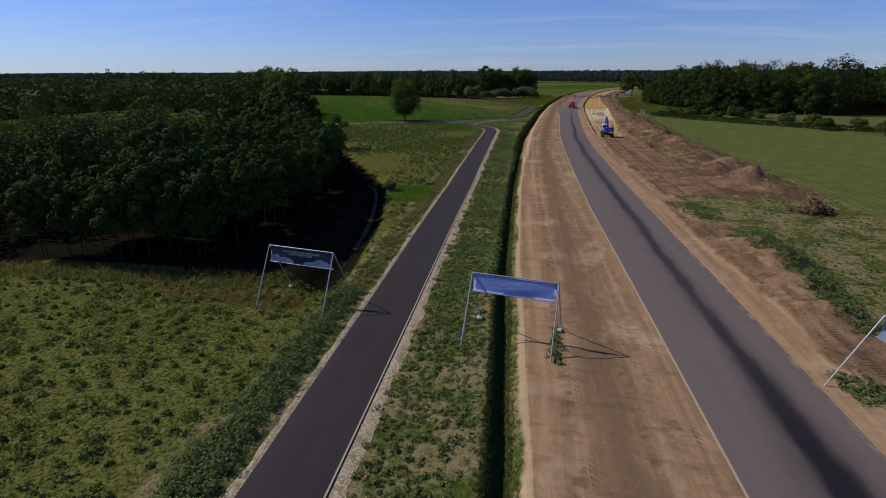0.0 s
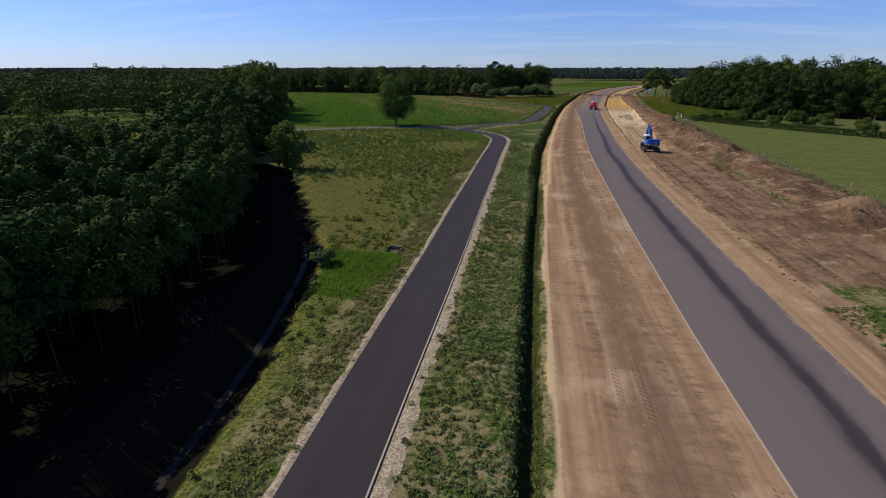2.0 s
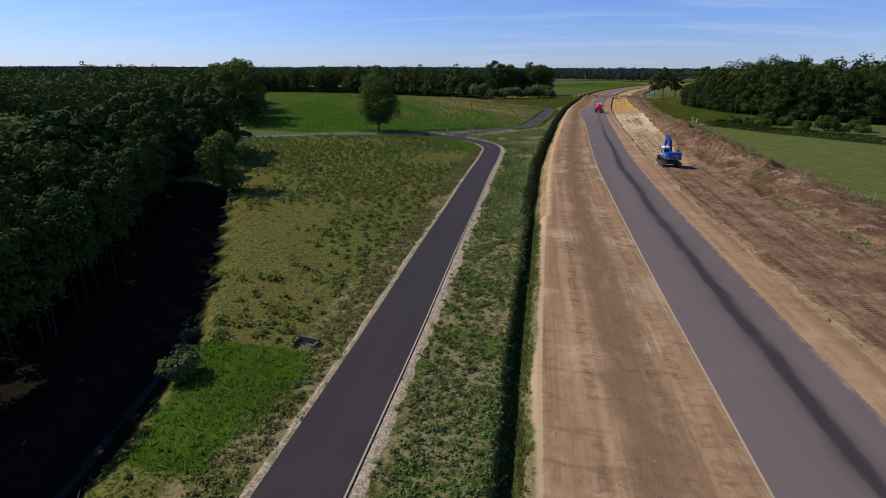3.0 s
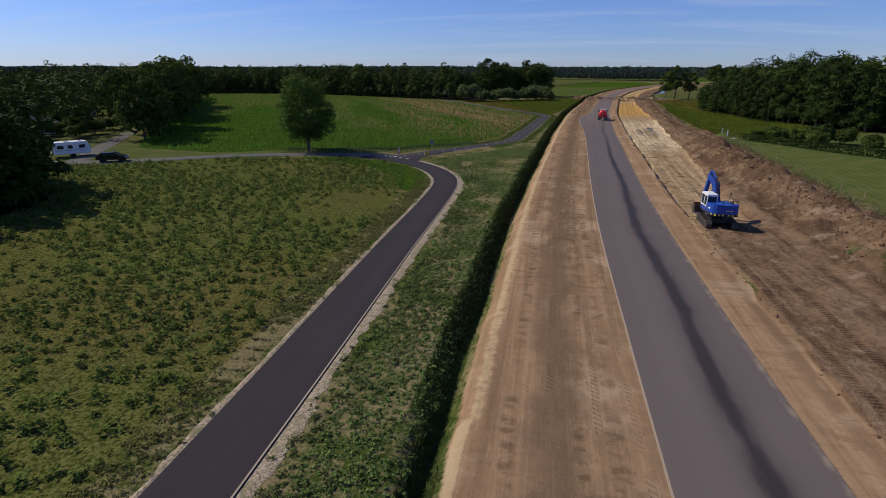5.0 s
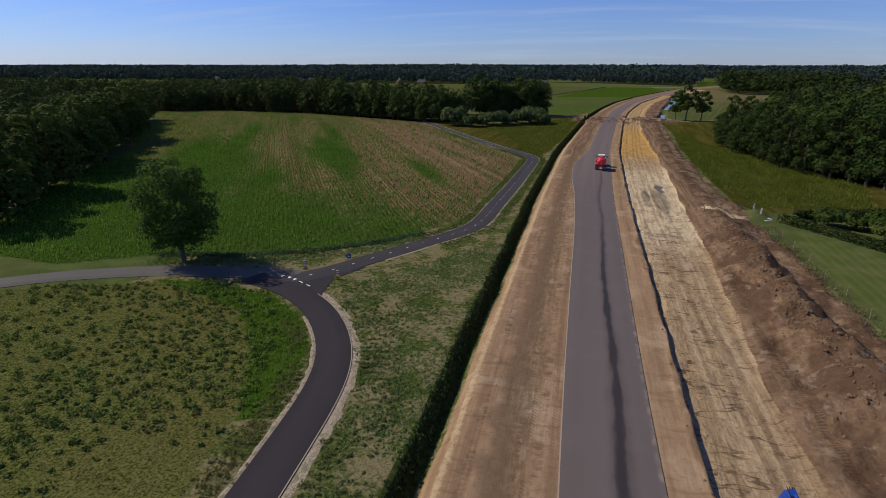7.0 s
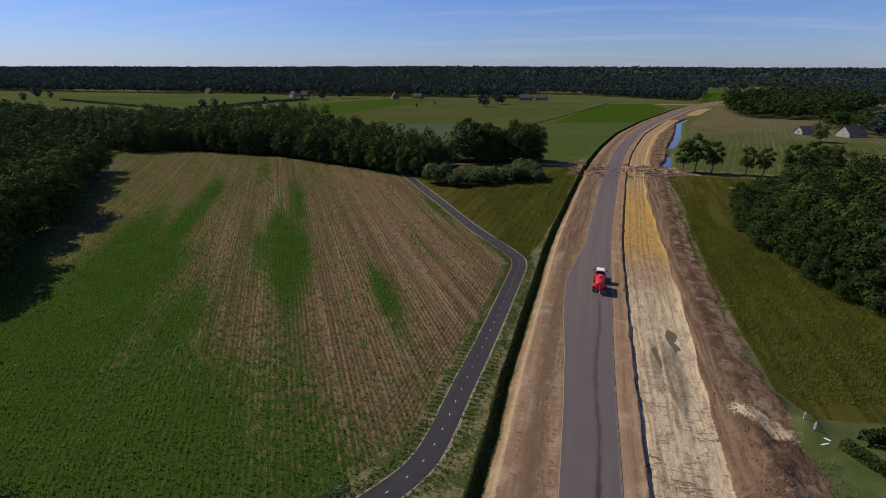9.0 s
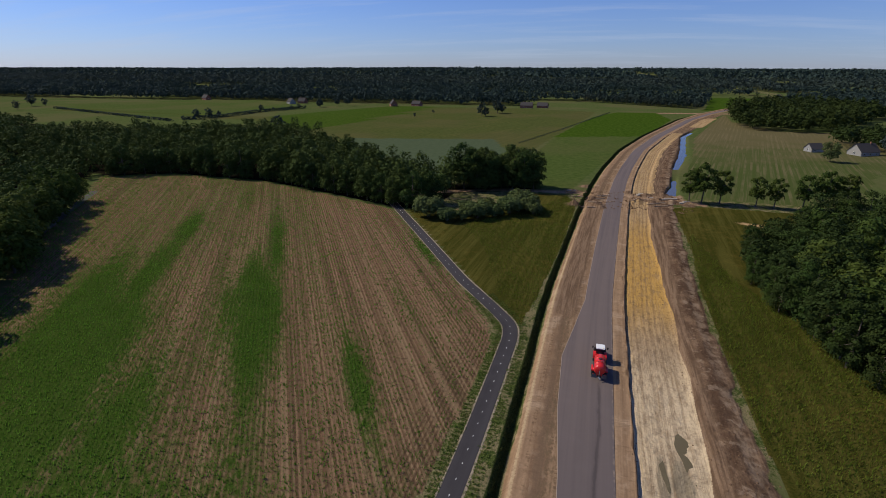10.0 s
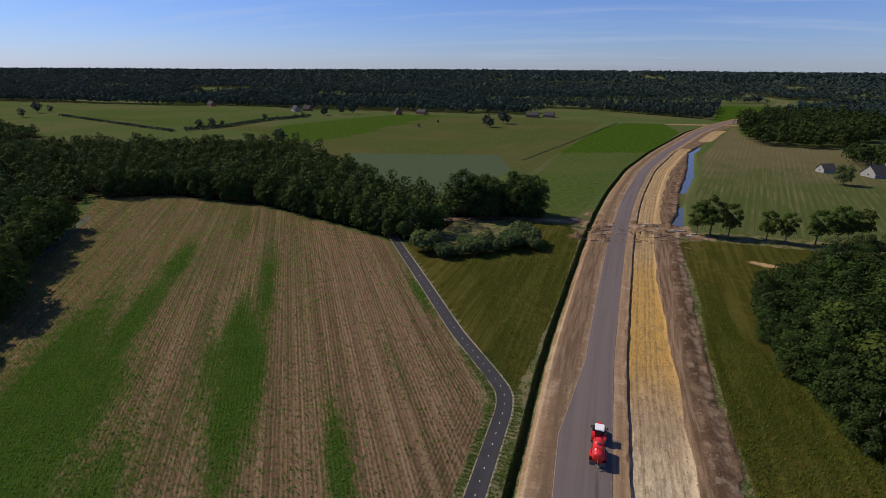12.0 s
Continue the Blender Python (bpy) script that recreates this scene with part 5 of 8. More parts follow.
def make_conifer(seed, height, spread, count):
    """A slender conifer: a straight stem in tiers of short sprays that narrow to the tip."""
    r = np.random.RandomState(seed)
    root = tagged(new("conifer"), "slender dark young conifer among the gardens", "tree", "conifers behind the plantation")
    blobs = []
    for k in range(13):
        f = k / 12
        reach = spread * (1 - f) * 0.55
        for j in range(3 if k < 9 else 1):
            a = k * 1.3 + j * 2.1
            blobs.append(((reach * math.cos(a), reach * math.sin(a), height * (0.08 + 0.88 * f)), (0.12 + spread * 0.5 * (1 - f), 0.12 + spread * 0.5 * (1 - f), height * 0.07)))
    verts, faces = leaves_on(r, blobs, count, 0.3)
    crown = new("crown", mesh_from("crown", verts, faces, M_SPRUCE))
    crown.parent = root
    bm = bmesh.new()
    limb(bm, (0, 0, -0.3), (0, 0, height * 0.97), 0.1, 0.02, 6)
    part("trunk", bm, M_BARK, root)
    return root


conifer_kinds = [make_conifer(140 + k, 6.6, 1.5, 900) for k in range(2)]
spread_trees(conifer_kinds, scatter([(-76, 96), (-84, 124), (-104, 128), (-116, 110), (-98, 92)], 4.2, rng), rng, 0.7, 1.15)

# lone trees
big = make_tree("broad_tree", 43, 13.2, 5.3, 1.3, 12500, 0.34, M_ASH, M_BARK, 52, 1.0, 1.15, 0.84)
big.matrix_basis = at_foot(-44.6, 172.9, 40)
tagged(big, "tall lone ash tree beside the country lane", "tree")
young = make_tree("roadside_tree", 42, 7.8, 3.0, 0.5, 3200, 0.38, M_ASH, M_PALE, 20)
young.matrix_basis = at_foot(-42.4, 107.6, 10)
tagged(young, "bushy young tree at the edge of the plantation", "tree")

row_kinds = [make_tree("oak_tree", 50 + k, 14.0, 6.6, 0.8, 3000, 0.85, M_LEAF, M_BARK, 22) for k in range(3)]
for t in row_kinds:
    tagged(t, "broad old oak in the row along the field", "tree", "oaks along the field")
line = smooth_line([(-97, 199), (-108.8, 213), (-133, 252), (-148, 274), (-163, 290), (-178, 312), (-196, 336)], 1.0, 6)
places = [line[k] + rng.normal(size=2) * 1.5 for k in range(0, len(line), 10)]
spread_trees(row_kinds, places, rng, 0.9, 1.15)
for x, y, turn, size in ((-85.4, 180.2, 20, 0.98), (-92.6, 190.5, 140, 0.96)):
    copy_thing(row_kinds[1], at_foot(x, y, turn, size))

belt_kinds = [make_tree("woodland_tree", 60 + k, 13.4, 5.4, 0.4, 2800, 0.62, M_WOOD, M_BARK, 18) for k in range(3)]
for t in belt_kinds:
    tagged(t, "tall dense deciduous tree at the edge of the wood", "tree", "trees at the edge of the woods")
front = smooth_line([(-47, 366), (-52, 357), (-62, 357), (-101, 375), (-138, 390), (-194, 395), (-222, 382)], 1.0, 6)
right_front = smooth_line([(102, 220), (75, 235), (66.5, 247), (60, 263), (56, 278), (54, 292), (54.5, 305), (56, 317), (60, 328), (68, 338), (80, 345), (112, 349)], 1.0, 5)
places = [front[k] + rng.normal(size=2) * 1.2 for k in range(0, len(front), 7)]
spread_trees(belt_kinds, places, rng, 0.72, 1.12)
for x, y in scatter([(-42, 386), (-8, 396), (-9, 408), (-42, 402)], 5.5, rng):
    copy_thing(belt_kinds[int(x) % 3], at_foot(x, y, rng.rand() * 360, 1.12 + 0.34 * rng.rand()))


def right_height(x, y):
    """The wood across the road rises away from its northern corner."""
    return 8.0 + 8.0 * smoothstep((x - 54) * 0.9 + (325 - y) * 0.35, 2, 29)


grove_kinds = [make_tree("grove_tree", 64 + k, 15, 4.6, 0.1, 4600, 0.40, (M_GROVE, M_GROVE, M_PINE)[k], M_BARK, 18) for k in range(3)]
for k in range(0, len(right_front), 4):
    x, y = right_front[k] + rng.normal(size=2) * 1.0
    if k < 12:
        tagged(grove_kinds[k // 4], "tall dark tree at the edge of the grove", "tree", "trees at the edge of the grove")
        grove_kinds[k // 4].matrix_basis = at_foot(x, y, k * 40, float(right_height(x, y)) / 15)
        continue
    copy_thing(grove_kinds[k % 3], at_foot(x, y, rng.rand() * 360, float(right_height(x, y)) / 15 * (0.75 + 0.35 * rng.rand())))
right_places = scatter(WOOD_RIGHT, 7.0, rng, 0.4)
back_places = scatter(WOOD_BACK, 8.6, rng)
canopy("woodland", back_places, np.interp(back_places[:, 0], [-200, -130, -85], [14.6, 14.8, 13.6]), 5.0, 340, 1.05, M_WOOD, "dense deciduous wood behind the field", rng)
for k, (x, y) in enumerate(scatter([(63, 272), (58, 292), (57, 318), (70, 330), (104, 340), (120, 262), (84, 246)], 12.0, rng)):
    copy_thing((row_kinds + belt_kinds)[k % 6], at_foot(x, y, rng.rand() * 360, float(right_height(x, y)) / 14.5 * (0.85 + 0.25 * rng.rand())))
seen = right_places[:, 0] < 135
for chosen, number, leaf in ((right_places[seen], 760, 0.58), (right_places[~seen], 90, 1.9)):
    canopy("woodland", chosen, right_height(chosen[:, 0], chosen[:, 1]), 4.6, number, leaf, M_GROVE, "dense mixed wood on the far side of the road", rng)
left_places = scatter(LEFT_WOOD, 9.5, rng)
seen = (left_places[:, 0] > -330) & (left_places[:, 1] > 150)
canopy("woodland", left_places[seen], 10.4, 5.0, 240, 1.05, M_WOOD, "old trees and gardens beyond the lane", rng)
canopy("woodland", left_places[~seen], 10.4, 5.4, 70, 1.7, M_WOOD, "old trees farther beyond the lane", rng)

# small trees along the crossing lane
small_kinds = [make_tree("lane_tree", 70 + k, 12.5, 3.9, 3.4, 2200, 0.6, M_LEAF, M_BARK, 15) for k in range(2)]
for t in small_kinds:
    tagged(t, "small roadside tree with a clear stem", "tree", "trees along the crossing lane")
small_kinds[0].matrix_basis = at_foot(59.8, 389.5, 70, 1.3)
copy_thing(small_kinds[1], at_foot(55.5, 391.5, 30, 1.05))
spread_trees(small_kinds[1:], [(67, 391), (80, 389.5), (86, 388), (96.5, 389), (104.5, 392), (110, 396), (116, 399)], rng, 0.85, 1.12)
far_kinds = [make_tree("field_tree", 75 + k, 11, 4.6, 2.0, 420, 1.3, M_FAR_HAZED, M_BARK, 14) for k in range(2)]
for t in far_kinds:
    tagged(t, "lone tree standing in far farmland", "tree", "far field trees")
copy_thing(far_kinds[1], at_foot(-233, 565, 50, 1.3))
for k, (x, y, size) in enumerate(((-377, 627, 0.5), (-377, 648, 0.95), (-372, 662, 0.95), (-372, 678, 0.6), (-362, 699, 0.4), (-366, 753, 0.75), (-364, 777, 0.35))):
    copy_thing(far_kinds[k % 2], at_foot(x, y, k * 60.0, size))
spread_trees(far_kinds, [(-326, 832), (-314, 863), (-330, 842), (-300, 868), (-85, 752), (-77, 795), (-90, 757), (-72, 799), (-678, 697), (-721, 752), (-707, 760), (205, 548), (214, 533), (210, 560), (222, 556)], rng, 0.8, 1.3)
for x, y, size in ((-210, 556, 0.35), (-161, 729, 0.4), (-153, 782, 0.35), (-340, 800, 0.6), (-345, 790, 0.5)):
    copy_thing(far_kinds[0], at_foot(x, y, x * 7.0, size))
for k in range(24):
    f = k / 23 + rng.normal() * 0.006
    copy_thing(far_kinds[k % 2], at_foot(33 + 143 * f, 1048 - 121 * f, k * 50.0, 0.95 + 0.4 * rng.rand()))
for k in range(11):
    copy_thing(far_kinds[k % 2], at_foot(-545 + 10.5 * k, 955 + 1.2 * k + rng.normal() * 2, k * 77.0, 0.7 + 0.3 * rng.rand()))

# shrubs
def shrub(name, seed, height, spread, count, leaf, material, label):
    r = np.random.RandomState(seed)
    root = new(name)
    blobs = [((spread * 0.55 * math.cos(k * 2.4), spread * 0.55 * math.sin(k * 2.4), height * (0.3 + 0.35 * r.rand())), (spread * 0.5, spread * 0.5, height * 0.4)) for k in range(9)]
    verts, faces = leaves_on(r, blobs, count, leaf, 0.5)
    crown = new("foliage", mesh_from("foliage", verts, faces, material))
    crown.parent = root
    bm = bmesh.new()
    for k in range(5):
        limb(bm, (0.1 * math.cos(k), 0.1 * math.sin(k), -0.2), (spread * 0.45 * math.cos(k * 1.3), spread * 0.45 * math.sin(k * 1.3), height * 0.6), 0.06, 0.02, 5)
    part("stems", bm, M_BARK, root)
    return tagged(root, label, "shrub", label.split(" ")[0] + " shrubs")


willow = [shrub("willow_shrub", 80 + k, 4.2, 2.8, 1900, 0.5, M_SHRUB, "grey-green willow shrub at the wood's edge") for k in range(2)]
spread_trees(willow, [(-36, 341), (-31, 344), (-26, 347), (-20, 351), (-15, 355), (-12, 360), (-30, 351), (-24, 356), (-44, 345), (-17, 362), (-9, 362), (-6, 357), (-12, 366)], rng, 1.0, 1.55)
garden = [shrub("garden_shrub", 85 + k, 3.2, 2.0, 1700, 0.36, M_LEAF, "green garden shrub behind the clipped hedge") for k in range(2)]
spread_trees(garden, [(70, 178), (76.5, 177), (84, 168), (82, 152), (73, 163), (66, 197), (45, 210), (48.5, 209), (52, 208), (56, 206.5), (60, 204), (66, 205), (72, 203), (63, 199), (69, 195), (78, 196), (50, 203), (57, 198), (-104, 186), (-110, 181), (-113, 190), (-118, 197), (-108, 195), (-122, 186), (-128, 200), (-133, 210), (-126, 216), (-140, 205), (-146, 221), (-152, 214), (-101, 179), (-139, 190)], rng, 0.7, 1.25)
edge_shrub = [shrub("edge_shrub", 88, 2.2, 1.6, 1200, 0.32, M_SHRUB, "pale leafy shrub at the plantation edge")]
spread_trees(edge_shrub, [(-20.6, 71.2), (-21.8, 73.4), (-23.4, 75.6)], rng, 0.5, 0.8)

grey_willow = make_tree("willow_tree", 77, 11.5, 5.5, 1.5, 2600, 0.7, M_SHRUB, M_BARK, 20)
grey_willow.matrix_basis = at_foot(157, 513, 60)
tagged(grey_willow, "broad grey-green willow in a farm garden", "tree")
# cut brushwood left on the trench banks
by = 40 + 26 * rng.rand(1500)
bx = np.interp(by, [34, 45, 55, 63, 74], [-16.2, -17.2, -18.5, -20.2, -23.2]) + np.where(rng.rand(1500) < 0.6, -1.6 - 3.6 * rng.rand(1500), 1.0 + 0.9 * rng.rand(1500))
brush = np.stack([bx, by], 1)
brush = brush[rng.rand(1500) < 0.14 * smoothstep(fbm(bx, by, 3, 3, 4.0), 0.4, 0.6)]
tufts("brushwood", brush, 0.42, 4, plain("dry_brushwood", (0.16, 0.13, 0.095), 0.9, 0, 0.4, (0.2, 0.16, 0.11), 0.1), "pale cut brushwood on the trench bank", rng, 1.5, 0.07, "brushwood", 0.5)

# clipped hedge by the drive
def hedge_run(line, wide, tall, seed, count):
    r = np.random.RandomState(seed)
    n = normals_of(line)
    k = r.randint(0, len(line) - 1, count)
    f = r.rand(count)[:, None]
    foot = line[k] * (1 - f) + line[k + 1] * f
    face_pick = r.randint(0, 3, count)
    s_off = np.where(face_pick == 0, -wide, np.where(face_pick == 1, wide, r.uniform(-wide, wide, count)))
    z = np.where(face_pick == 2, tall, r.uniform(0.02, tall, count))
    p = np.concatenate([foot + n[k] * s_off[:, None], z[:, None]], 1) + r.normal(size=(count, 3)) * 0.05
    nv = np.concatenate([n[k] * np.sign(s_off)[:, None] * (face_pick != 2)[:, None], (face_pick == 2)[:, None] * 1.0], 1)
    face = unit(nv + 0.45 * r.normal(size=(count, 3)))
    along = unit(np.cross(face, r.normal(size=(count, 3))))
    size = 0.34 * (0.6 + 0.8 * r.rand(count))
    return kites(p - along * (size * 0.5)[:, None], along, np.cross(face, along), size, size * 0.8)


hedge_line = smooth_line([(38.6, 211), (42.5, 205), (47.5, 197.5), (55, 187), (68, 172), (95, 148)], 1.0, 3)
verts, faces = hedge_run(hedge_line, 0.5, 1.35, 3, 9000)
tagged(new("hedge", mesh_from("hedge", verts, faces, M_GROVE)), "dark clipped garden hedge along the field", "hedge")
verts, faces = hedge_run(smooth_line([(41.5, 212.5), (50, 215), (62, 218)], 1.0, 2), 0.7, 1.5, 4, 3200)
tagged(new("hedge", mesh_from("hedge", verts, faces, M_GROVE)), "short dark hedge along the drive", "hedge")
for k, pts in enumerate(([(-656, 729), (-525, 676), (-384, 620)], [(-381, 636), (-362, 676), (-361, 740), (-335, 811)])):
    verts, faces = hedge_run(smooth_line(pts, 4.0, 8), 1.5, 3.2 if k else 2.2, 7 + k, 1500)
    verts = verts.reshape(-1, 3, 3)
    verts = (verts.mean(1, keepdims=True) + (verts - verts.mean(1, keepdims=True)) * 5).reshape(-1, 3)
    tagged(new("field_hedge", mesh_from("field_hedge", verts, faces, M_FAR_HAZED)), "low hedgerow between far fields", "hedge", "", "stuff")

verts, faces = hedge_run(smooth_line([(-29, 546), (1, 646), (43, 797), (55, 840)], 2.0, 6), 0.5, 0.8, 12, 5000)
tagged(new("field_hedge", mesh_from("field_hedge", verts, faces, M_FAR_HAZED)), "thin dark hedge between two fields", "hedge", "", "stuff")

# weeds of the fallow
FALLOW = [(-15.5, 8), (-15.2, 40), (-16.5, 75), (-17, 110), (-18.2, 140), (-21.5, 157), (-29, 167), (-44, 166), (-56, 162), (-70, 153), (-110, 146), (-75, 142), (-57, 130), (-44.5, 112), (-31, 90), (-21.8, 75), (-18.7, 63), (-17, 55), (-15.9, 46), (-15.9, 41), (-19, 39), (-30, 38), (-75, 36), (-75, 8)]
places = scatter(FALLOW, 0.92, rng, 0.5)
dense = fbm(places[:, 0], places[:, 1], 14, 3, 5.0)
places = places[rng.rand(len(places)) < np.maximum(smoothstep(dense, 0.22, 0.6) * 0.85, 0.6 * (places[:, 1] < 40))]
lawn = [(-18.8, 65.6), (-16.0, 65.2), (-14.9, 69), (-14.6, 74.2), (-18.5, 74.8), (-21.5, 74.2)]
places = places[~within_poly(places[:, 0], places[:, 1], lawn)]
rank = scatter(lawn, 0.24, rng, 0.5)
tufts("lush_grass", rank, 0.26, 9, M_CROP, "lush bright green grass beside the culvert", rng, 0.6, 0.14)
inside = scatter([(-16.6, 147), (-18.4, 156), (-21, 160.4), (-24, 163.2), (-28.5, 166.2), (-36, 168), (-44, 166.8), (-37, 164.8), (-29.5, 161.8), (-25, 157.5), (-22, 152), (-19, 146)], 0.42, rng, 0.5)
tufts("lush_grass", inside, 0.36, 6, M_CROP, "lush green grass inside the bend of the path", rng, 0.45, 0.2)
close_by = places[:, 1] < 70
clumps("field_weeds", places[close_by], 0.36, 60, 0.15, M_DOCK, "green dock and thistle clumps on fallow land", rng, 1.4)
clumps("field_weeds", places[~close_by], 0.46, 34, 0.22, M_DOCK, "green dock and thistle clumps on fallow land", rng, 1.4)
places = scatter(FALLOW, 0.45, rng, 0.5)
places = places[~within_poly(places[:, 0], places[:, 1], lawn)]
places = places[((places[:, 1] < 60) | (rng.rand(len(places)) < 0.12)) & (fbm(places[:, 0], places[:, 1], 9, 3, 12.0) > 0.4)]
clumps("field_grass", places, 0.26, 18, 0.11, M_CLOVER, "short patchy grass and clover on fallow land", rng, 1.0)
sorrel = scatter([(-15.8, 36.0), (-17.2, 37.2), (-22.4, 37.2), (-30, 37.4), (-30, 35.8), (-20.4, 35.4), (-17.6, 34.9)], 0.22, rng, 0.5)
sorrel = sorrel[rng.rand(len(sorrel)) < np.interp(sorrel[:, 0], [-30, -22], [0.25, 0.9])]
tufts("sorrel", sorrel, 0.36, 9, M_DRY, "rust-brown sorrel stalks before the plantation", rng, 0.5, 0.07)
rank_strip = scatter([(-18.5, 38.2), (-21.6, 37.6), (-40, 36.8), (-62, 36.5), (-62, 38.2), (-30, 40.2), (-24.9, 40.8), (-19, 40)], 0.3, rng, 0.5)
tufts("tall_grass", rank_strip[::2], 0.42, 9, M_TALL, "tall grass before the plantation", rng, 0.5, 0.09)
tufts("dry_grass", rank_strip[1::4], 0.46, 9, M_DRY, "rusty dry grass stalks before the plantation", rng, 0.4, 0.07)
clumps("tall_grass", rank_strip[1::3], 0.3, 20, 0.13, M_DOCK, "green weeds among tall grass", rng, 1.1)
# young crop in drilled rows
c0, c1 = np.array([0.866, 0.5]), np.array([-0.5, 0.866])
rc, rl = np.meshgrid(np.arange(-20, 150, 0.76) + 0.57, np.arange(120, 460, 0.31))
p = rc.ravel()[:, None] * c0 + rl.ravel()[:, None] * c1 + rng.normal(size=(rc.size, 2)) * (0.11, 0.15)
p = p[within_poly(p[:, 0], p[:, 1], MEADOW)]
row_c, row_l = p @ c0, p @ c1
vigour = 0.25 + 0.9 * (fbm(row_c, row_l * 0.15, 7, 3, 3.0) - 0.35)
for a, b, wc, wl, amp in LUSH:
    vigour = np.maximum(vigour, 0.25 + 0.75 * amp * (0.45 + 0.95 * fbm(row_c, row_l * 0.12, 2.6, 3, 6.0)) * np.exp(-((((row_c - a) / (wc * 0.95)) ** 2 + ((row_l - b) / (wl * 1.5)) ** 2) ** 1.0)))
vigour = np.maximum(vigour, 0.8 * (1 - smoothstep(p[:, 1] + 0.35 * p[:, 0], 150, 235)))
p, vigour = p[rng.rand(len(p)) < vigour + 0.40 - 0.23 * smoothstep(p[:, 1] + 0.35 * p[:, 0], 200, 245) - 0.22 * smoothstep(row_c, 84, 104)], None
tufts("crop_rows", p, 0.44, 3, M_CROP, "young green crop in drilled rows", rng, 0.16, 0.3, "crop", 0.34)
# rank growth along both sides of the cycle path
n = normals_of(CYCLE)
for side, lo, hi, count, size, mat_ in ((-1, 2.75, 4.4, 8000, 0.34, M_RANK), (1, 2.5, 6.0, 4200, 0.24, M_TALL)):
    k = rng.randint(84, len(CYCLE) - 14, count)
    off = lo + (hi - lo) * rng.rand(count) ** 1.3
    places = CYCLE[k] + n[k] * (side * off)[:, None] + rng.normal(size=(count, 2)) * 0.3
    gap = fbm(places[:, 0], places[:, 1], 6, 3, 9.0)
    places = places[rng.rand(count) < smoothstep(gap, 0.25, 0.5)]
    if side < 0:
        mild = (places[:, 1] > 37) & (rng.rand(len(places)) < 0.5)
        clumps("verge_grass", places[mild] + (0.35, 0.0), 0.26, 22, 0.12, M_TALL, "fresh green grass along the cycle path", rng, 1.0)
        places = places[places[:, 1] < 39]
    places = places[(places[:, 1] < 68) | (rng.rand(len(places)) < (0.25 if side < 0 else 0.85))]
    clumps("verge_growth", places, size, 30, 0.12, mat_, "rank green weeds along the cycle path", rng, 1.0 if side > 0 else 1.7)
k = rng.randint(150, len(CYCLE) - 16, 900)
places = CYCLE[k] - n[k] * (2.3 + 1.5 * rng.rand(900))[:, None]
tufts("flowering_grass", places, 0.2, 9, M_BENT, "pale flowering grass along the cycle path", rng, 0.8, 0.25)
verge = scatter([(-7.2, 10), (-3.4, 10), (-4.6, 60), (-5.6, 110), (-5.2, 160), (-4, 190), (-6.5, 190), (-14.5, 179), (-19.5, 172), (-21.5, 168), (-17, 162), (-12, 152), (-10.5, 120), (-8.8, 70)], 0.36, rng, 0.5)
gap = fbm(verge[:, 0], verge[:, 1], 7, 3, 2.0)
verge = verge[rng.rand(len(verge)) < np.maximum(smoothstep(gap, 0.24, 0.54), 0.85 * smoothstep(verge[:, 1], 160, 166) * (gap > 0.3))]
green_side = NORTH[24:120]
gn = normals_of(green_side)
k = rng.randint(0, len(green_side), 5200)
clumps("path_grass", green_side[k] + gn[k] * np.where(rng.rand(5200) < 0.5, 1.75 + 1.7 * rng.rand(5200), -1.75 - 1.5 * rng.rand(5200))[:, None] + rng.normal(size=(5200, 2)) * 0.2, 0.22, 14, 0.13, M_DOCK, "fresh green grass along the asphalt path", rng, 1.0)
bank_line = smooth_line([(-49, 174.6), (-39.7, 176.6), (-36.6, 177.4), (-30.2, 180.4), (-23.2, 185.2), (-17.5, 191.4)], 1.0, 2)
k = rng.randint(0, len(bank_line), 1500)
clumps("bank_weeds", bank_line[k] + rng.normal(size=(1500, 2)) * 0.45, 0.36, 22, 0.16, M_RANK, "dark rank weeds along the edge of the crop", rng, 1.2)
k = rng.randint(0, len(bank_line), 1500)
clumps("bank_weeds", bank_line[k] + (0.5, -2.2) + rng.normal(size=(1500, 2)) * 0.9, 0.24, 16, 0.13, M_WEED, "weedy grass between the lane and the crop", rng, 0.8)
clumps("verge_weeds", verge, 0.24, 18, 0.13, M_WEED, "weedy grass verge beside the ditch", rng, 0.8)
# reeds on the ditch bank
count = 11000
ry = 10 + 385 * rng.rand(count) ** 1.1
ru = np.where(ry < 105, -15.6 + ditch_shift(ry), rng.choice([-16.0, -15.6], count)) + rng.normal(size=count) * np.where(ry < 105, 0.12, 0.22)
tufts("ditch_reeds", np.stack([edge_x(ry) + ru, ry], 1), 0.14 + 0.14 * smoothstep(ry, 90, 125), 8, M_REED, "dark rank growth on the ditch bank", rng, 0.45, 0.2)
count = 3500
ry = 10 + 92 * rng.rand(count)
tufts("bank_grass", np.stack([edge_x(ry) + ditch_shift(ry) - 14.55 + rng.normal(size=count) * 0.12, ry], 1), 0.2, 6, M_TALL, "bright green grass on the sunny ditch bank", rng, 0.8, 0.2)
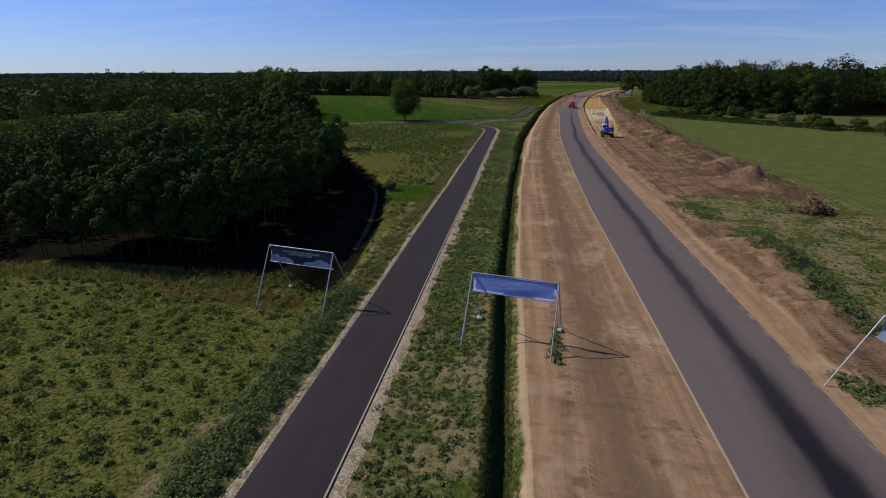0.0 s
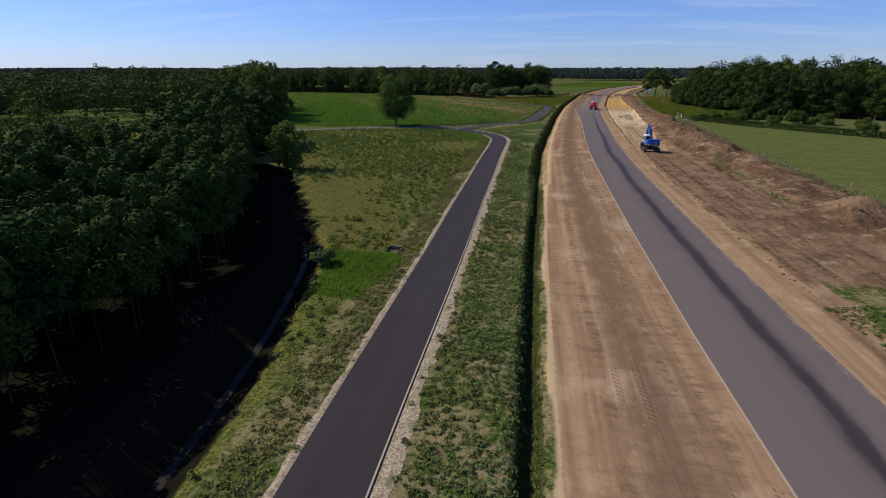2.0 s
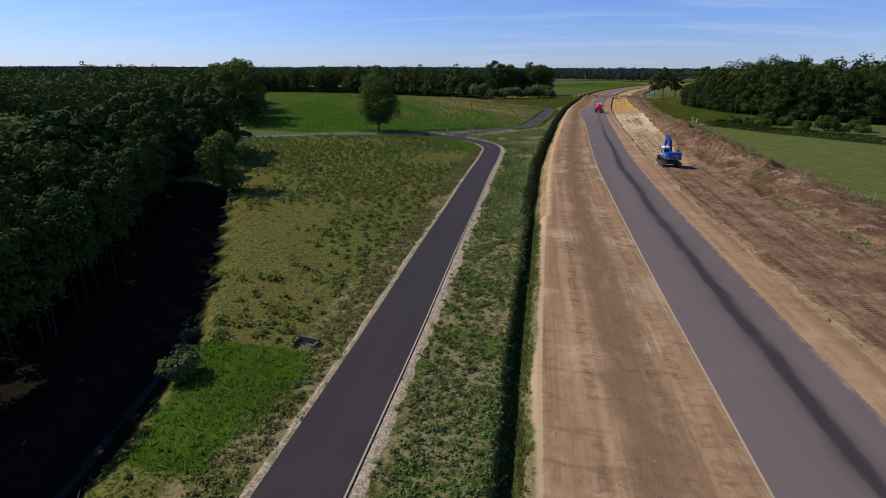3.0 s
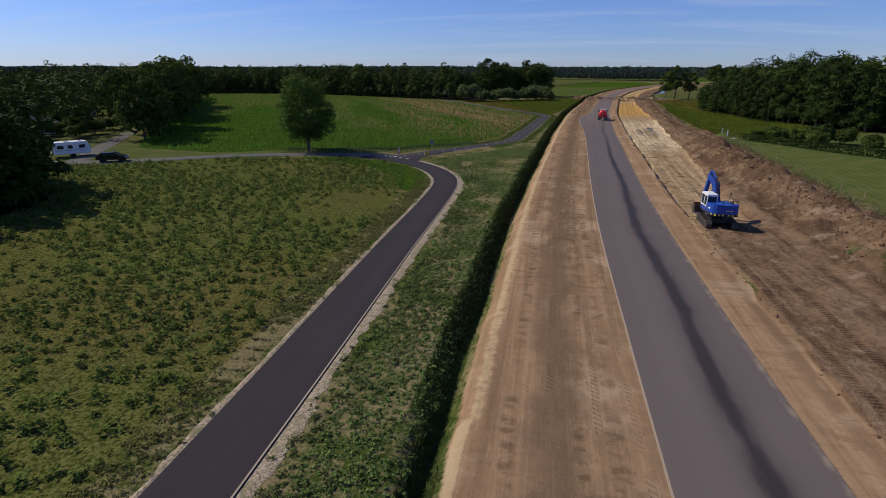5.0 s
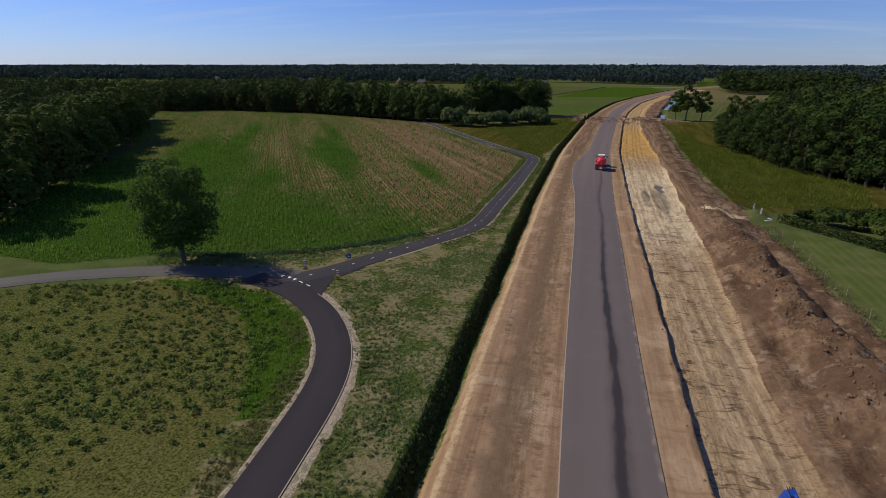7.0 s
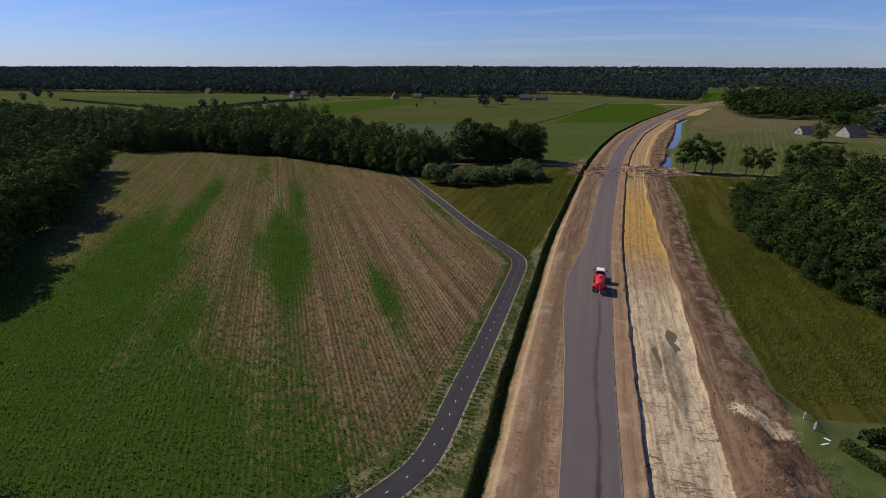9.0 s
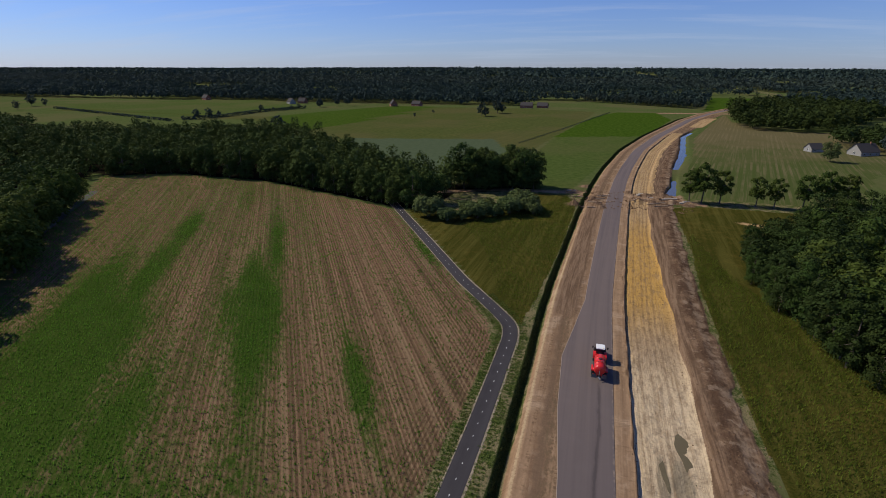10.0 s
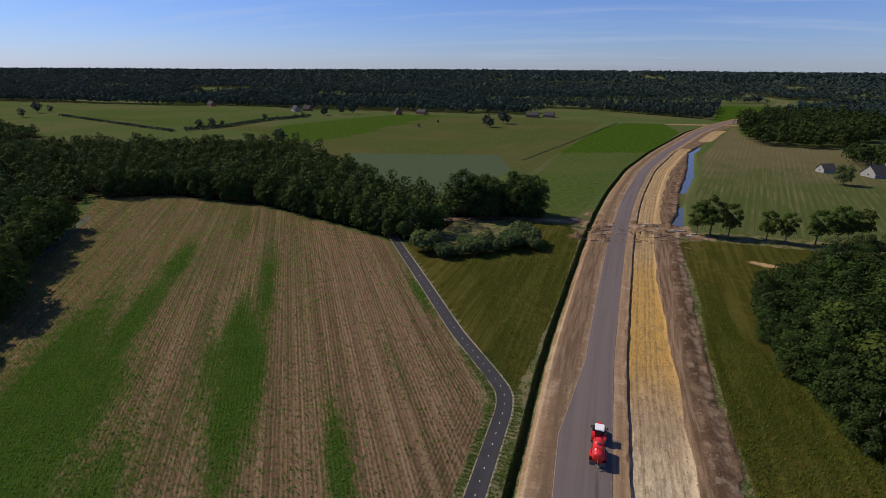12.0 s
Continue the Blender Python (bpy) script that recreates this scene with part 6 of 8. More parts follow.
# growth by the dug earth
places = [scatter([(15.8, 57), (19, 58), (20, 47), (18.5, 37), (16.5, 38), (16.8, 48)], 0.42, rng, 0.5)]
places += [scatter([(-0.45, 31.6), (0.1, 31.6), (0.1, 35.6), (-0.35, 35.6)], 0.3, rng, 0.5), scatter([(13.2, 30.5), (15.0, 30.5), (15.0, 33), (13.2, 33)], 0.36, rng, 0.5)]
clumps("rank_weeds", np.concatenate(places), 0.42, 34, 0.16, M_RANK, "rank nettles on a bank of topsoil", rng, 1.0)
places = scatter([(19, 20), (33, 20), (34, 120), (31.5, 120), (30, 98), (31, 85), (24, 74), (20, 66), (20, 45)], 0.8, rng, 0.5)
clumps("field_edge_grass", places, 0.32, 12, 0.18, M_TALL, "rough grass at the edge of the pasture", rng, 0.5)
ry = 96 + 112 * rng.rand(1700)
tufts("fence_line_grass", np.stack([edge_x(ry) + 21.6 + rng.rand(1700) * 2.2, ry], 1), 0.34, 6, M_BENT, "tall pale grass along the fence line", rng, 0.35, 0.14)
ry = 98 + 34 * rng.rand(60)
low = scatter([(13.4, 70), (16.5, 71), (18.5, 66), (17.2, 62.5), (14.6, 63)], 0.36, rng, 0.5)
clumps("soil_weeds", low, 0.24, 22, 0.12, M_DOCK, "low green weeds beside the road", rng, 0.7)
clumps("soil_weeds", np.stack([edge_x(ry) + 13 + rng.normal(size=60) * 0.6, ry], 1), 0.3, 20, 0.15, M_WEED, "green weeds on dug earth", rng)
hay_places = scatter([(-3.2, 268), (0, 285), (4.5, 320), (10, 374), (6, 390), (-8, 362), (-30, 338), (-18, 315), (-10, 284)], 0.75, rng, 0.5)
hay_places = np.concatenate([hay_places, scatter([(38, 220), (58, 223), (66, 244), (58, 280), (51, 300), (48, 320), (47, 345), (44, 330), (39.5, 296), (37, 265), (36, 244)], 0.55, rng, 0.5)])
tufts("hay_grass", hay_places, 0.5, 5, M_HAY, "tall uncut yellow-green meadow grass", rng, 0.42, 0.24, "plants", 0.7)

# loose clods on the dug earth
def clods(name, places, size, label):
    n = len(places)
    z = terrain(places[:, 0], places[:, 1])
    base = np.array([(1, 0, 0), (0, 1, 0), (-1, 0, 0), (0, -1, 0), (0, 0, 0.8), (0, 0, -0.5)], float)
    s = size * (0.35 + rng.rand(n) ** 3 * 1.6)
    shape = base[None] * (0.6 + 0.8 * rng.rand(n, 6, 1)) * s[:, None, None]
    a = rng.rand(n) * 6.283
    c, d = np.cos(a)[:, None], np.sin(a)[:, None]
    v = np.stack([shape[..., 0] * c - shape[..., 1] * d, shape[..., 0] * d + shape[..., 1] * c, shape[..., 2]], 2)
    v += np.concatenate([places, z[:, None] + 0.01], 1)[:, None]
    f = np.array([(0, 1, 4), (1, 2, 4), (2, 3, 4), (3, 0, 4), (1, 0, 5), (2, 1, 5), (3, 2, 5), (0, 3, 5)])
    faces = (np.arange(n)[:, None, None] * 6 + f[None]).reshape(-1, 3)
    tagged(new(name, mesh_from(name, v.reshape(-1, 3), faces, M_CLOD)), label, "earth clods", "", "stuff")


count = 3600
cy = 72 + 315 * rng.rand(count) ** 1.3
cu = np.where(rng.rand(count) < 0.97, 16.5 + rng.normal(size=count) * 2.4, 11 + rng.rand(count) * 3)
clods("earth_clods", np.stack([edge_x(cy) + cu, cy], 1), 0.11, "loose brown clods on the spoil bank")
count = 900
cy = 20 + 370 * rng.rand(count) ** 1.2
clods("earth_clods", np.stack([edge_x(cy) + rng.choice([2.75, 2.9, 3.0], count) + rng.normal(size=count) * 0.22, cy], 1), 0.085, "small clods along the edges of the graded sand")
count = 1500
cy = 128 + 92 * rng.rand(count)
clods("earth_clods", np.stack([edge_x(cy) + 15.2 + rng.normal(size=count) * np.where(rng.rand(count) < 0.6, 0.45, 1.6), cy], 1), 0.13, "dark broken clods along the crest of the spoil bank")
count = 900
clods("earth_clods", np.stack([8 + 46 * rng.rand(count), 372 + 32 * rng.rand(count)], 1), 0.32, "clods and rubble round the crossing works")

# far woods to the horizon
def far_wood(lo, hi, gap, height, spread, per_tree, leaf, label):
    gx, gy = np.meshgrid(np.arange(-hi * 1.35, hi * 1.0, gap), np.arange(lo, hi, gap))
    p = np.stack([gx.ravel(), gy.ravel()], 1) + rng.uniform(-0.5, 0.5, (gx.size, 2)) * gap
    ang = np.arctan2(p[:, 0], p[:, 1] - 150)
    keep = (ang > -1.02) & (ang < 0.55) & wooded(p[:, 0], p[:, 1])
    keep &= np.abs(p[:, 0] - edge_x(p[:, 1]) + 5) > 26
    for clear in (FAR_CLEAR, *FAR_GAPS):
        keep &= ~within_poly(p[:, 0], p[:, 1], clear)
    p = p[keep]
    canopy("far_wood", p, height, spread, per_tree, leaf, M_FAR_HAZED, label, rng, base=terrain(p[:, 0], p[:, 1]))


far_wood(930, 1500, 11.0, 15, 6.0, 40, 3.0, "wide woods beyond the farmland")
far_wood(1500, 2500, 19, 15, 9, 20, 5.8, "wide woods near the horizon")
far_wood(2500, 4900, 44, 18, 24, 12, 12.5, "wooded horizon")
canopy("woodland", scatter(FAR_WOOD, 8.6, rng), 15.5, 5.0, 150, 1.9, M_GROVE, "dark wood beside the far bend of the road", rng)
canopy("woodland", scatter(FARM_WOOD, 8.5, rng), 11.5, 4.8, 110, 1.7, M_GROVE, "farm trees behind the house", rng)


# ---------------------------------------------------------------- things
def box(bm, sx, sy, sz, x, y, z, rx=0, ry=0, rz=0, bevel=0.0):
    made = bmesh.ops.create_cube(bm, size=1.0, matrix=pose(x, y, z, rx, ry, rz) @ Matrix.Diagonal((sx, sy, sz, 1)))["verts"]
    if bevel:
        edges = list({e for v in made for e in v.link_edges})
        bmesh.ops.bevel(bm, geom=edges, offset=bevel, segments=2, profile=0.6, affect="EDGES")


def rod(bm, a, b, r, sides=8, r2=None):
    a, b = Vector(a), Vector(b)
    m = Matrix.Translation((a + b) / 2) @ (b - a).to_track_quat("Z", "Y").to_matrix().to_4x4()
    bmesh.ops.create_cone(bm, cap_ends=True, segments=sides, radius1=r, radius2=r if r2 is None else r2, depth=(b - a).length, matrix=m)


def turned(bm, profile, axis="y", at=(0, 0, 0), sides=28):
    """A body of revolution from (along, radius) pairs."""
    rings = []
    for along, r in profile:
        ring = []
        for k in range(sides):
            a = 2 * math.pi * k / sides
            p = {"y": (r * math.cos(a), along, r * math.sin(a)), "x": (along, r * math.cos(a), r * math.sin(a)), "z": (r * math.cos(a), r * math.sin(a), along)}[axis]
            ring.append(bm.verts.new(Vector(p) + Vector(at)))
        rings.append(ring)
    for one, two in zip(rings, rings[1:]):
        for k in range(sides):
            bm.faces.new((one[k], one[(k + 1) % sides], two[(k + 1) % sides], two[k])).smooth = True
    for ring in (rings[0], rings[-1]):
        bm.faces.new(ring)
    bmesh.ops.recalc_face_normals(bm, faces=bm.faces)


def extruded(bm, outline, x0, x1):
    """A plate with a (y, z) outline between two x."""
    sides = [[bm.verts.new((x, y, z)) for y, z in outline] for x in (x0, x1)]
    n = len(outline)
    for k in range(n):
        bm.faces.new((sides[0][k], sides[0][(k + 1) % n], sides[1][(k + 1) % n], sides[1][k]))
    bm.faces.new(sides[0][::-1]), bm.faces.new(sides[1])
    bmesh.ops.recalc_face_normals(bm, faces=bm.faces)


def one(*calls):
    """A bmesh filled by the given calls."""
    bm = bmesh.new()
    for f, *args in calls:
        f(bm, *args)
    return bm


M_BLUE = plain("blue_machine_paint", (0.012, 0.060, 0.33), 0.35, 0, 0.25, (0.12, 0.1, 0.09), 0.5)
M_WHITE = plain("white_paint", (0.78, 0.78, 0.76), 0.4, 0, 0.25, (0.4, 0.36, 0.3), 0.5)
M_RED = plain("red_tank_paint", (0.62, 0.022, 0.02), 0.3, 0, 0.18, (0.2, 0.09, 0.07), 0.5)
M_BLACK = plain("black_rubber", (0.02, 0.02, 0.021), 0.85, 0, 0.5, (0.11, 0.085, 0.06), 0.3)
M_STEEL = plain("galvanised_steel", (0.46, 0.47, 0.48), 0.45, 0.8, 0.3, (0.3, 0.28, 0.25), 0.5)
M_DARK = plain("dark_steel", (0.045, 0.043, 0.042), 0.6, 0.4, 0.55, (0.16, 0.12, 0.085), 0.4)
M_TRACK = plain("earthy_track_steel", (0.10, 0.08, 0.062), 0.75, 0.3, 0.6, (0.2, 0.145, 0.1), 0.3, 6)
M_GLASS = plain("dark_cab_glass", (0.022, 0.028, 0.032), 0.06, 0.0, 0.05, (0.1, 0.1, 0.1), 0.7)
M_YELLOW = plain("warning_yellow", (0.72, 0.50, 0.03), 0.5, 0, 0.3)
M_CHROME = plain("bright_piston", (0.65, 0.65, 0.66), 0.18, 1.0, 0.1)
M_BOARD = plain("mud_stained_board", (0.14, 0.125, 0.11), 0.8, 0, 0.6, (0.22, 0.17, 0.12), 0.3)
M_TIMBER = plain("weathered_timber", (0.30, 0.22, 0.145), 0.9, 0, 0.5, (0.12, 0.09, 0.06), 0.2)
M_CONCRETE = plain("pale_concrete", (0.48, 0.46, 0.42), 0.9, 0, 0.5, (0.26, 0.22, 0.17), 0.2)
M_PLASTER = plain("weathered_pale_plaster", (0.30, 0.29, 0.265), 0.85, 0, 0.4, (0.25, 0.22, 0.18), 0.2)
M_ROOF = plain("dark_roof_tiles", (0.070, 0.064, 0.060), 0.92, 0, 0.4, (0.12, 0.11, 0.1), 0.08)
M_BRICK = plain("red_brick", (0.28, 0.12, 0.075), 0.9, 0, 0.4, (0.3, 0.24, 0.2), 0.2)
M_VINYL = plain("blue_banner_back", (0.36, 0.47, 0.80), 0.5, 0, 0.2, (0.3, 0.36, 0.5), 0.4, 1.5)
M_PRINT = plain("dark_blue_banner_print", (0.040, 0.052, 0.095), 0.5, 0, 0.2, (0.1, 0.11, 0.16), 0.4, 1.5)
M_SKYBLUE = plain("pale_blue_print", (0.30, 0.40, 0.58), 0.5, 0, 0.2)
M_ROOT = plain("broken_roots", (0.13, 0.085, 0.055), 0.95, 0, 0.5, (0.06, 0.045, 0.03), 0.1)
M_CARBODY = plain("black_car_paint", (0.012, 0.013, 0.014), 0.2, 0.1, 0.1, (0.1, 0.1, 0.09), 0.6)


def wheel(parent, x, y, r, wide, hub, name="wheel"):
    """A tyre with lugs on a rim, turning about x."""
    h = wide / 2
    prof = [(-h, r * 0.62), (-h, r * 0.86), (-h * 0.8, r * 0.97), (-h * 0.3, r), (h * 0.3, r), (h * 0.8, r * 0.97), (h, r * 0.86), (h, r * 0.62)]
    bm = one((turned, prof, "x", (x, y, r)))
    n = 22
    for k in range(n):
        a = 360 * k / n
        for side in (-1, 1):
            m = pose(x, y, r, a + side * 4) @ pose(side * h * 0.45, 0, r, 0, 0, side * 28)
            made = bmesh.ops.create_cube(bm, size=1.0, matrix=m @ Matrix.Diagonal((wide * 0.5, 0.055 * r / 0.8, 0.07 * r / 0.8, 1)))
    tyre = part("tyre", bm, M_BLACK, parent)
    disc = [(-h * 0.9, r * 0.6), (-h * 0.5, r * 0.56), (-h * 0.35, r * 0.25), (-h * 0.35, 0.02), (h * 0.35, 0.02), (h * 0.35, r * 0.25), (h * 0.5, r * 0.56), (h * 0.9, r * 0.6)]
    rim = part("rim", one((turned, disc, "x", (x, y, r), 20)), hub, tyre)
    return tyre


M_MUDDY = plain("muddy_bucket_steel", (0.19, 0.145, 0.10), 0.8, 0.1, 0.6, (0.26, 0.19, 0.13), 0.3, 4)


def excavator():
    root = tagged(new("excavator"), "blue crawler excavator with a white cab on dug earth", "excavator")
    # undercarriage
    for s in (-1, 1):
        outline = []
        for k in range(10):
            a = math.pi / 2 + math.pi * k / 9
            outline.append((-1.75 + 0.44 * math.cos(a), 0.46 + 0.44 * math.sin(a)))
        for k in range(10):
            a = -math.pi / 2 + math.pi * k / 9
            outline.append((1.75 + 0.44 * math.cos(a), 0.46 + 0.44 * math.sin(a)))
        inner = [(y * 0.88, 0.46 + (z - 0.46) * 0.72) for y, z in outline]
        bm = one((extruded, outline, s * 1.27 - 0.29, s * 1.27 + 0.29))
        for k in range(17):
            y = -1.7 + 3.4 * k / 16
            box(bm, 0.62, 0.05, 0.05, s * 1.27, y, 0.92), box(bm, 0.62, 0.05, 0.05, s * 1.27, y, 0.01)
        for k in range(7):
            a = math.pi / 2 + math.pi * (k + 0.5) / 7
            box(bm, 0.62, 0.05, 0.06, s * 1.27, -1.75 + 0.46 * math.cos(a), 0.46 + 0.46 * math.sin(a), math.degrees(a) - 90)
            box(bm, 0.62, 0.05, 0.06, s * 1.27, 1.75 - 0.46 * math.cos(a), 0.46 + 0.46 * math.sin(a), 90 - math.degrees(a))
        track = part("track", bm, M_TRACK, root, "earth-caked steel crawler track")
        part("track_frame", one((extruded, inner, s * 1.27 - 0.31, s * 1.27 + 0.31)), M_DARK, track)
    part("lower_frame", one((box, 2.1, 1.9, 0.45, 0, 0, 0.72, 0, 0, 0, 0.05), (turned, [(0.9, 0.68), (1.12, 0.68)], "z")), M_DARK, root)
    # upper structure, turned a little to the left of the tracks
    turn = pose(0, 0.25, 0.3, 0, 0, 6)

    def up(name, bm, material, label="", parent=root):
        bmesh.ops.transform(bm, matrix=turn, verts=bm.verts)
        return part(name, bm, material, parent, label)

    up("deck", one((box, 2.75, 3.1, 0.22, 0, -0.35, 1.22, 0, 0, 0, 0.04)), M_DARK)
    hood = up("engine_hood", one((box, 2.7, 1.45, 0.95, 0, -0.95, 1.80, 0, 0, 0, 0.12), (box, 0.95, 1.5, 0.82, 0.87, 0.42, 1.72, 0, 0, 0, 0.1), (box, 0.55, 0.7, 0.16, -0.35, -1.1, 2.33, 0, 0, 0, 0.03), (box, 0.5, 0.55, 0.12, 0.55, -1.0, 2.32, 0, 0, 0, 0.03)), M_BLUE)
    bm = bmesh.new()
    prof = [(-1.38, -1.5), (-1.30, -1.95), (-0.95, -2.2), (0, -2.32), (0.95, -2.2), (1.30, -1.95), (1.38, -1.5)]
    low, high = [bm.verts.new((x, y, 1.25)) for x, y in prof], [bm.verts.new((x * 0.97, y * 0.985, 2.42)) for x, y in prof]
    for k in range(len(prof) - 1):
        bm.faces.new((low[k], low[k + 1], high[k + 1], high[k]))
    bm.faces.new(high), bm.faces.new(low[::-1]), bm.faces.new((low[-1], low[0], high[0], high[-1]))
    weight = up("counterweight", bm, M_BLUE)
    for k in range(len(prof) - 1):
        a, b = Vector((*prof[k], 1.34)), Vector((*prof[k + 1], 1.34))
        n = max(2, int((b - a).length / 0.17))
        for j in range(n):
            p, q = a.lerp(b, j / n), a.lerp(b, (j + 1) / n)
            mid, face = (p + q) / 2, (q - p).normalized()
            out = Vector((face.y, -face.x, 0)) * 0.012
            bm = one((box, (q - p).length * 0.98, 0.02, 0.16, 0, 0, 0))
            bmesh.ops.transform(bm, matrix=Matrix.Translation(mid + out) @ pose(0, 0, 0, 0, 0, math.degrees(math.atan2(face.y, face.x))), verts=bm.verts)
            up("warning_stripe", bm, M_YELLOW if j % 2 else M_BLACK, "", weight)
    up("name_plate", one((box, 0.5, 0.02, 0.1, 0.25, -2.64, 1.9), (box, 0.1, 0.02, 0.16, -0.12, -2.635, 1.9)), M_STEEL, "pale lettering bar", weight)
    up("name_plate", one((box, 0.02, 0.5, 0.13, -1.37, -1.2, 1.85)), M_WHITE, "pale lettering bar", hood)
    # cab
    cab = up("cab_floor", one((box, 1.0, 1.7, 0.5, -0.87, 0.55, 1.5, 0, 0, 0, 0.06)), M_BLUE)
    glass = [(0.02, 1.35, 0.95, -1.355, 0.55, 2.42), (0.02, 1.35, 0.95, -0.385, 0.55, 2.42), (0.86, 0.02, 1.15, -0.87, 1.38, 2.3), (0.86, 0.02, 0.85, -0.87, -0.28, 2.45)]
    for g in glass:
        up("window", one((box, *g)), M_GLASS, "", cab)
    bm = bmesh.new()
    for x in (-1.36, -0.38):
        for y in (-0.29, 0.5, 1.39):
            box(bm, 0.09, 0.09, 1.35, x, y, 2.35, 0, 0, 0, 0.02)
        box(bm, 0.09, 1.76, 0.1, x, 0.55, 1.8), box(bm, 0.09, 1.76, 0.1, x, 0.55, 2.95)
    for y in (-0.29, 1.39):
        box(bm, 0.98, 0.09, 0.1, -0.87, y, 1.95), box(bm, 0.98, 0.09, 0.1, -0.87, y, 2.95)
    up("cab_frame", bm, M_WHITE, "white cab frame", cab)
    up("cab_roof", one((box, 1.04, 1.78, 0.12, -0.87, 0.55, 3.05, 0, 0, 0, 0.04), (box, 0.6, 0.8, 0.04, -0.87, 0.7, 3.13, 0, 0, 0, 0.01)), M_WHITE, "white cab roof", cab)
    # boom, stick and bucket
    outline = [(0.55, 1.75), (0.95, 1.55), (2.4, 3.35), (4.2, 4.05), (4.3, 4.4), (3.6, 4.5), (1.95, 3.9)]
    boom = up("boom", one((extruded, outline, -0.02, 0.42), (box, 0.6, 0.5, 0.6, 0.2, 0.75, 1.75, 0, 0, 0, 0.05)), M_BLUE)
    up("boom_cylinder", one((rod, (-0.1, 1.25, 1.4), (-0.1, 2.2, 3.0), 0.1)), M_BLUE, "", boom)
    up("boom_cylinder", one((rod, (0.5, 1.25, 1.4), (0.5, 2.2, 3.0), 0.1)), M_BLUE, "", boom)
    for px in (-0.1, 0.5):
        up("piston", one((rod, (px, 2.2, 3.0), (px, 2.6, 3.65), 0.055)), M_CHROME, "bright piston rod", boom)
    up("stick_cylinder", one((rod, (0.2, 2.4, 4.3), (0.2, 3.7, 4.9), 0.1)), M_BLUE, "", boom)
    outline = [(3.75, 4.8), (4.1, 4.95), (4.55, 4.4), (5.45, 1.15), (5.2, 1.0), (4.15, 4.0)]
    stick = up("stick", one((extruded, outline, 0.04, 0.36)), M_BLUE)
    up("bucket_cylinder", one((rod, (0.2, 4.55, 4.3), (0.2, 5.65, 1.9), 0.08)), M_BLUE, "", stick)
    up("linkage", one((rod, (0.2, 5.65, 1.9), (0.2, 5.7, 0.9), 0.06), (rod, (0.2, 5.3, 1.3), (0.2, 5.65, 1.9), 0.06)), M_DARK, "", stick)
    bm = bmesh.new()
    shell = [(5.25, 0.95), (5.7, 0.85), (5.85, 0.3), (5.6, -0.2), (5.05, -0.42), (4.55, -0.25)]
    rows_v = [[bm.verts.new((x, y, z)) for y, z in shell] for x in (-0.75, 1.15)]
    for k in range(len(shell) - 1):
        bm.faces.new((rows_v[0][k], rows_v[0][k + 1], rows_v[1][k + 1], rows_v[1][k]))
    for r in rows_v:
        bm.faces.new(r)
    bmesh.ops.solidify(bm, geom=bm.faces[:], thickness=0.05)
    bucket = up("bucket", bm, M_MUDDY, "wide worn steel ditching bucket")
    up("cutting_edge", one((box, 1.95, 0.22, 0.04, 0.2, 4.5, -0.26, 20)), M_STEEL, "", bucket)
    for x in (0.0, 0.13, 0.27, 0.38):
        up("hose", one((rod, (x, 0.9, 2.3), (x + 0.02, 1.9, 4.02), 0.028, 6), (rod, (x + 0.02, 1.9, 4.02), (x, 3.5, 4.66), 0.028, 6), (rod, (x, 3.5, 4.66), (x, 4.3, 4.9), 0.028, 6)), M_BLACK, "black hydraulic hoses", boom)
    for x, y, sx, sy in ((-0.9, -1.5, 0.5, 0.3), (0.1, -0.6, 0.4, 0.35), (0.9, -0.5, 0.55, 0.5), (0.95, -1.55, 0.45, 0.3)):
        up("hatch", one((box, sx, sy, 0.09, x, y, 2.31, 0, 0, 0, 0.02)), M_DARK, "dark service hatch", hood)
    # rails, mirrors, exhaust
    bm = bmesh.new()
    for a, b in (((0.45, -1.6, 2.25), (0.45, -1.6, 2.75)), ((1.25, -1.6, 2.25), (1.25, -1.6, 2.75)), ((0.45, -1.6, 2.75), (1.25, -1.6, 2.75)), ((1.25, -1.6, 2.75), (1.3, 0.9, 2.7)), ((1.3, 0.9, 2.1), (1.3, 0.9, 2.7)), ((1.28, -0.4, 2.2), (1.28, -0.4, 2.72))):
        rod(bm, a, b, 0.025, 6)
    up("handrail", bm, M_DARK)
    up("mirror", one((rod, (1.3, 0.9, 2.6), (1.5, 1.1, 2.9), 0.02, 6), (box, 0.05, 0.2, 0.3, 1.52, 1.12, 2.95, 0, 0, 20, 0.02)), M_BLACK)
    up("mirror", one((rod, (-1.38, 1.35, 2.8), (-1.62, 1.45, 2.75), 0.02, 6), (box, 0.05, 0.2, 0.3, -1.65, 1.46, 2.7, 0, 0, -20, 0.02)), M_BLACK)
    up("exhaust", one((rod, (0.75, -1.6, 2.25), (0.75, -1.6, 2.75), 0.07)), M_DARK)
    return root


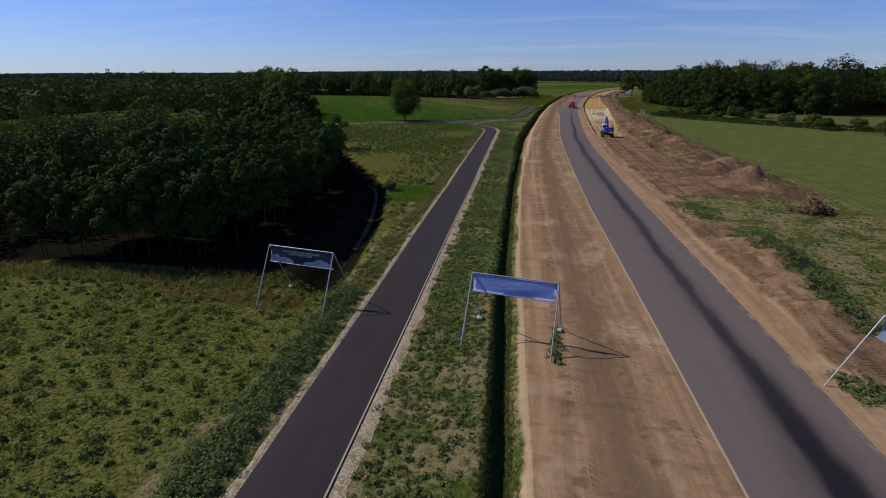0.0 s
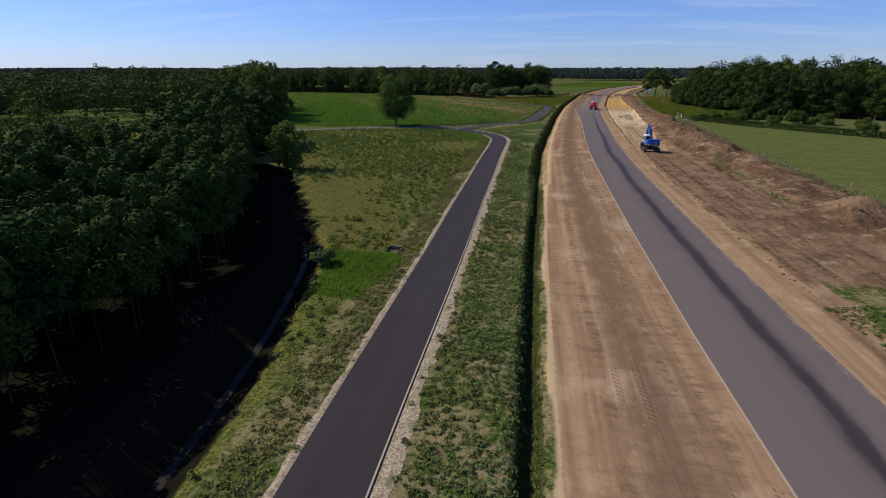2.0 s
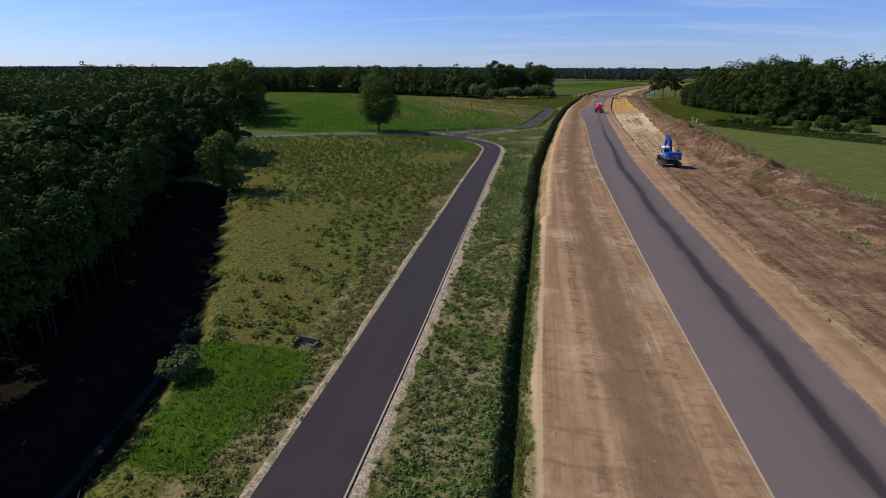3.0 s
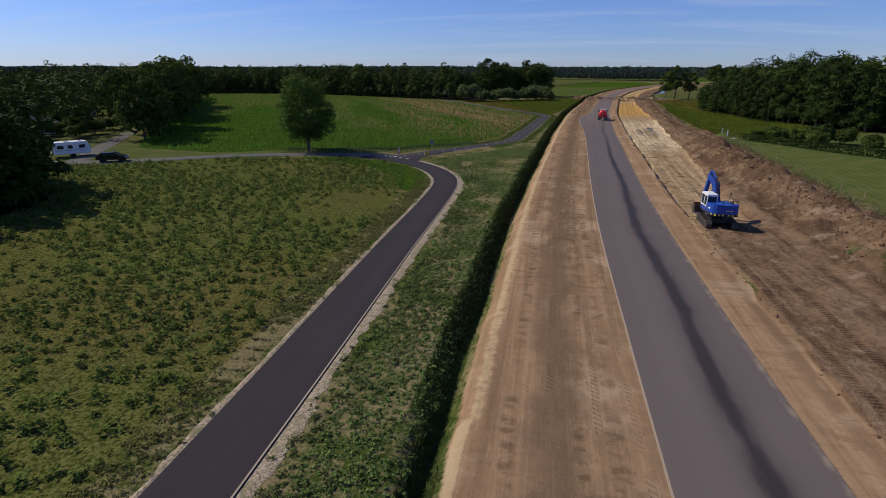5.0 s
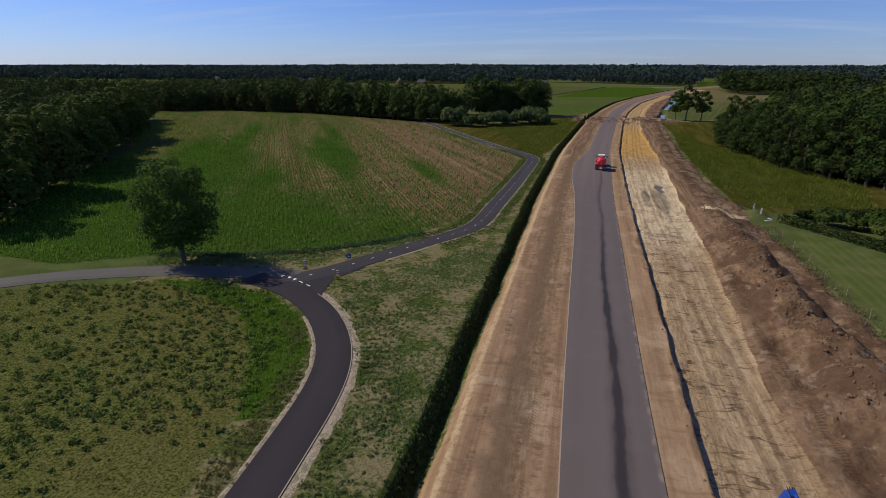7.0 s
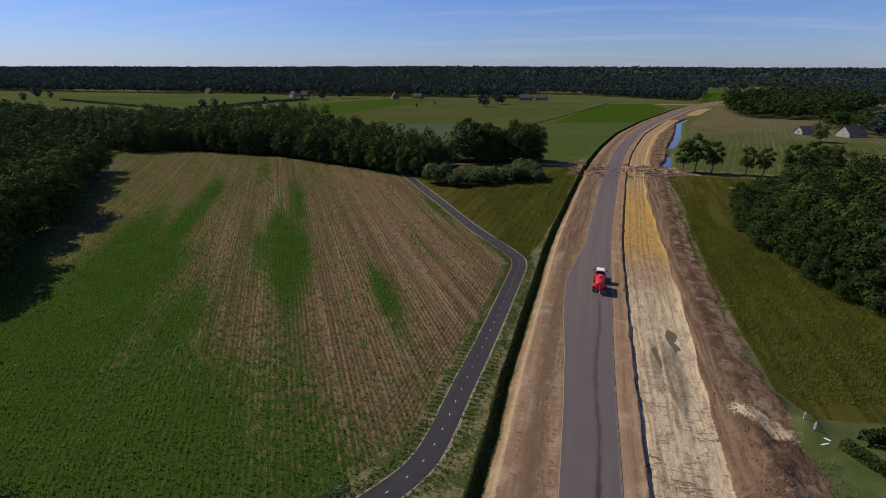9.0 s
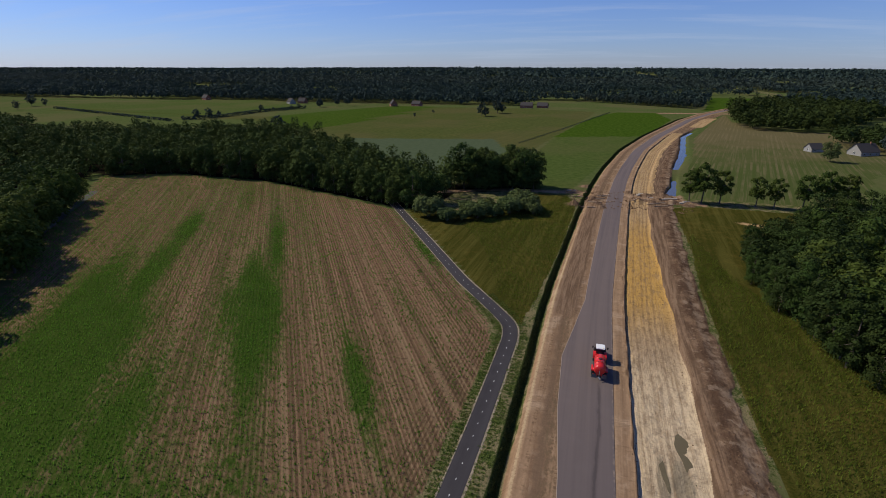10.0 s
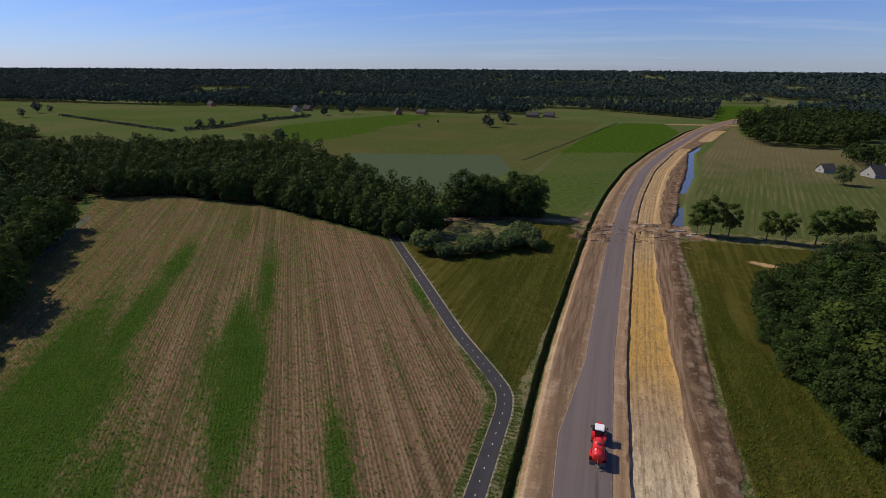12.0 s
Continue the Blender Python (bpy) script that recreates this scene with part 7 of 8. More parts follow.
def tractor():
    root = tagged(new("tractor"), "red farm tractor with a white cab roof", "tractor")
    for s in (-1, 1):
        wheel(root, s * 0.95, 0, 0.86, 0.55, M_WHITE)
        wheel(root, s * 0.92, 2.55, 0.62, 0.42, M_WHITE)
        bm = bmesh.new()
        for k in range(7):
            a = radians(20 + 140 * k / 6)
            box(bm, 0.6, 0.46, 0.05, s * 0.95, 0.98 * math.cos(a), 0.86 + 0.98 * math.sin(a), math.degrees(a) - 90)
        part("mudguard", bm, M_RED, root, "red mudguard")
        part("mirror", one((rod, (s * 0.8, 0.95, 2.45), (s * 1.3, 1.05, 2.4), 0.025, 6), (box, 0.22, 0.06, 0.42, s * 1.36, 1.05, 2.25, 0, 0, 0, 0.02)), M_BLACK, root)
        part("door_step", one((box, 0.35, 0.5, 0.08, s * 0.95, 1.15, 0.6), (box, 0.35, 0.5, 0.08, s * 0.85, 1.15, 0.95), (box, 0.05, 0.5, 0.7, s * 0.75, 1.15, 0.8)), M_DARK, root)
    part("hood", one((box, 0.82, 2.1, 0.75, 0, 2.2, 1.5, 0, 0, 0, 0.14), (box, 0.7, 0.5, 0.5, 0, 3.15, 1.25, 0, 0, 0, 0.1)), M_RED, root)
    part("chassis", one((box, 0.6, 3.6, 0.5, 0, 1.3, 0.95, 0, 0, 0, 0.05), (rod, (-0.9, 0, 0.86), (0.9, 0, 0.86), 0.15), (rod, (-0.85, 2.55, 0.62), (0.85, 2.55, 0.62), 0.1), (box, 0.12, 0.9, 0.12, 0, -0.7, 0.6), (box, 0.9, 0.35, 0.4, 0, 3.5, 0.85, 0, 0, 0, 0.05)), M_DARK, root)
    cab = part("cab_base", one((box, 1.35, 1.5, 0.55, 0, 0.45, 1.45, 0, 0, 0, 0.08)), M_RED, root)
    for g in ((1.3, 0.02, 0.95, 0, -0.27, 2.15), (1.3, 0.02, 1.0, 0, 1.18, 2.15), (0.02, 1.35, 1.0, -0.7, 0.45, 2.15), (0.02, 1.35, 1.0, 0.7, 0.45, 2.15)):
        part("window", one((box, *g)), M_GLASS, cab)
    bm = bmesh.new()
    for x in (-0.7, 0.7):
        for y in (-0.28, 0.45, 1.2):
            box(bm, 0.08, 0.08, 1.1, x, y, 2.15, 0, 0, 0, 0.015)
    part("cab_post", bm, M_BLACK, cab)
    part("cab_roof", one((box, 1.62, 1.75, 0.2, 0, 0.45, 2.8, 0, 0, 0, 0.08), (box, 0.3, 0.1, 0.1, -0.55, -0.42, 2.76), (box, 0.3, 0.1, 0.1, 0.55, -0.42, 2.76)), M_WHITE, cab, "white cab roof")
    part("beacon", one((rod, (0.55, -0.2, 2.9), (0.55, -0.2, 3.08), 0.06)), M_YELLOW, cab)
    part("exhaust", one((rod, (0.55, 1.6, 1.6), (0.55, 1.6, 2.9), 0.06)), M_DARK, root)
    return root


def tank_trailer():
    root = tagged(new("tank_trailer"), "red round water tank trailer behind a tractor", "tank trailer")
    prof = [(-2.35, 0.05), (-2.34, 0.45), (-2.27, 0.75), (-2.12, 0.93), (-1.95, 1.0), (-0.9, 1.0), (-0.88, 1.02), (-0.8, 1.02), (-0.78, 1.0), (0.78, 1.0), (0.8, 1.02), (0.88, 1.02), (0.9, 1.0), (1.95, 1.0), (2.12, 0.93), (2.27, 0.75), (2.34, 0.45), (2.35, 0.05)]
    tank = part("tank", one((turned, prof, "y", (0, 0, 1.95), 40)), M_RED, root)
    part("manhole", one((turned, [(2.9, 0.28), (3.06, 0.28), (3.08, 0.2)], "z", (0, 0.2, 0), 20)), M_DARK, tank)
    part("grab_rail", one((rod, (-0.35, -0.9, 2.93), (-0.35, -0.9, 3.12), 0.03), (rod, (0.35, -0.9, 2.93), (0.35, -0.9, 3.12), 0.03), (rod, (-0.35, -0.9, 3.12), (0.35, -0.9, 3.12), 0.03)), M_DARK, tank)
    part("rear_cover", one((turned, [(-2.42, 0.08), (-2.41, 0.36), (-2.33, 0.36)], "y", (0, 0, 1.95), 24), (box, 0.95, 0.05, 0.06, 0, -2.4, 2.22), (box, 0.08, 0.05, 0.25, -0.1, -2.42, 2.15), (box, 0.08, 0.05, 0.25, 0.12, -2.42, 2.15)), M_RED, tank)
    part("emblem", one((box, 0.02, 0.55, 0.6, -1.005, -1.2, 2.0, 0, 0, 0, 0.005), (box, 0.02, 0.9, 0.14, -1.0, -0.3, 2.05), (box, 0.02, 0.8, 0.12, -0.985, -0.3, 1.8)), M_WHITE, tank, "white emblem without lettering")
    part("sight_pipe", one((rod, (0, -2.45, 2.1), (0, -2.5, 0.95), 0.055), (rod, (0, -2.5, 0.95), (0.08, -2.85, 0.5), 0.06), (box, 0.3, 0.16, 0.14, 0.05, -2.65, 0.72, 25)), M_STEEL, root, "grey outlet pipe with a spray nozzle")
    part("chassis", one((box, 0.16, 4.9, 0.24, -0.42, 0.3, 0.98), (box, 0.16, 4.9, 0.24, 0.42, 0.3, 0.98), (box, 1.0, 0.16, 0.2, 0, -1.9, 0.98), (rod, (-1.0, -0.5, 0.68), (1.0, -0.5, 0.68), 0.09), (box, 0.5, 0.4, 0.3, 0, -0.5, 0.85)), M_RED, root)
    part("drawbar", one((rod, (-0.42, 2.6, 0.95), (0, 3.7, 0.72), 0.09), (rod, (0.42, 2.6, 0.95), (0, 3.7, 0.72), 0.09)), M_RED, root)
    for s in (-1, 1):
        wheel(root, s * 1.05, -0.5, 0.68, 0.62, M_WHITE)
        part("wing", one((box, 0.7, 1.7, 0.06, s * 1.08, -0.5, 1.45, 0, 0, 0, 0.02), (box, 0.7, 0.06, 0.25, s * 1.08, -1.34, 1.35)), M_RED, root, "red wheel cover")
        part("splash_board", one((box, 0.95, 0.05, 0.75, s * 0.82, -2.05, 0.72, -6, 0, 0, 0.01)), M_BOARD, root, "mud-stained splash board")
        part("tail_lamp", one((box, 0.25, 0.06, 0.12, s * 1.0, -2.12, 1.2, 0, 0, 0, 0.02)), M_RED, root)
        part("hose", one((rod, (s * 1.05, 1.8, 2.3), (s * 1.1, -1.6, 2.1), 0.05)), M_BLACK, root)
    return root


road_turn = lambda y: -math.degrees(math.atan((float(edge_x(y + 6)) - float(edge_x(y - 6))) / 12))
excavator().matrix_basis = pose(14.7, 138.7, -0.05, 0, 0, -1.5) @ Matrix.Diagonal((0.88, 0.88, 0.88, 1))
TY = 252.0
tank_trailer().matrix_basis = pose(float(edge_x(TY)) - 2.5, TY, 0.07, 0, 0, road_turn(TY))
tractor().matrix_basis = pose(float(edge_x(TY + 4.6)) - 2.5, TY + 4.45, 0.07, 0, 0, road_turn(TY + 4))


# trestle banners
def lettering(words, size, material, parent, x, y, z, tilt):
    """A line of words in the built-in font, each word a thin upright mesh."""
    meshes = []
    for word in words.split(" "):
        curve = bpy.data.curves.new("lettering", "FONT")
        curve.body, curve.size, curve.align_y, curve.extrude = word, size, "CENTER", 0.004
        ob = bpy.data.objects.new("lettering", curve)
        bpy.context.scene.collection.objects.link(ob)
        me = bpy.data.meshes.new_from_object(ob.evaluated_get(bpy.context.evaluated_depsgraph_get()))
        bpy.data.objects.remove(ob)
        bpy.data.curves.remove(curve)
        meshes.append((me, max(v.co.x for v in me.vertices)))
    at = x - (sum(wide for _, wide in meshes) + 0.35 * size * (len(meshes) - 1)) / 2
    for me, wide in meshes:
        me.transform(pose(at, y, z, 90 + tilt))
        me.materials.clear()
        me.materials.append(material)
        new("word", me).parent = parent
        at += wide + 0.35 * size


def banner(printed, words=()):
    root = tagged(new("banner_stand"), "dark printed banner on a galvanised trestle in grass" if printed else "plain blue banner back on a galvanised trestle", "banner")
    w, h, sp = 2.42, 3.7, 2.0
    for s in (-1, 1):
        for f in (-1, 1):
            part("leg", one((rod, (s * w, 0, h), (s * (w + 0.06), f * sp, -0.1), 0.035, 8)), M_STEEL, root)
        part("foot_weight", one((box, 0.32, 0.32, 0.16, s * w, sp - 0.35, 0.08, 0, 0, 0, 0.03)), M_CONCRETE, root, "pale concrete foot block")
    part("top_bar", one((rod, (-w, 0, h), (w, 0, h), 0.035)), M_STEEL, root)
    part("lower_bar", one((rod, (-w, -0.12, h - 1.08), (w, -0.12, h - 1.08), 0.03)), M_STEEL, root)
    bm = bmesh.new()
    nx, nz = 26, 8
    grid = []
    for j in range(nz + 1):
        row = []
        for k in range(nx + 1):
            fx, fz = k / nx, j / nz
            bow = 0.05 * math.sin(math.pi * fx) * math.sin(math.pi * fz) + 0.008 * math.sin(9 * fx + 5 * fz)
            row.append(bm.verts.new((-w + 0.1 + (2 * w - 0.2) * fx, -0.12 * fz - bow, h - 0.07 - 0.96 * fz)))
        grid.append(row)
    for j in range(nz):
        for k in range(nx):
            bm.faces.new((grid[j][k], grid[j][k + 1], grid[j + 1][k + 1], grid[j + 1][k])).smooth = True
    bmesh.ops.solidify(bm, geom=bm.faces[:], thickness=0.008)
    sheet = part("sheet", bm, M_PRINT if printed else M_VINYL, root)
    for k in range(14):
        x = -w + 0.15 + (2 * w - 0.3) * k / 13
        part("lashing", one((box, 0.02, 0.02, 0.1, x, 0, h - 0.04), ), M_WHITE, sheet)
        part("lashing", one((box, 0.02, 0.02, 0.1, x, -0.12, h - 1.06), ), M_WHITE, sheet)
    if printed:
        def on_sheet(name, x, f, sx, sz, mat_):
            part(name, one((box, sx, 0.012, sz, x, -0.12 * f - 0.075, h - 0.07 - 0.96 * f, -7)), mat_, sheet)
        if words:
            for line_words, f in zip(words, (0.2, 0.36)):
                lettering(line_words, 0.2, M_STEEL, sheet, 0.05, -0.12 * f - 0.085, h - 0.07 - 0.96 * f, -7)
        else:
            on_sheet("lettering_bar", 0.05, 0.22, 2.2, 0.07, M_STEEL)
            on_sheet("lettering_bar", 0.05, 0.36, 1.5, 0.07, M_STEEL)
        for x, wide, tall in ((-1.85, 0.44, 0.5), (-1.2, 0.75, 0.36), (1.55, 0.72, 0.48), (0.75, 0.55, 0.26)):
            bm = bmesh.new()
            rim = [bm.verts.new((x + wide * math.cos(a), -0.12 * (0.97 - tall * math.sin(a)) - 0.078 - 0.002 * x, h - 0.07 - 0.96 * 0.97 + 0.96 * tall * math.sin(a))) for a in np.linspace(0, math.pi, 19)]
            flat = bm.faces.new(rim)
            bmesh.ops.solidify(bm, geom=[flat], thickness=0.004)
            part("hill_print", bm, M_SKYBLUE, sheet)
    return root


banner(True, ("WIJ HOUDEN OOK REKENING", "MET VLEERMUIZEN")).matrix_basis = pose(-16.46, 36.62, 0.0, 0, 0, -9.6)
banner(False).matrix_basis = pose(-2.64, 34.0, 0.0, 0, 0, -9.5)
banner(True).matrix_basis = pose(14.95, 29.9, 0.0, 0, 0, -76)


# parked vehicles and street furniture by the lane
def caravan():
    root = tagged(new("caravan"), "white touring caravan parked on gravel beside the lane", "caravan")
    outline = [(-2.6, 0.55), (-2.7, 1.2), (-2.5, 2.3), (-2.2, 2.55), (2.2, 2.55), (2.45, 2.4), (2.7, 1.5), (2.6, 0.55)]
    bm = one((extruded, outline, -1.1, 1.1))
    bmesh.ops.bevel(bm, geom=bm.edges[:], offset=0.06, segments=2, affect="EDGES")
    body = part("body", bm, M_WHITE, root)
    for s in (-1, 1):
        for y, wd in ((-1.5, 0.9), (0.2, 0.7), (1.55, 0.9)):
            part("window", one((box, 0.02, wd, 0.55, s * 1.11, y, 1.75, 0, 0, 0, 0.008)), M_GLASS, body)
        part("stripe", one((box, 0.015, 4.6, 0.09, s * 1.108, 0, 1.2)), M_SKYBLUE, body)
        wheel(root, s * 0.95, -0.1, 0.33, 0.2, M_STEEL)
    part("window", one((box, 1.7, 0.02, 0.6, 0, -2.68, 1.75, -8)), M_GLASS, body)
    part("roof_hatch", one((box, 0.7, 0.7, 0.1, 0, 0.5, 2.6, 0, 0, 0, 0.03), (box, 0.4, 0.4, 0.1, 0, -1.4, 2.6, 0, 0, 0, 0.03)), M_STEEL, body)
    part("drawbar", one((rod, (-0.5, 2.6, 0.55), (0, 3.7, 0.5), 0.05), (rod, (0.5, 2.6, 0.55), (0, 3.7, 0.5), 0.05)), M_DARK, root)
    return root


def car(paint, label):
    root = tagged(new("car"), label, "car", "parked cars")
    outline = [(-2.15, 0.35), (-2.2, 0.75), (-1.9, 0.95), (-1.35, 1.4), (0.35, 1.44), (1.15, 0.98), (2.0, 0.82), (2.2, 0.6), (2.15, 0.3)]
    bm = one((extruded, outline, -0.86, 0.86))
    bmesh.ops.bevel(bm, geom=bm.edges[:], offset=0.07, segments=2, affect="EDGES")
    body = part("body", bm, paint, root)
    for s in (-1, 1):
        part("side_window", one((extruded, [(-1.25, 1.0), (-1.05, 1.32), (0.3, 1.36), (0.85, 1.02)], s * 0.862, s * 0.872)), M_GLASS, body)
        for y in (-1.35, 1.35):
            wheel(root, s * 0.78, y, 0.32, 0.2, M_STEEL)
        part("headlight", one((box, 0.4, 0.1, 0.16, s * 0.6, 2.17, 0.68, 0, 0, 0, 0.03)), M_STEEL, body)
        part("tail_lamp", one((box, 0.35, 0.08, 0.16, s * 0.62, -2.16, 0.82, 0, 0, 0, 0.02)), M_RED, body)
    part("windscreen", one((box, 1.45, 0.9, 0.02, 0, 0.77, 1.235, -30)), M_GLASS, body)
    part("rear_window", one((box, 1.4, 0.66, 0.02, 0, -1.63, 1.21, 39)), M_GLASS, body)
    return root


caravan().matrix_basis = pose(-81.0, 158.6, 0.0, 0, 0, 146)
car(M_CARBODY, "black hatchback parked at the edge of the lane").matrix_basis = pose(-70.3, 155.9, 0.07, 0, 0, -63)
car(plain("dark_blue_car_paint", (0.02, 0.06, 0.2), 0.25, 0.1, 0.1), "dark blue car parked beside the caravan").matrix_basis = pose(-84.5, 153.5, 0.05, 0, 0, -75)


def delineator():
    root = tagged(new("delineator"), "red and white plastic work-zone marker board", "road marker", "work-zone markers")
    part("base", one((box, 0.4, 0.5, 0.12, 0, 0, 0.06, 0, 0, 0, 0.03)), M_BLACK, root)
    board = part("board", one((box, 0.28, 0.05, 1.0, 0, 0, 0.62, 0, 0, 0, 0.01)), M_WHITE, root)
    for k in range(4):
        part("stripe", one((box, 0.3, 0.06, 0.11, 0, 0, 0.26 + 0.24 * k, 0, 0, 0)), M_RED, board)
    return root


post = delineator()
post.matrix_basis = pose(-28.0, 174.2, 0.0, 0, 0, 10)
for x, y, a in ((-22.6, 172.0, 30),):
    copy_thing(post, pose(x, y, 0.0, 0, 0, a))


def round_sign():
    root = tagged(new("road_sign"), "round blue cycle path sign on a steel post", "road sign")
    part("pole", one((rod, (0, 0, -0.2), (0, 0, 2.5), 0.035)), M_STEEL, root)
    part("disc", one((turned, [(-0.06, 0.02), (-0.06, 0.3), (-0.04, 0.3), (-0.04, 0.02)], "y", (0, 0, 2.3), 28)), M_BLUE, root, "blue disc")
    part("symbol", one((box, 0.26, 0.012, 0.07, 0, -0.067, 2.25), (box, 0.07, 0.012, 0.16, 0.03, -0.067, 2.33)), M_WHITE, root)
    return root


round_sign().matrix_basis = pose(-21.9, 174.0, 0.0, 0, 0, 15)


def work_sign():
    root = tagged(new("work_sign"), "yellow detour sign board on two short legs", "road sign")
    part("board", one((box, 0.7, 0.04, 0.45, 0, 0, 0.85, 0, 0, 0, 0.02)), M_YELLOW, root)
    part("arrow", one((box, 0.36, 0.012, 0.08, 0, -0.027, 0.85)), M_BLACK, root)
    for s in (-1, 1):
        part("leg", one((rod, (s * 0.28, 0, 0), (s * 0.28, 0, 0.7), 0.025)), M_STEEL, root)
    return root


work_sign().matrix_basis = pose(-22.0, 170.6, 0.0, 0, 0, 20)


# culvert head in the green patch by the path
culvert = tagged(new("culvert"), "dark concrete culvert head with a steel grating", "culvert")
part("head_wall", one((box, 1.5, 0.18, 0.75, 0, 0.3, 0.2, 0, 0, 0, 0.02), (box, 0.16, 0.8, 0.6, -0.7, -0.05, 0.15), (box, 0.16, 0.8, 0.6, 0.7, -0.05, 0.15)), plain("mossy_concrete", (0.055, 0.058, 0.045), 0.9, 0, 0.5, (0.04, 0.06, 0.03)), culvert)
for k in range(7):
    part("grate_bar", one((rod, (-0.54 + 0.18 * k, -0.38, 0.05), (-0.54 + 0.18 * k, 0.22, 0.5), 0.022, 6)), M_DARK, culvert)
culvert.matrix_basis = pose(-16.0, 75.2, -0.1, 0, 0, -8) @ Matrix.Diagonal((0.85, 0.85, 0.7, 1))

# heap of grubbed-up roots
r = np.random.RandomState(9)
bm = bmesh.new()
for k in range(260):
    d = abs(r.normal()) * 0.95
    a = r.rand() * 2 * math.pi
    top = max(0.1, 1.35 - 0.65 * d)
    p = Vector((1.25 * d * math.cos(a), d * math.sin(a), r.rand() * top))
    v = Vector(r.normal(size=3)).normalized() * (0.35 + 0.55 * r.rand())
    v.z *= 0.6
    limb(bm, p - v * 0.5, p + v * 0.5, 0.035 + 0.05 * r.rand(), 0.02, 5)
for k in range(16):
    a, d = r.rand() * 2 * math.pi, r.rand() * 0.9
    bmesh.ops.create_icosphere(bm, subdivisions=1, radius=0.35 + 0.25 * r.rand(), matrix=pose(1.3 * d * math.cos(a), d * math.sin(a), 0.25 + 0.4 * (1 - d), r.rand() * 90, 0, r.rand() * 180))
heap = new("root_heap", bm_mesh("root_heap", bm, M_ROOT))
heap.matrix_basis = at_foot(28.0, 67.6, 15, 1.25)
tagged(heap, "brown heap of grubbed-up tree roots on grass", "heap", "", "stuff")


# fence along the pasture
fence = tagged(new("fence"), "weathered wooden post and wire fence", "fence")
tops = []
for k, y in enumerate(np.arange(92, 208, 5.5)):
    x = float(edge_x(y)) + 23.4 + r.normal() * 0.12
    z = float(terrain(np.array([x]), np.array([y]))[0])
    part("post", one((rod, (x, y, z - 0.3), (x + r.normal() * 0.03, y, z + 1.1), 0.055, 7)), M_TIMBER, fence)
    tops.append((x, y, z))
for a, b in zip(tops, tops[1:]):
    for h in (0.5, 0.98):
        part("wire", one((rod, (a[0], a[1], a[2] + h), (b[0], b[1], b[2] + h), 0.005, 4)), M_DARK, fence)


# works at the crossing
M_RUBBLE = plain("earthy_concrete", (0.36, 0.32, 0.26), 0.9, 0, 0.8, (0.22, 0.16, 0.11), 0.2, 1.2)


def beam(x, y, size, turn, material, name, label, tilt=0):
    z = float(terrain(np.array([x]), np.array([y]))[0])
    bm = one((box, *size, 0, 0, size[2] / 2, 0, 0, 0, min(size) * 0.12))
    ob = new(name, bm_mesh(name, bm, material))
    ob.matrix_basis = pose(x, y, z - 0.04, tilt, 0, turn)
    tagged(ob, label, name.replace("_", " "), label.split(" ")[-1] + " " + name)


for x, y, s, a in ((12, 376, (6.0, 0.5, 0.35), 12), (16.5, 373, (5.0, 0.5, 0.35), 4), (19.5, 387.5, (5.5, 0.45, 0.4), 25), (14.5, 386, (4.5, 0.5, 0.35), -20), (17.5, 381.5, (5.5, 0.5, 0.3), 8), (34, 388.5, (4, 0.4, 0.3), 60), (44, 387, (5, 0.4, 0.3), 18), (40.5, 384, (6, 0.4, 0.3), 28), (43, 381, (6, 0.4, 0.3), 24), (10.5, 390, (5.2, 0.4, 0.35), -8), (21, 392.5, (4.6, 0.4, 0.35), 14), (24, 384, (3.8, 0.35, 0.3), 50), (38, 391, (5.5, 0.35, 0.3), -10), (47.5, 384.5, (4.5, 0.4, 0.3), 35)):
    beam(x, y, s, a, M_TIMBER, "timber_beam", "heavy weathered timber beam lying on dug earth")
for x, y, s, a in ((49, 394.5, (5.0, 1.0, 0.5), 6), (52.5, 387.5, (2.6, 1.2, 0.5), -8), (38, 402, (2.2, 1.0, 0.4), 2), (27.5, 396.8, (5.6, 0.35, 0.12), -4), (8, 399, (4, 0.6, 0.3), 8), (45.5, 391.5, (3.4, 0.9, 0.4), 14), (41, 395.5, (2.4, 0.8, 0.35), -12), (54.5, 391, (3.0, 0.9, 0.45), 20), (36.5, 398.5, (1.8, 1.1, 0.4), 40)):
    beam(x, y, s, a, M_RUBBLE, "concrete_slab", "pale concrete slab lying at the crossing")
for x, y, s, a in ((36.4, 213.2, (0.24, 0.06, 1.15), -20), (37.4, 212.2, (1.0, 0.2, 0.08), -35), (35.6, 214.4, (0.24, 0.06, 1.0), 10), (36.9, 211.2, (1.1, 0.18, 0.08), 25)):
    beam(x, y, s, a, M_WHITE, "barrier_plank", "white barrier plank at the drive's end")


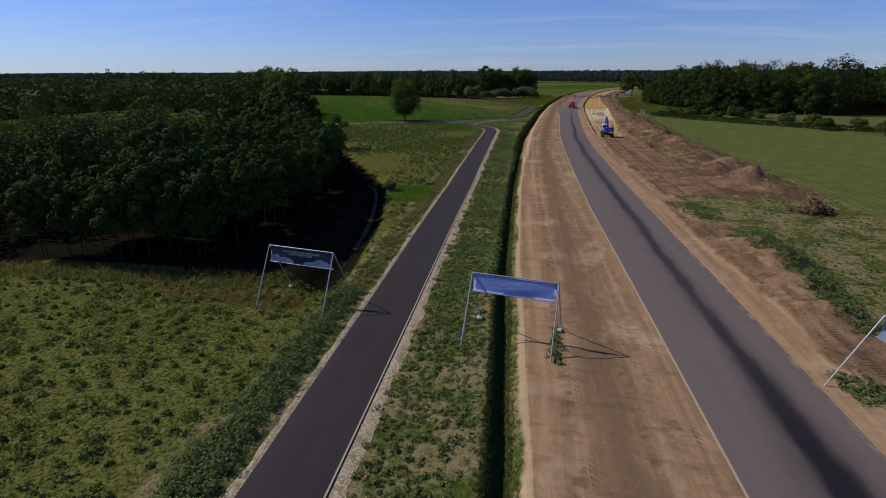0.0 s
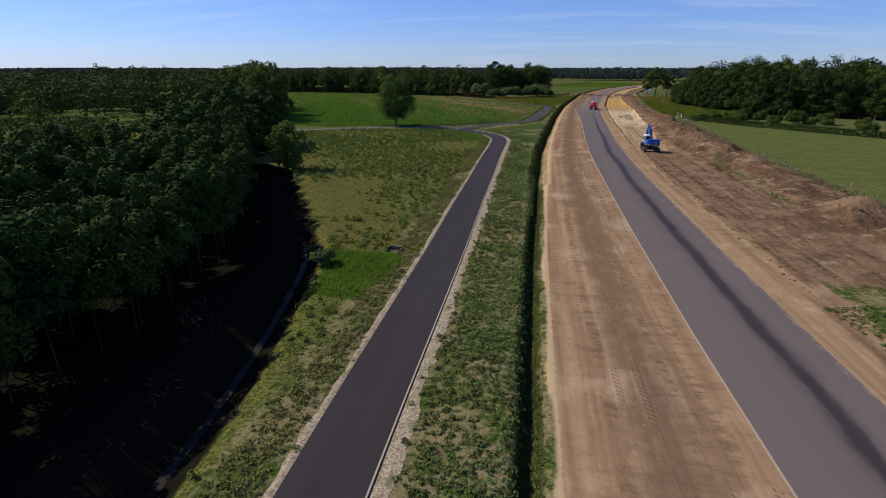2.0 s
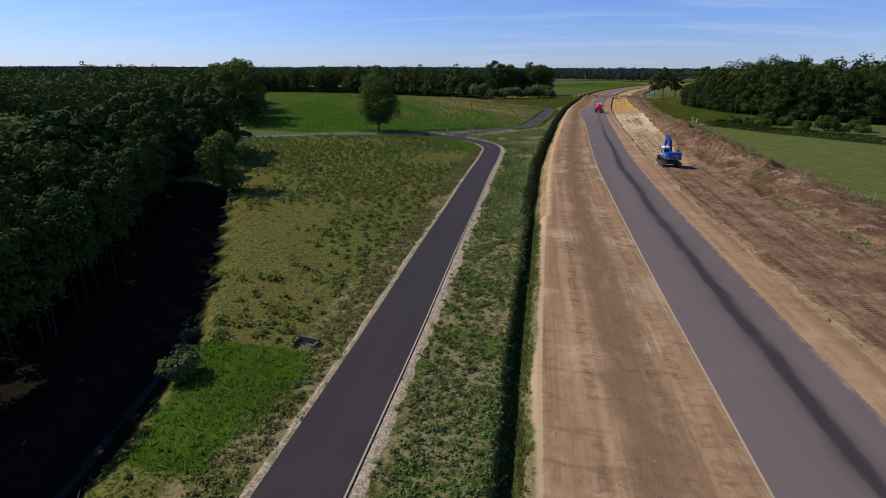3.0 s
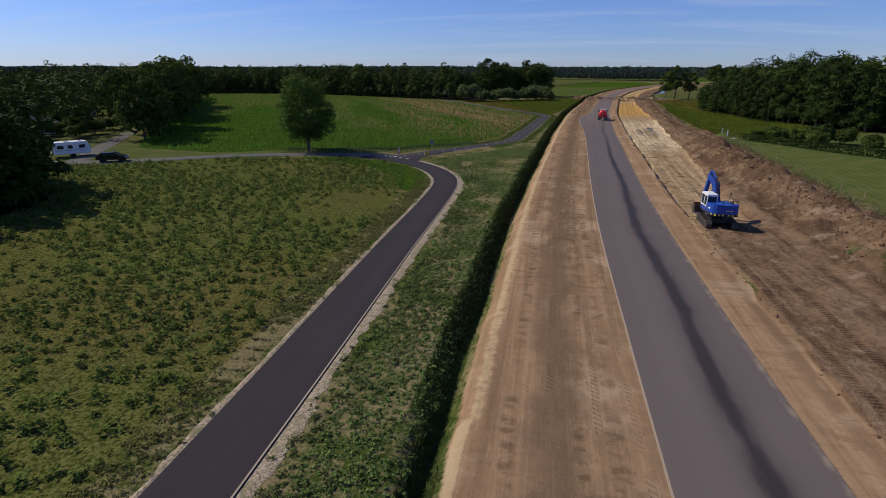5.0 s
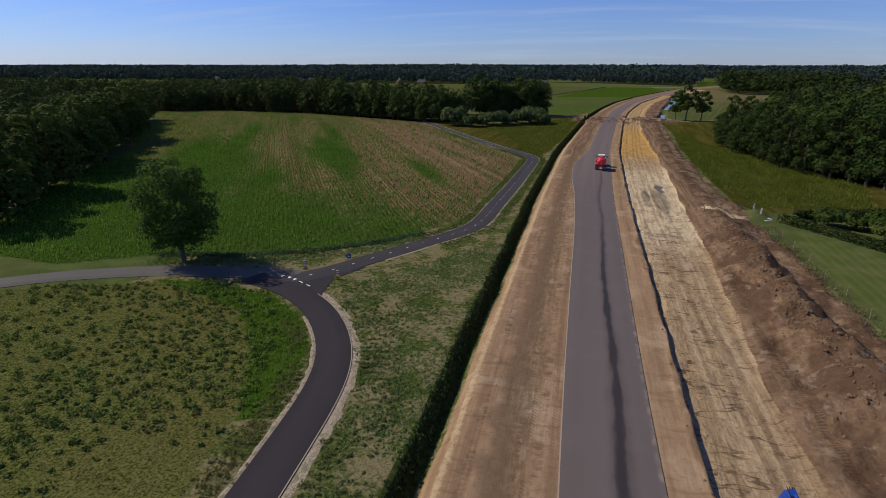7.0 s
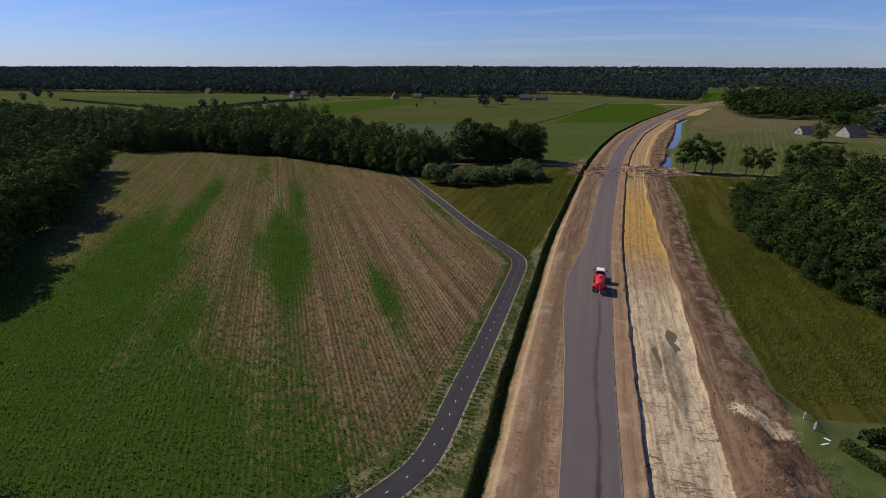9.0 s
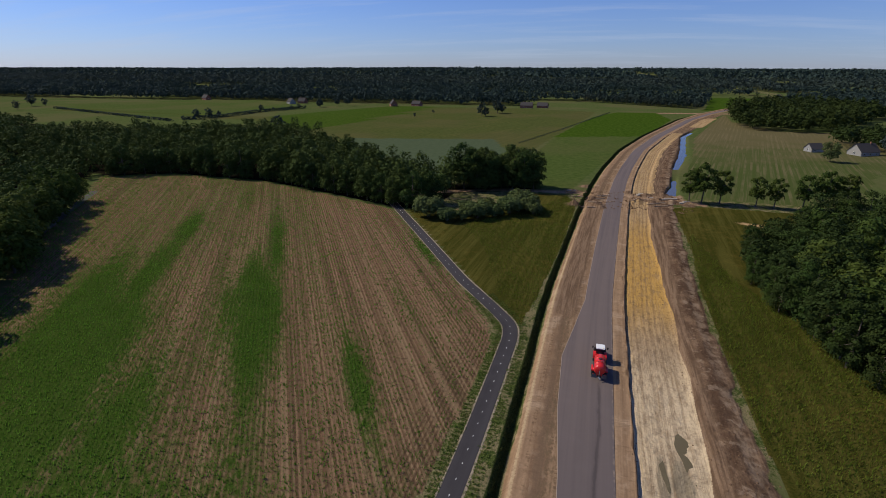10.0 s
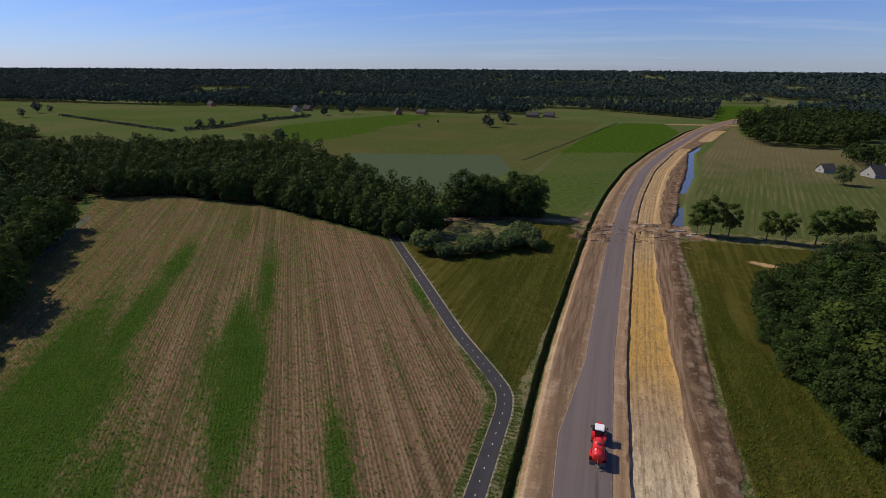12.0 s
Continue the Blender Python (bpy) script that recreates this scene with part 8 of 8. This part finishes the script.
# houses
def house(w, d, eaves, ridge, walls, label, x, y, turn, chimney=True):
    root = tagged(new("house"), label, "house", "farmhouses")
    bm = bmesh.new()
    for sx in (-1, 1):
        box(bm, 0.3, d, eaves, sx * (w / 2 - 0.15), 0, eaves / 2)
    for sy in (-1, 1):
        extr = bmesh.new()
        extruded(extr, [(-w / 2, 0), (w / 2, 0), (w / 2, eaves), (0, ridge), (-w / 2, eaves)], -0.15, 0.15)
        bmesh.ops.transform(extr, matrix=pose(0, sy * (d / 2 - 0.15), 0, 0, 0, 90), verts=extr.verts)
        tmp = bpy.data.meshes.new("gable")
        extr.to_mesh(tmp), extr.free()
        bm.from_mesh(tmp)
        bpy.data.meshes.remove(tmp)
    wall = part("wall", bm, walls, root)
    slope = math.degrees(math.atan2(ridge - eaves, w / 2))
    run = math.hypot(ridge - eaves, w / 2) + 0.5
    roof = part("roof", one((box, run, d + 0.8, 0.18, -(w / 4 + 0.1), 0, (eaves + ridge) / 2 + 0.08, 0, -slope, 0, 0.03), (box, run, d + 0.8, 0.18, w / 4 + 0.1, 0, (eaves + ridge) / 2 + 0.08, 0, slope, 0, 0.03)), M_ROOF, root)
    if chimney:
        part("chimney", one((box, 0.7, 0.7, 1.6, 0.4, d * 0.25, ridge + 0.4, 0, 0, 0, 0.03)), M_BRICK, roof)
    for sx in (-1, 1):
        for k in range(max(1, int(d / 4.5))):
            win = part("window", one((box, 0.06, 1.1, 0.9, sx * (w / 2 + 0.01), -d / 2 + 2.2 + 4.5 * k, 1.35)), M_WHITE, root)
            part("pane", one((box, 0.04, 0.95, 0.75, sx * (w / 2 + 0.03), -d / 2 + 2.2 + 4.5 * k, 1.35)), M_GLASS, win)
    for sy in (-1, 1):
        win = part("window", one((box, 1.4, 0.06, 1.3, 0, sy * (d / 2 + 0.01), 1.6)), M_WHITE, root)
        part("pane", one((box, 1.2, 0.04, 1.1, 0, sy * (d / 2 + 0.03), 1.6)), M_GLASS, win)
    root.matrix_basis = pose(x, y, -0.1, 0, 0, turn)


house(7, 8.5, 2.2, 5.4, M_PLASTER, "pale plastered barn with a dark tiled roof", 165, 556, -70, False)
house(10, 14, 2.4, 7.2, M_PLASTER, "pale farmhouse with a dark tiled roof", 190, 548, -66)
house(4, 7, 2.2, 3.4, M_WHITE, "small pale garden shed behind shrubs", -117, 186, 40, False)
house(4, 6, 2.2, 3.3, M_WHITE, "small pale garden shed among trees", -136, 200, 20, False)
house(5, 8, 2.2, 3.6, M_WHITE, "low pale cabin among trees", -150, 228, 60, False)
house(9, 16, 3.0, 8, M_BRICK, "far brick farmhouse among trees", -584, 940, 60)
house(9, 14, 3.0, 8, M_PLASTER, "far pale barn at the wood's edge", -399, 887, 50, False)
house(9, 12, 3.0, 8, M_BRICK, "far brick house behind a hedge", -388, 902, 80)
house(9, 12, 3.0, 8.5, M_BRICK, "far brick house before the wood", -236, 880, 30)
house(8, 14, 3.0, 7, M_BRICK, "far low brick house at the wood's edge", -205, 892, 70)
house(10, 16, 3.5, 7.5, M_BRICK, "far brick house with outbuildings", -50, 892, 85)
house(9, 14, 3.0, 7, M_BRICK, "far long brick barn", -29, 899, 80, False)
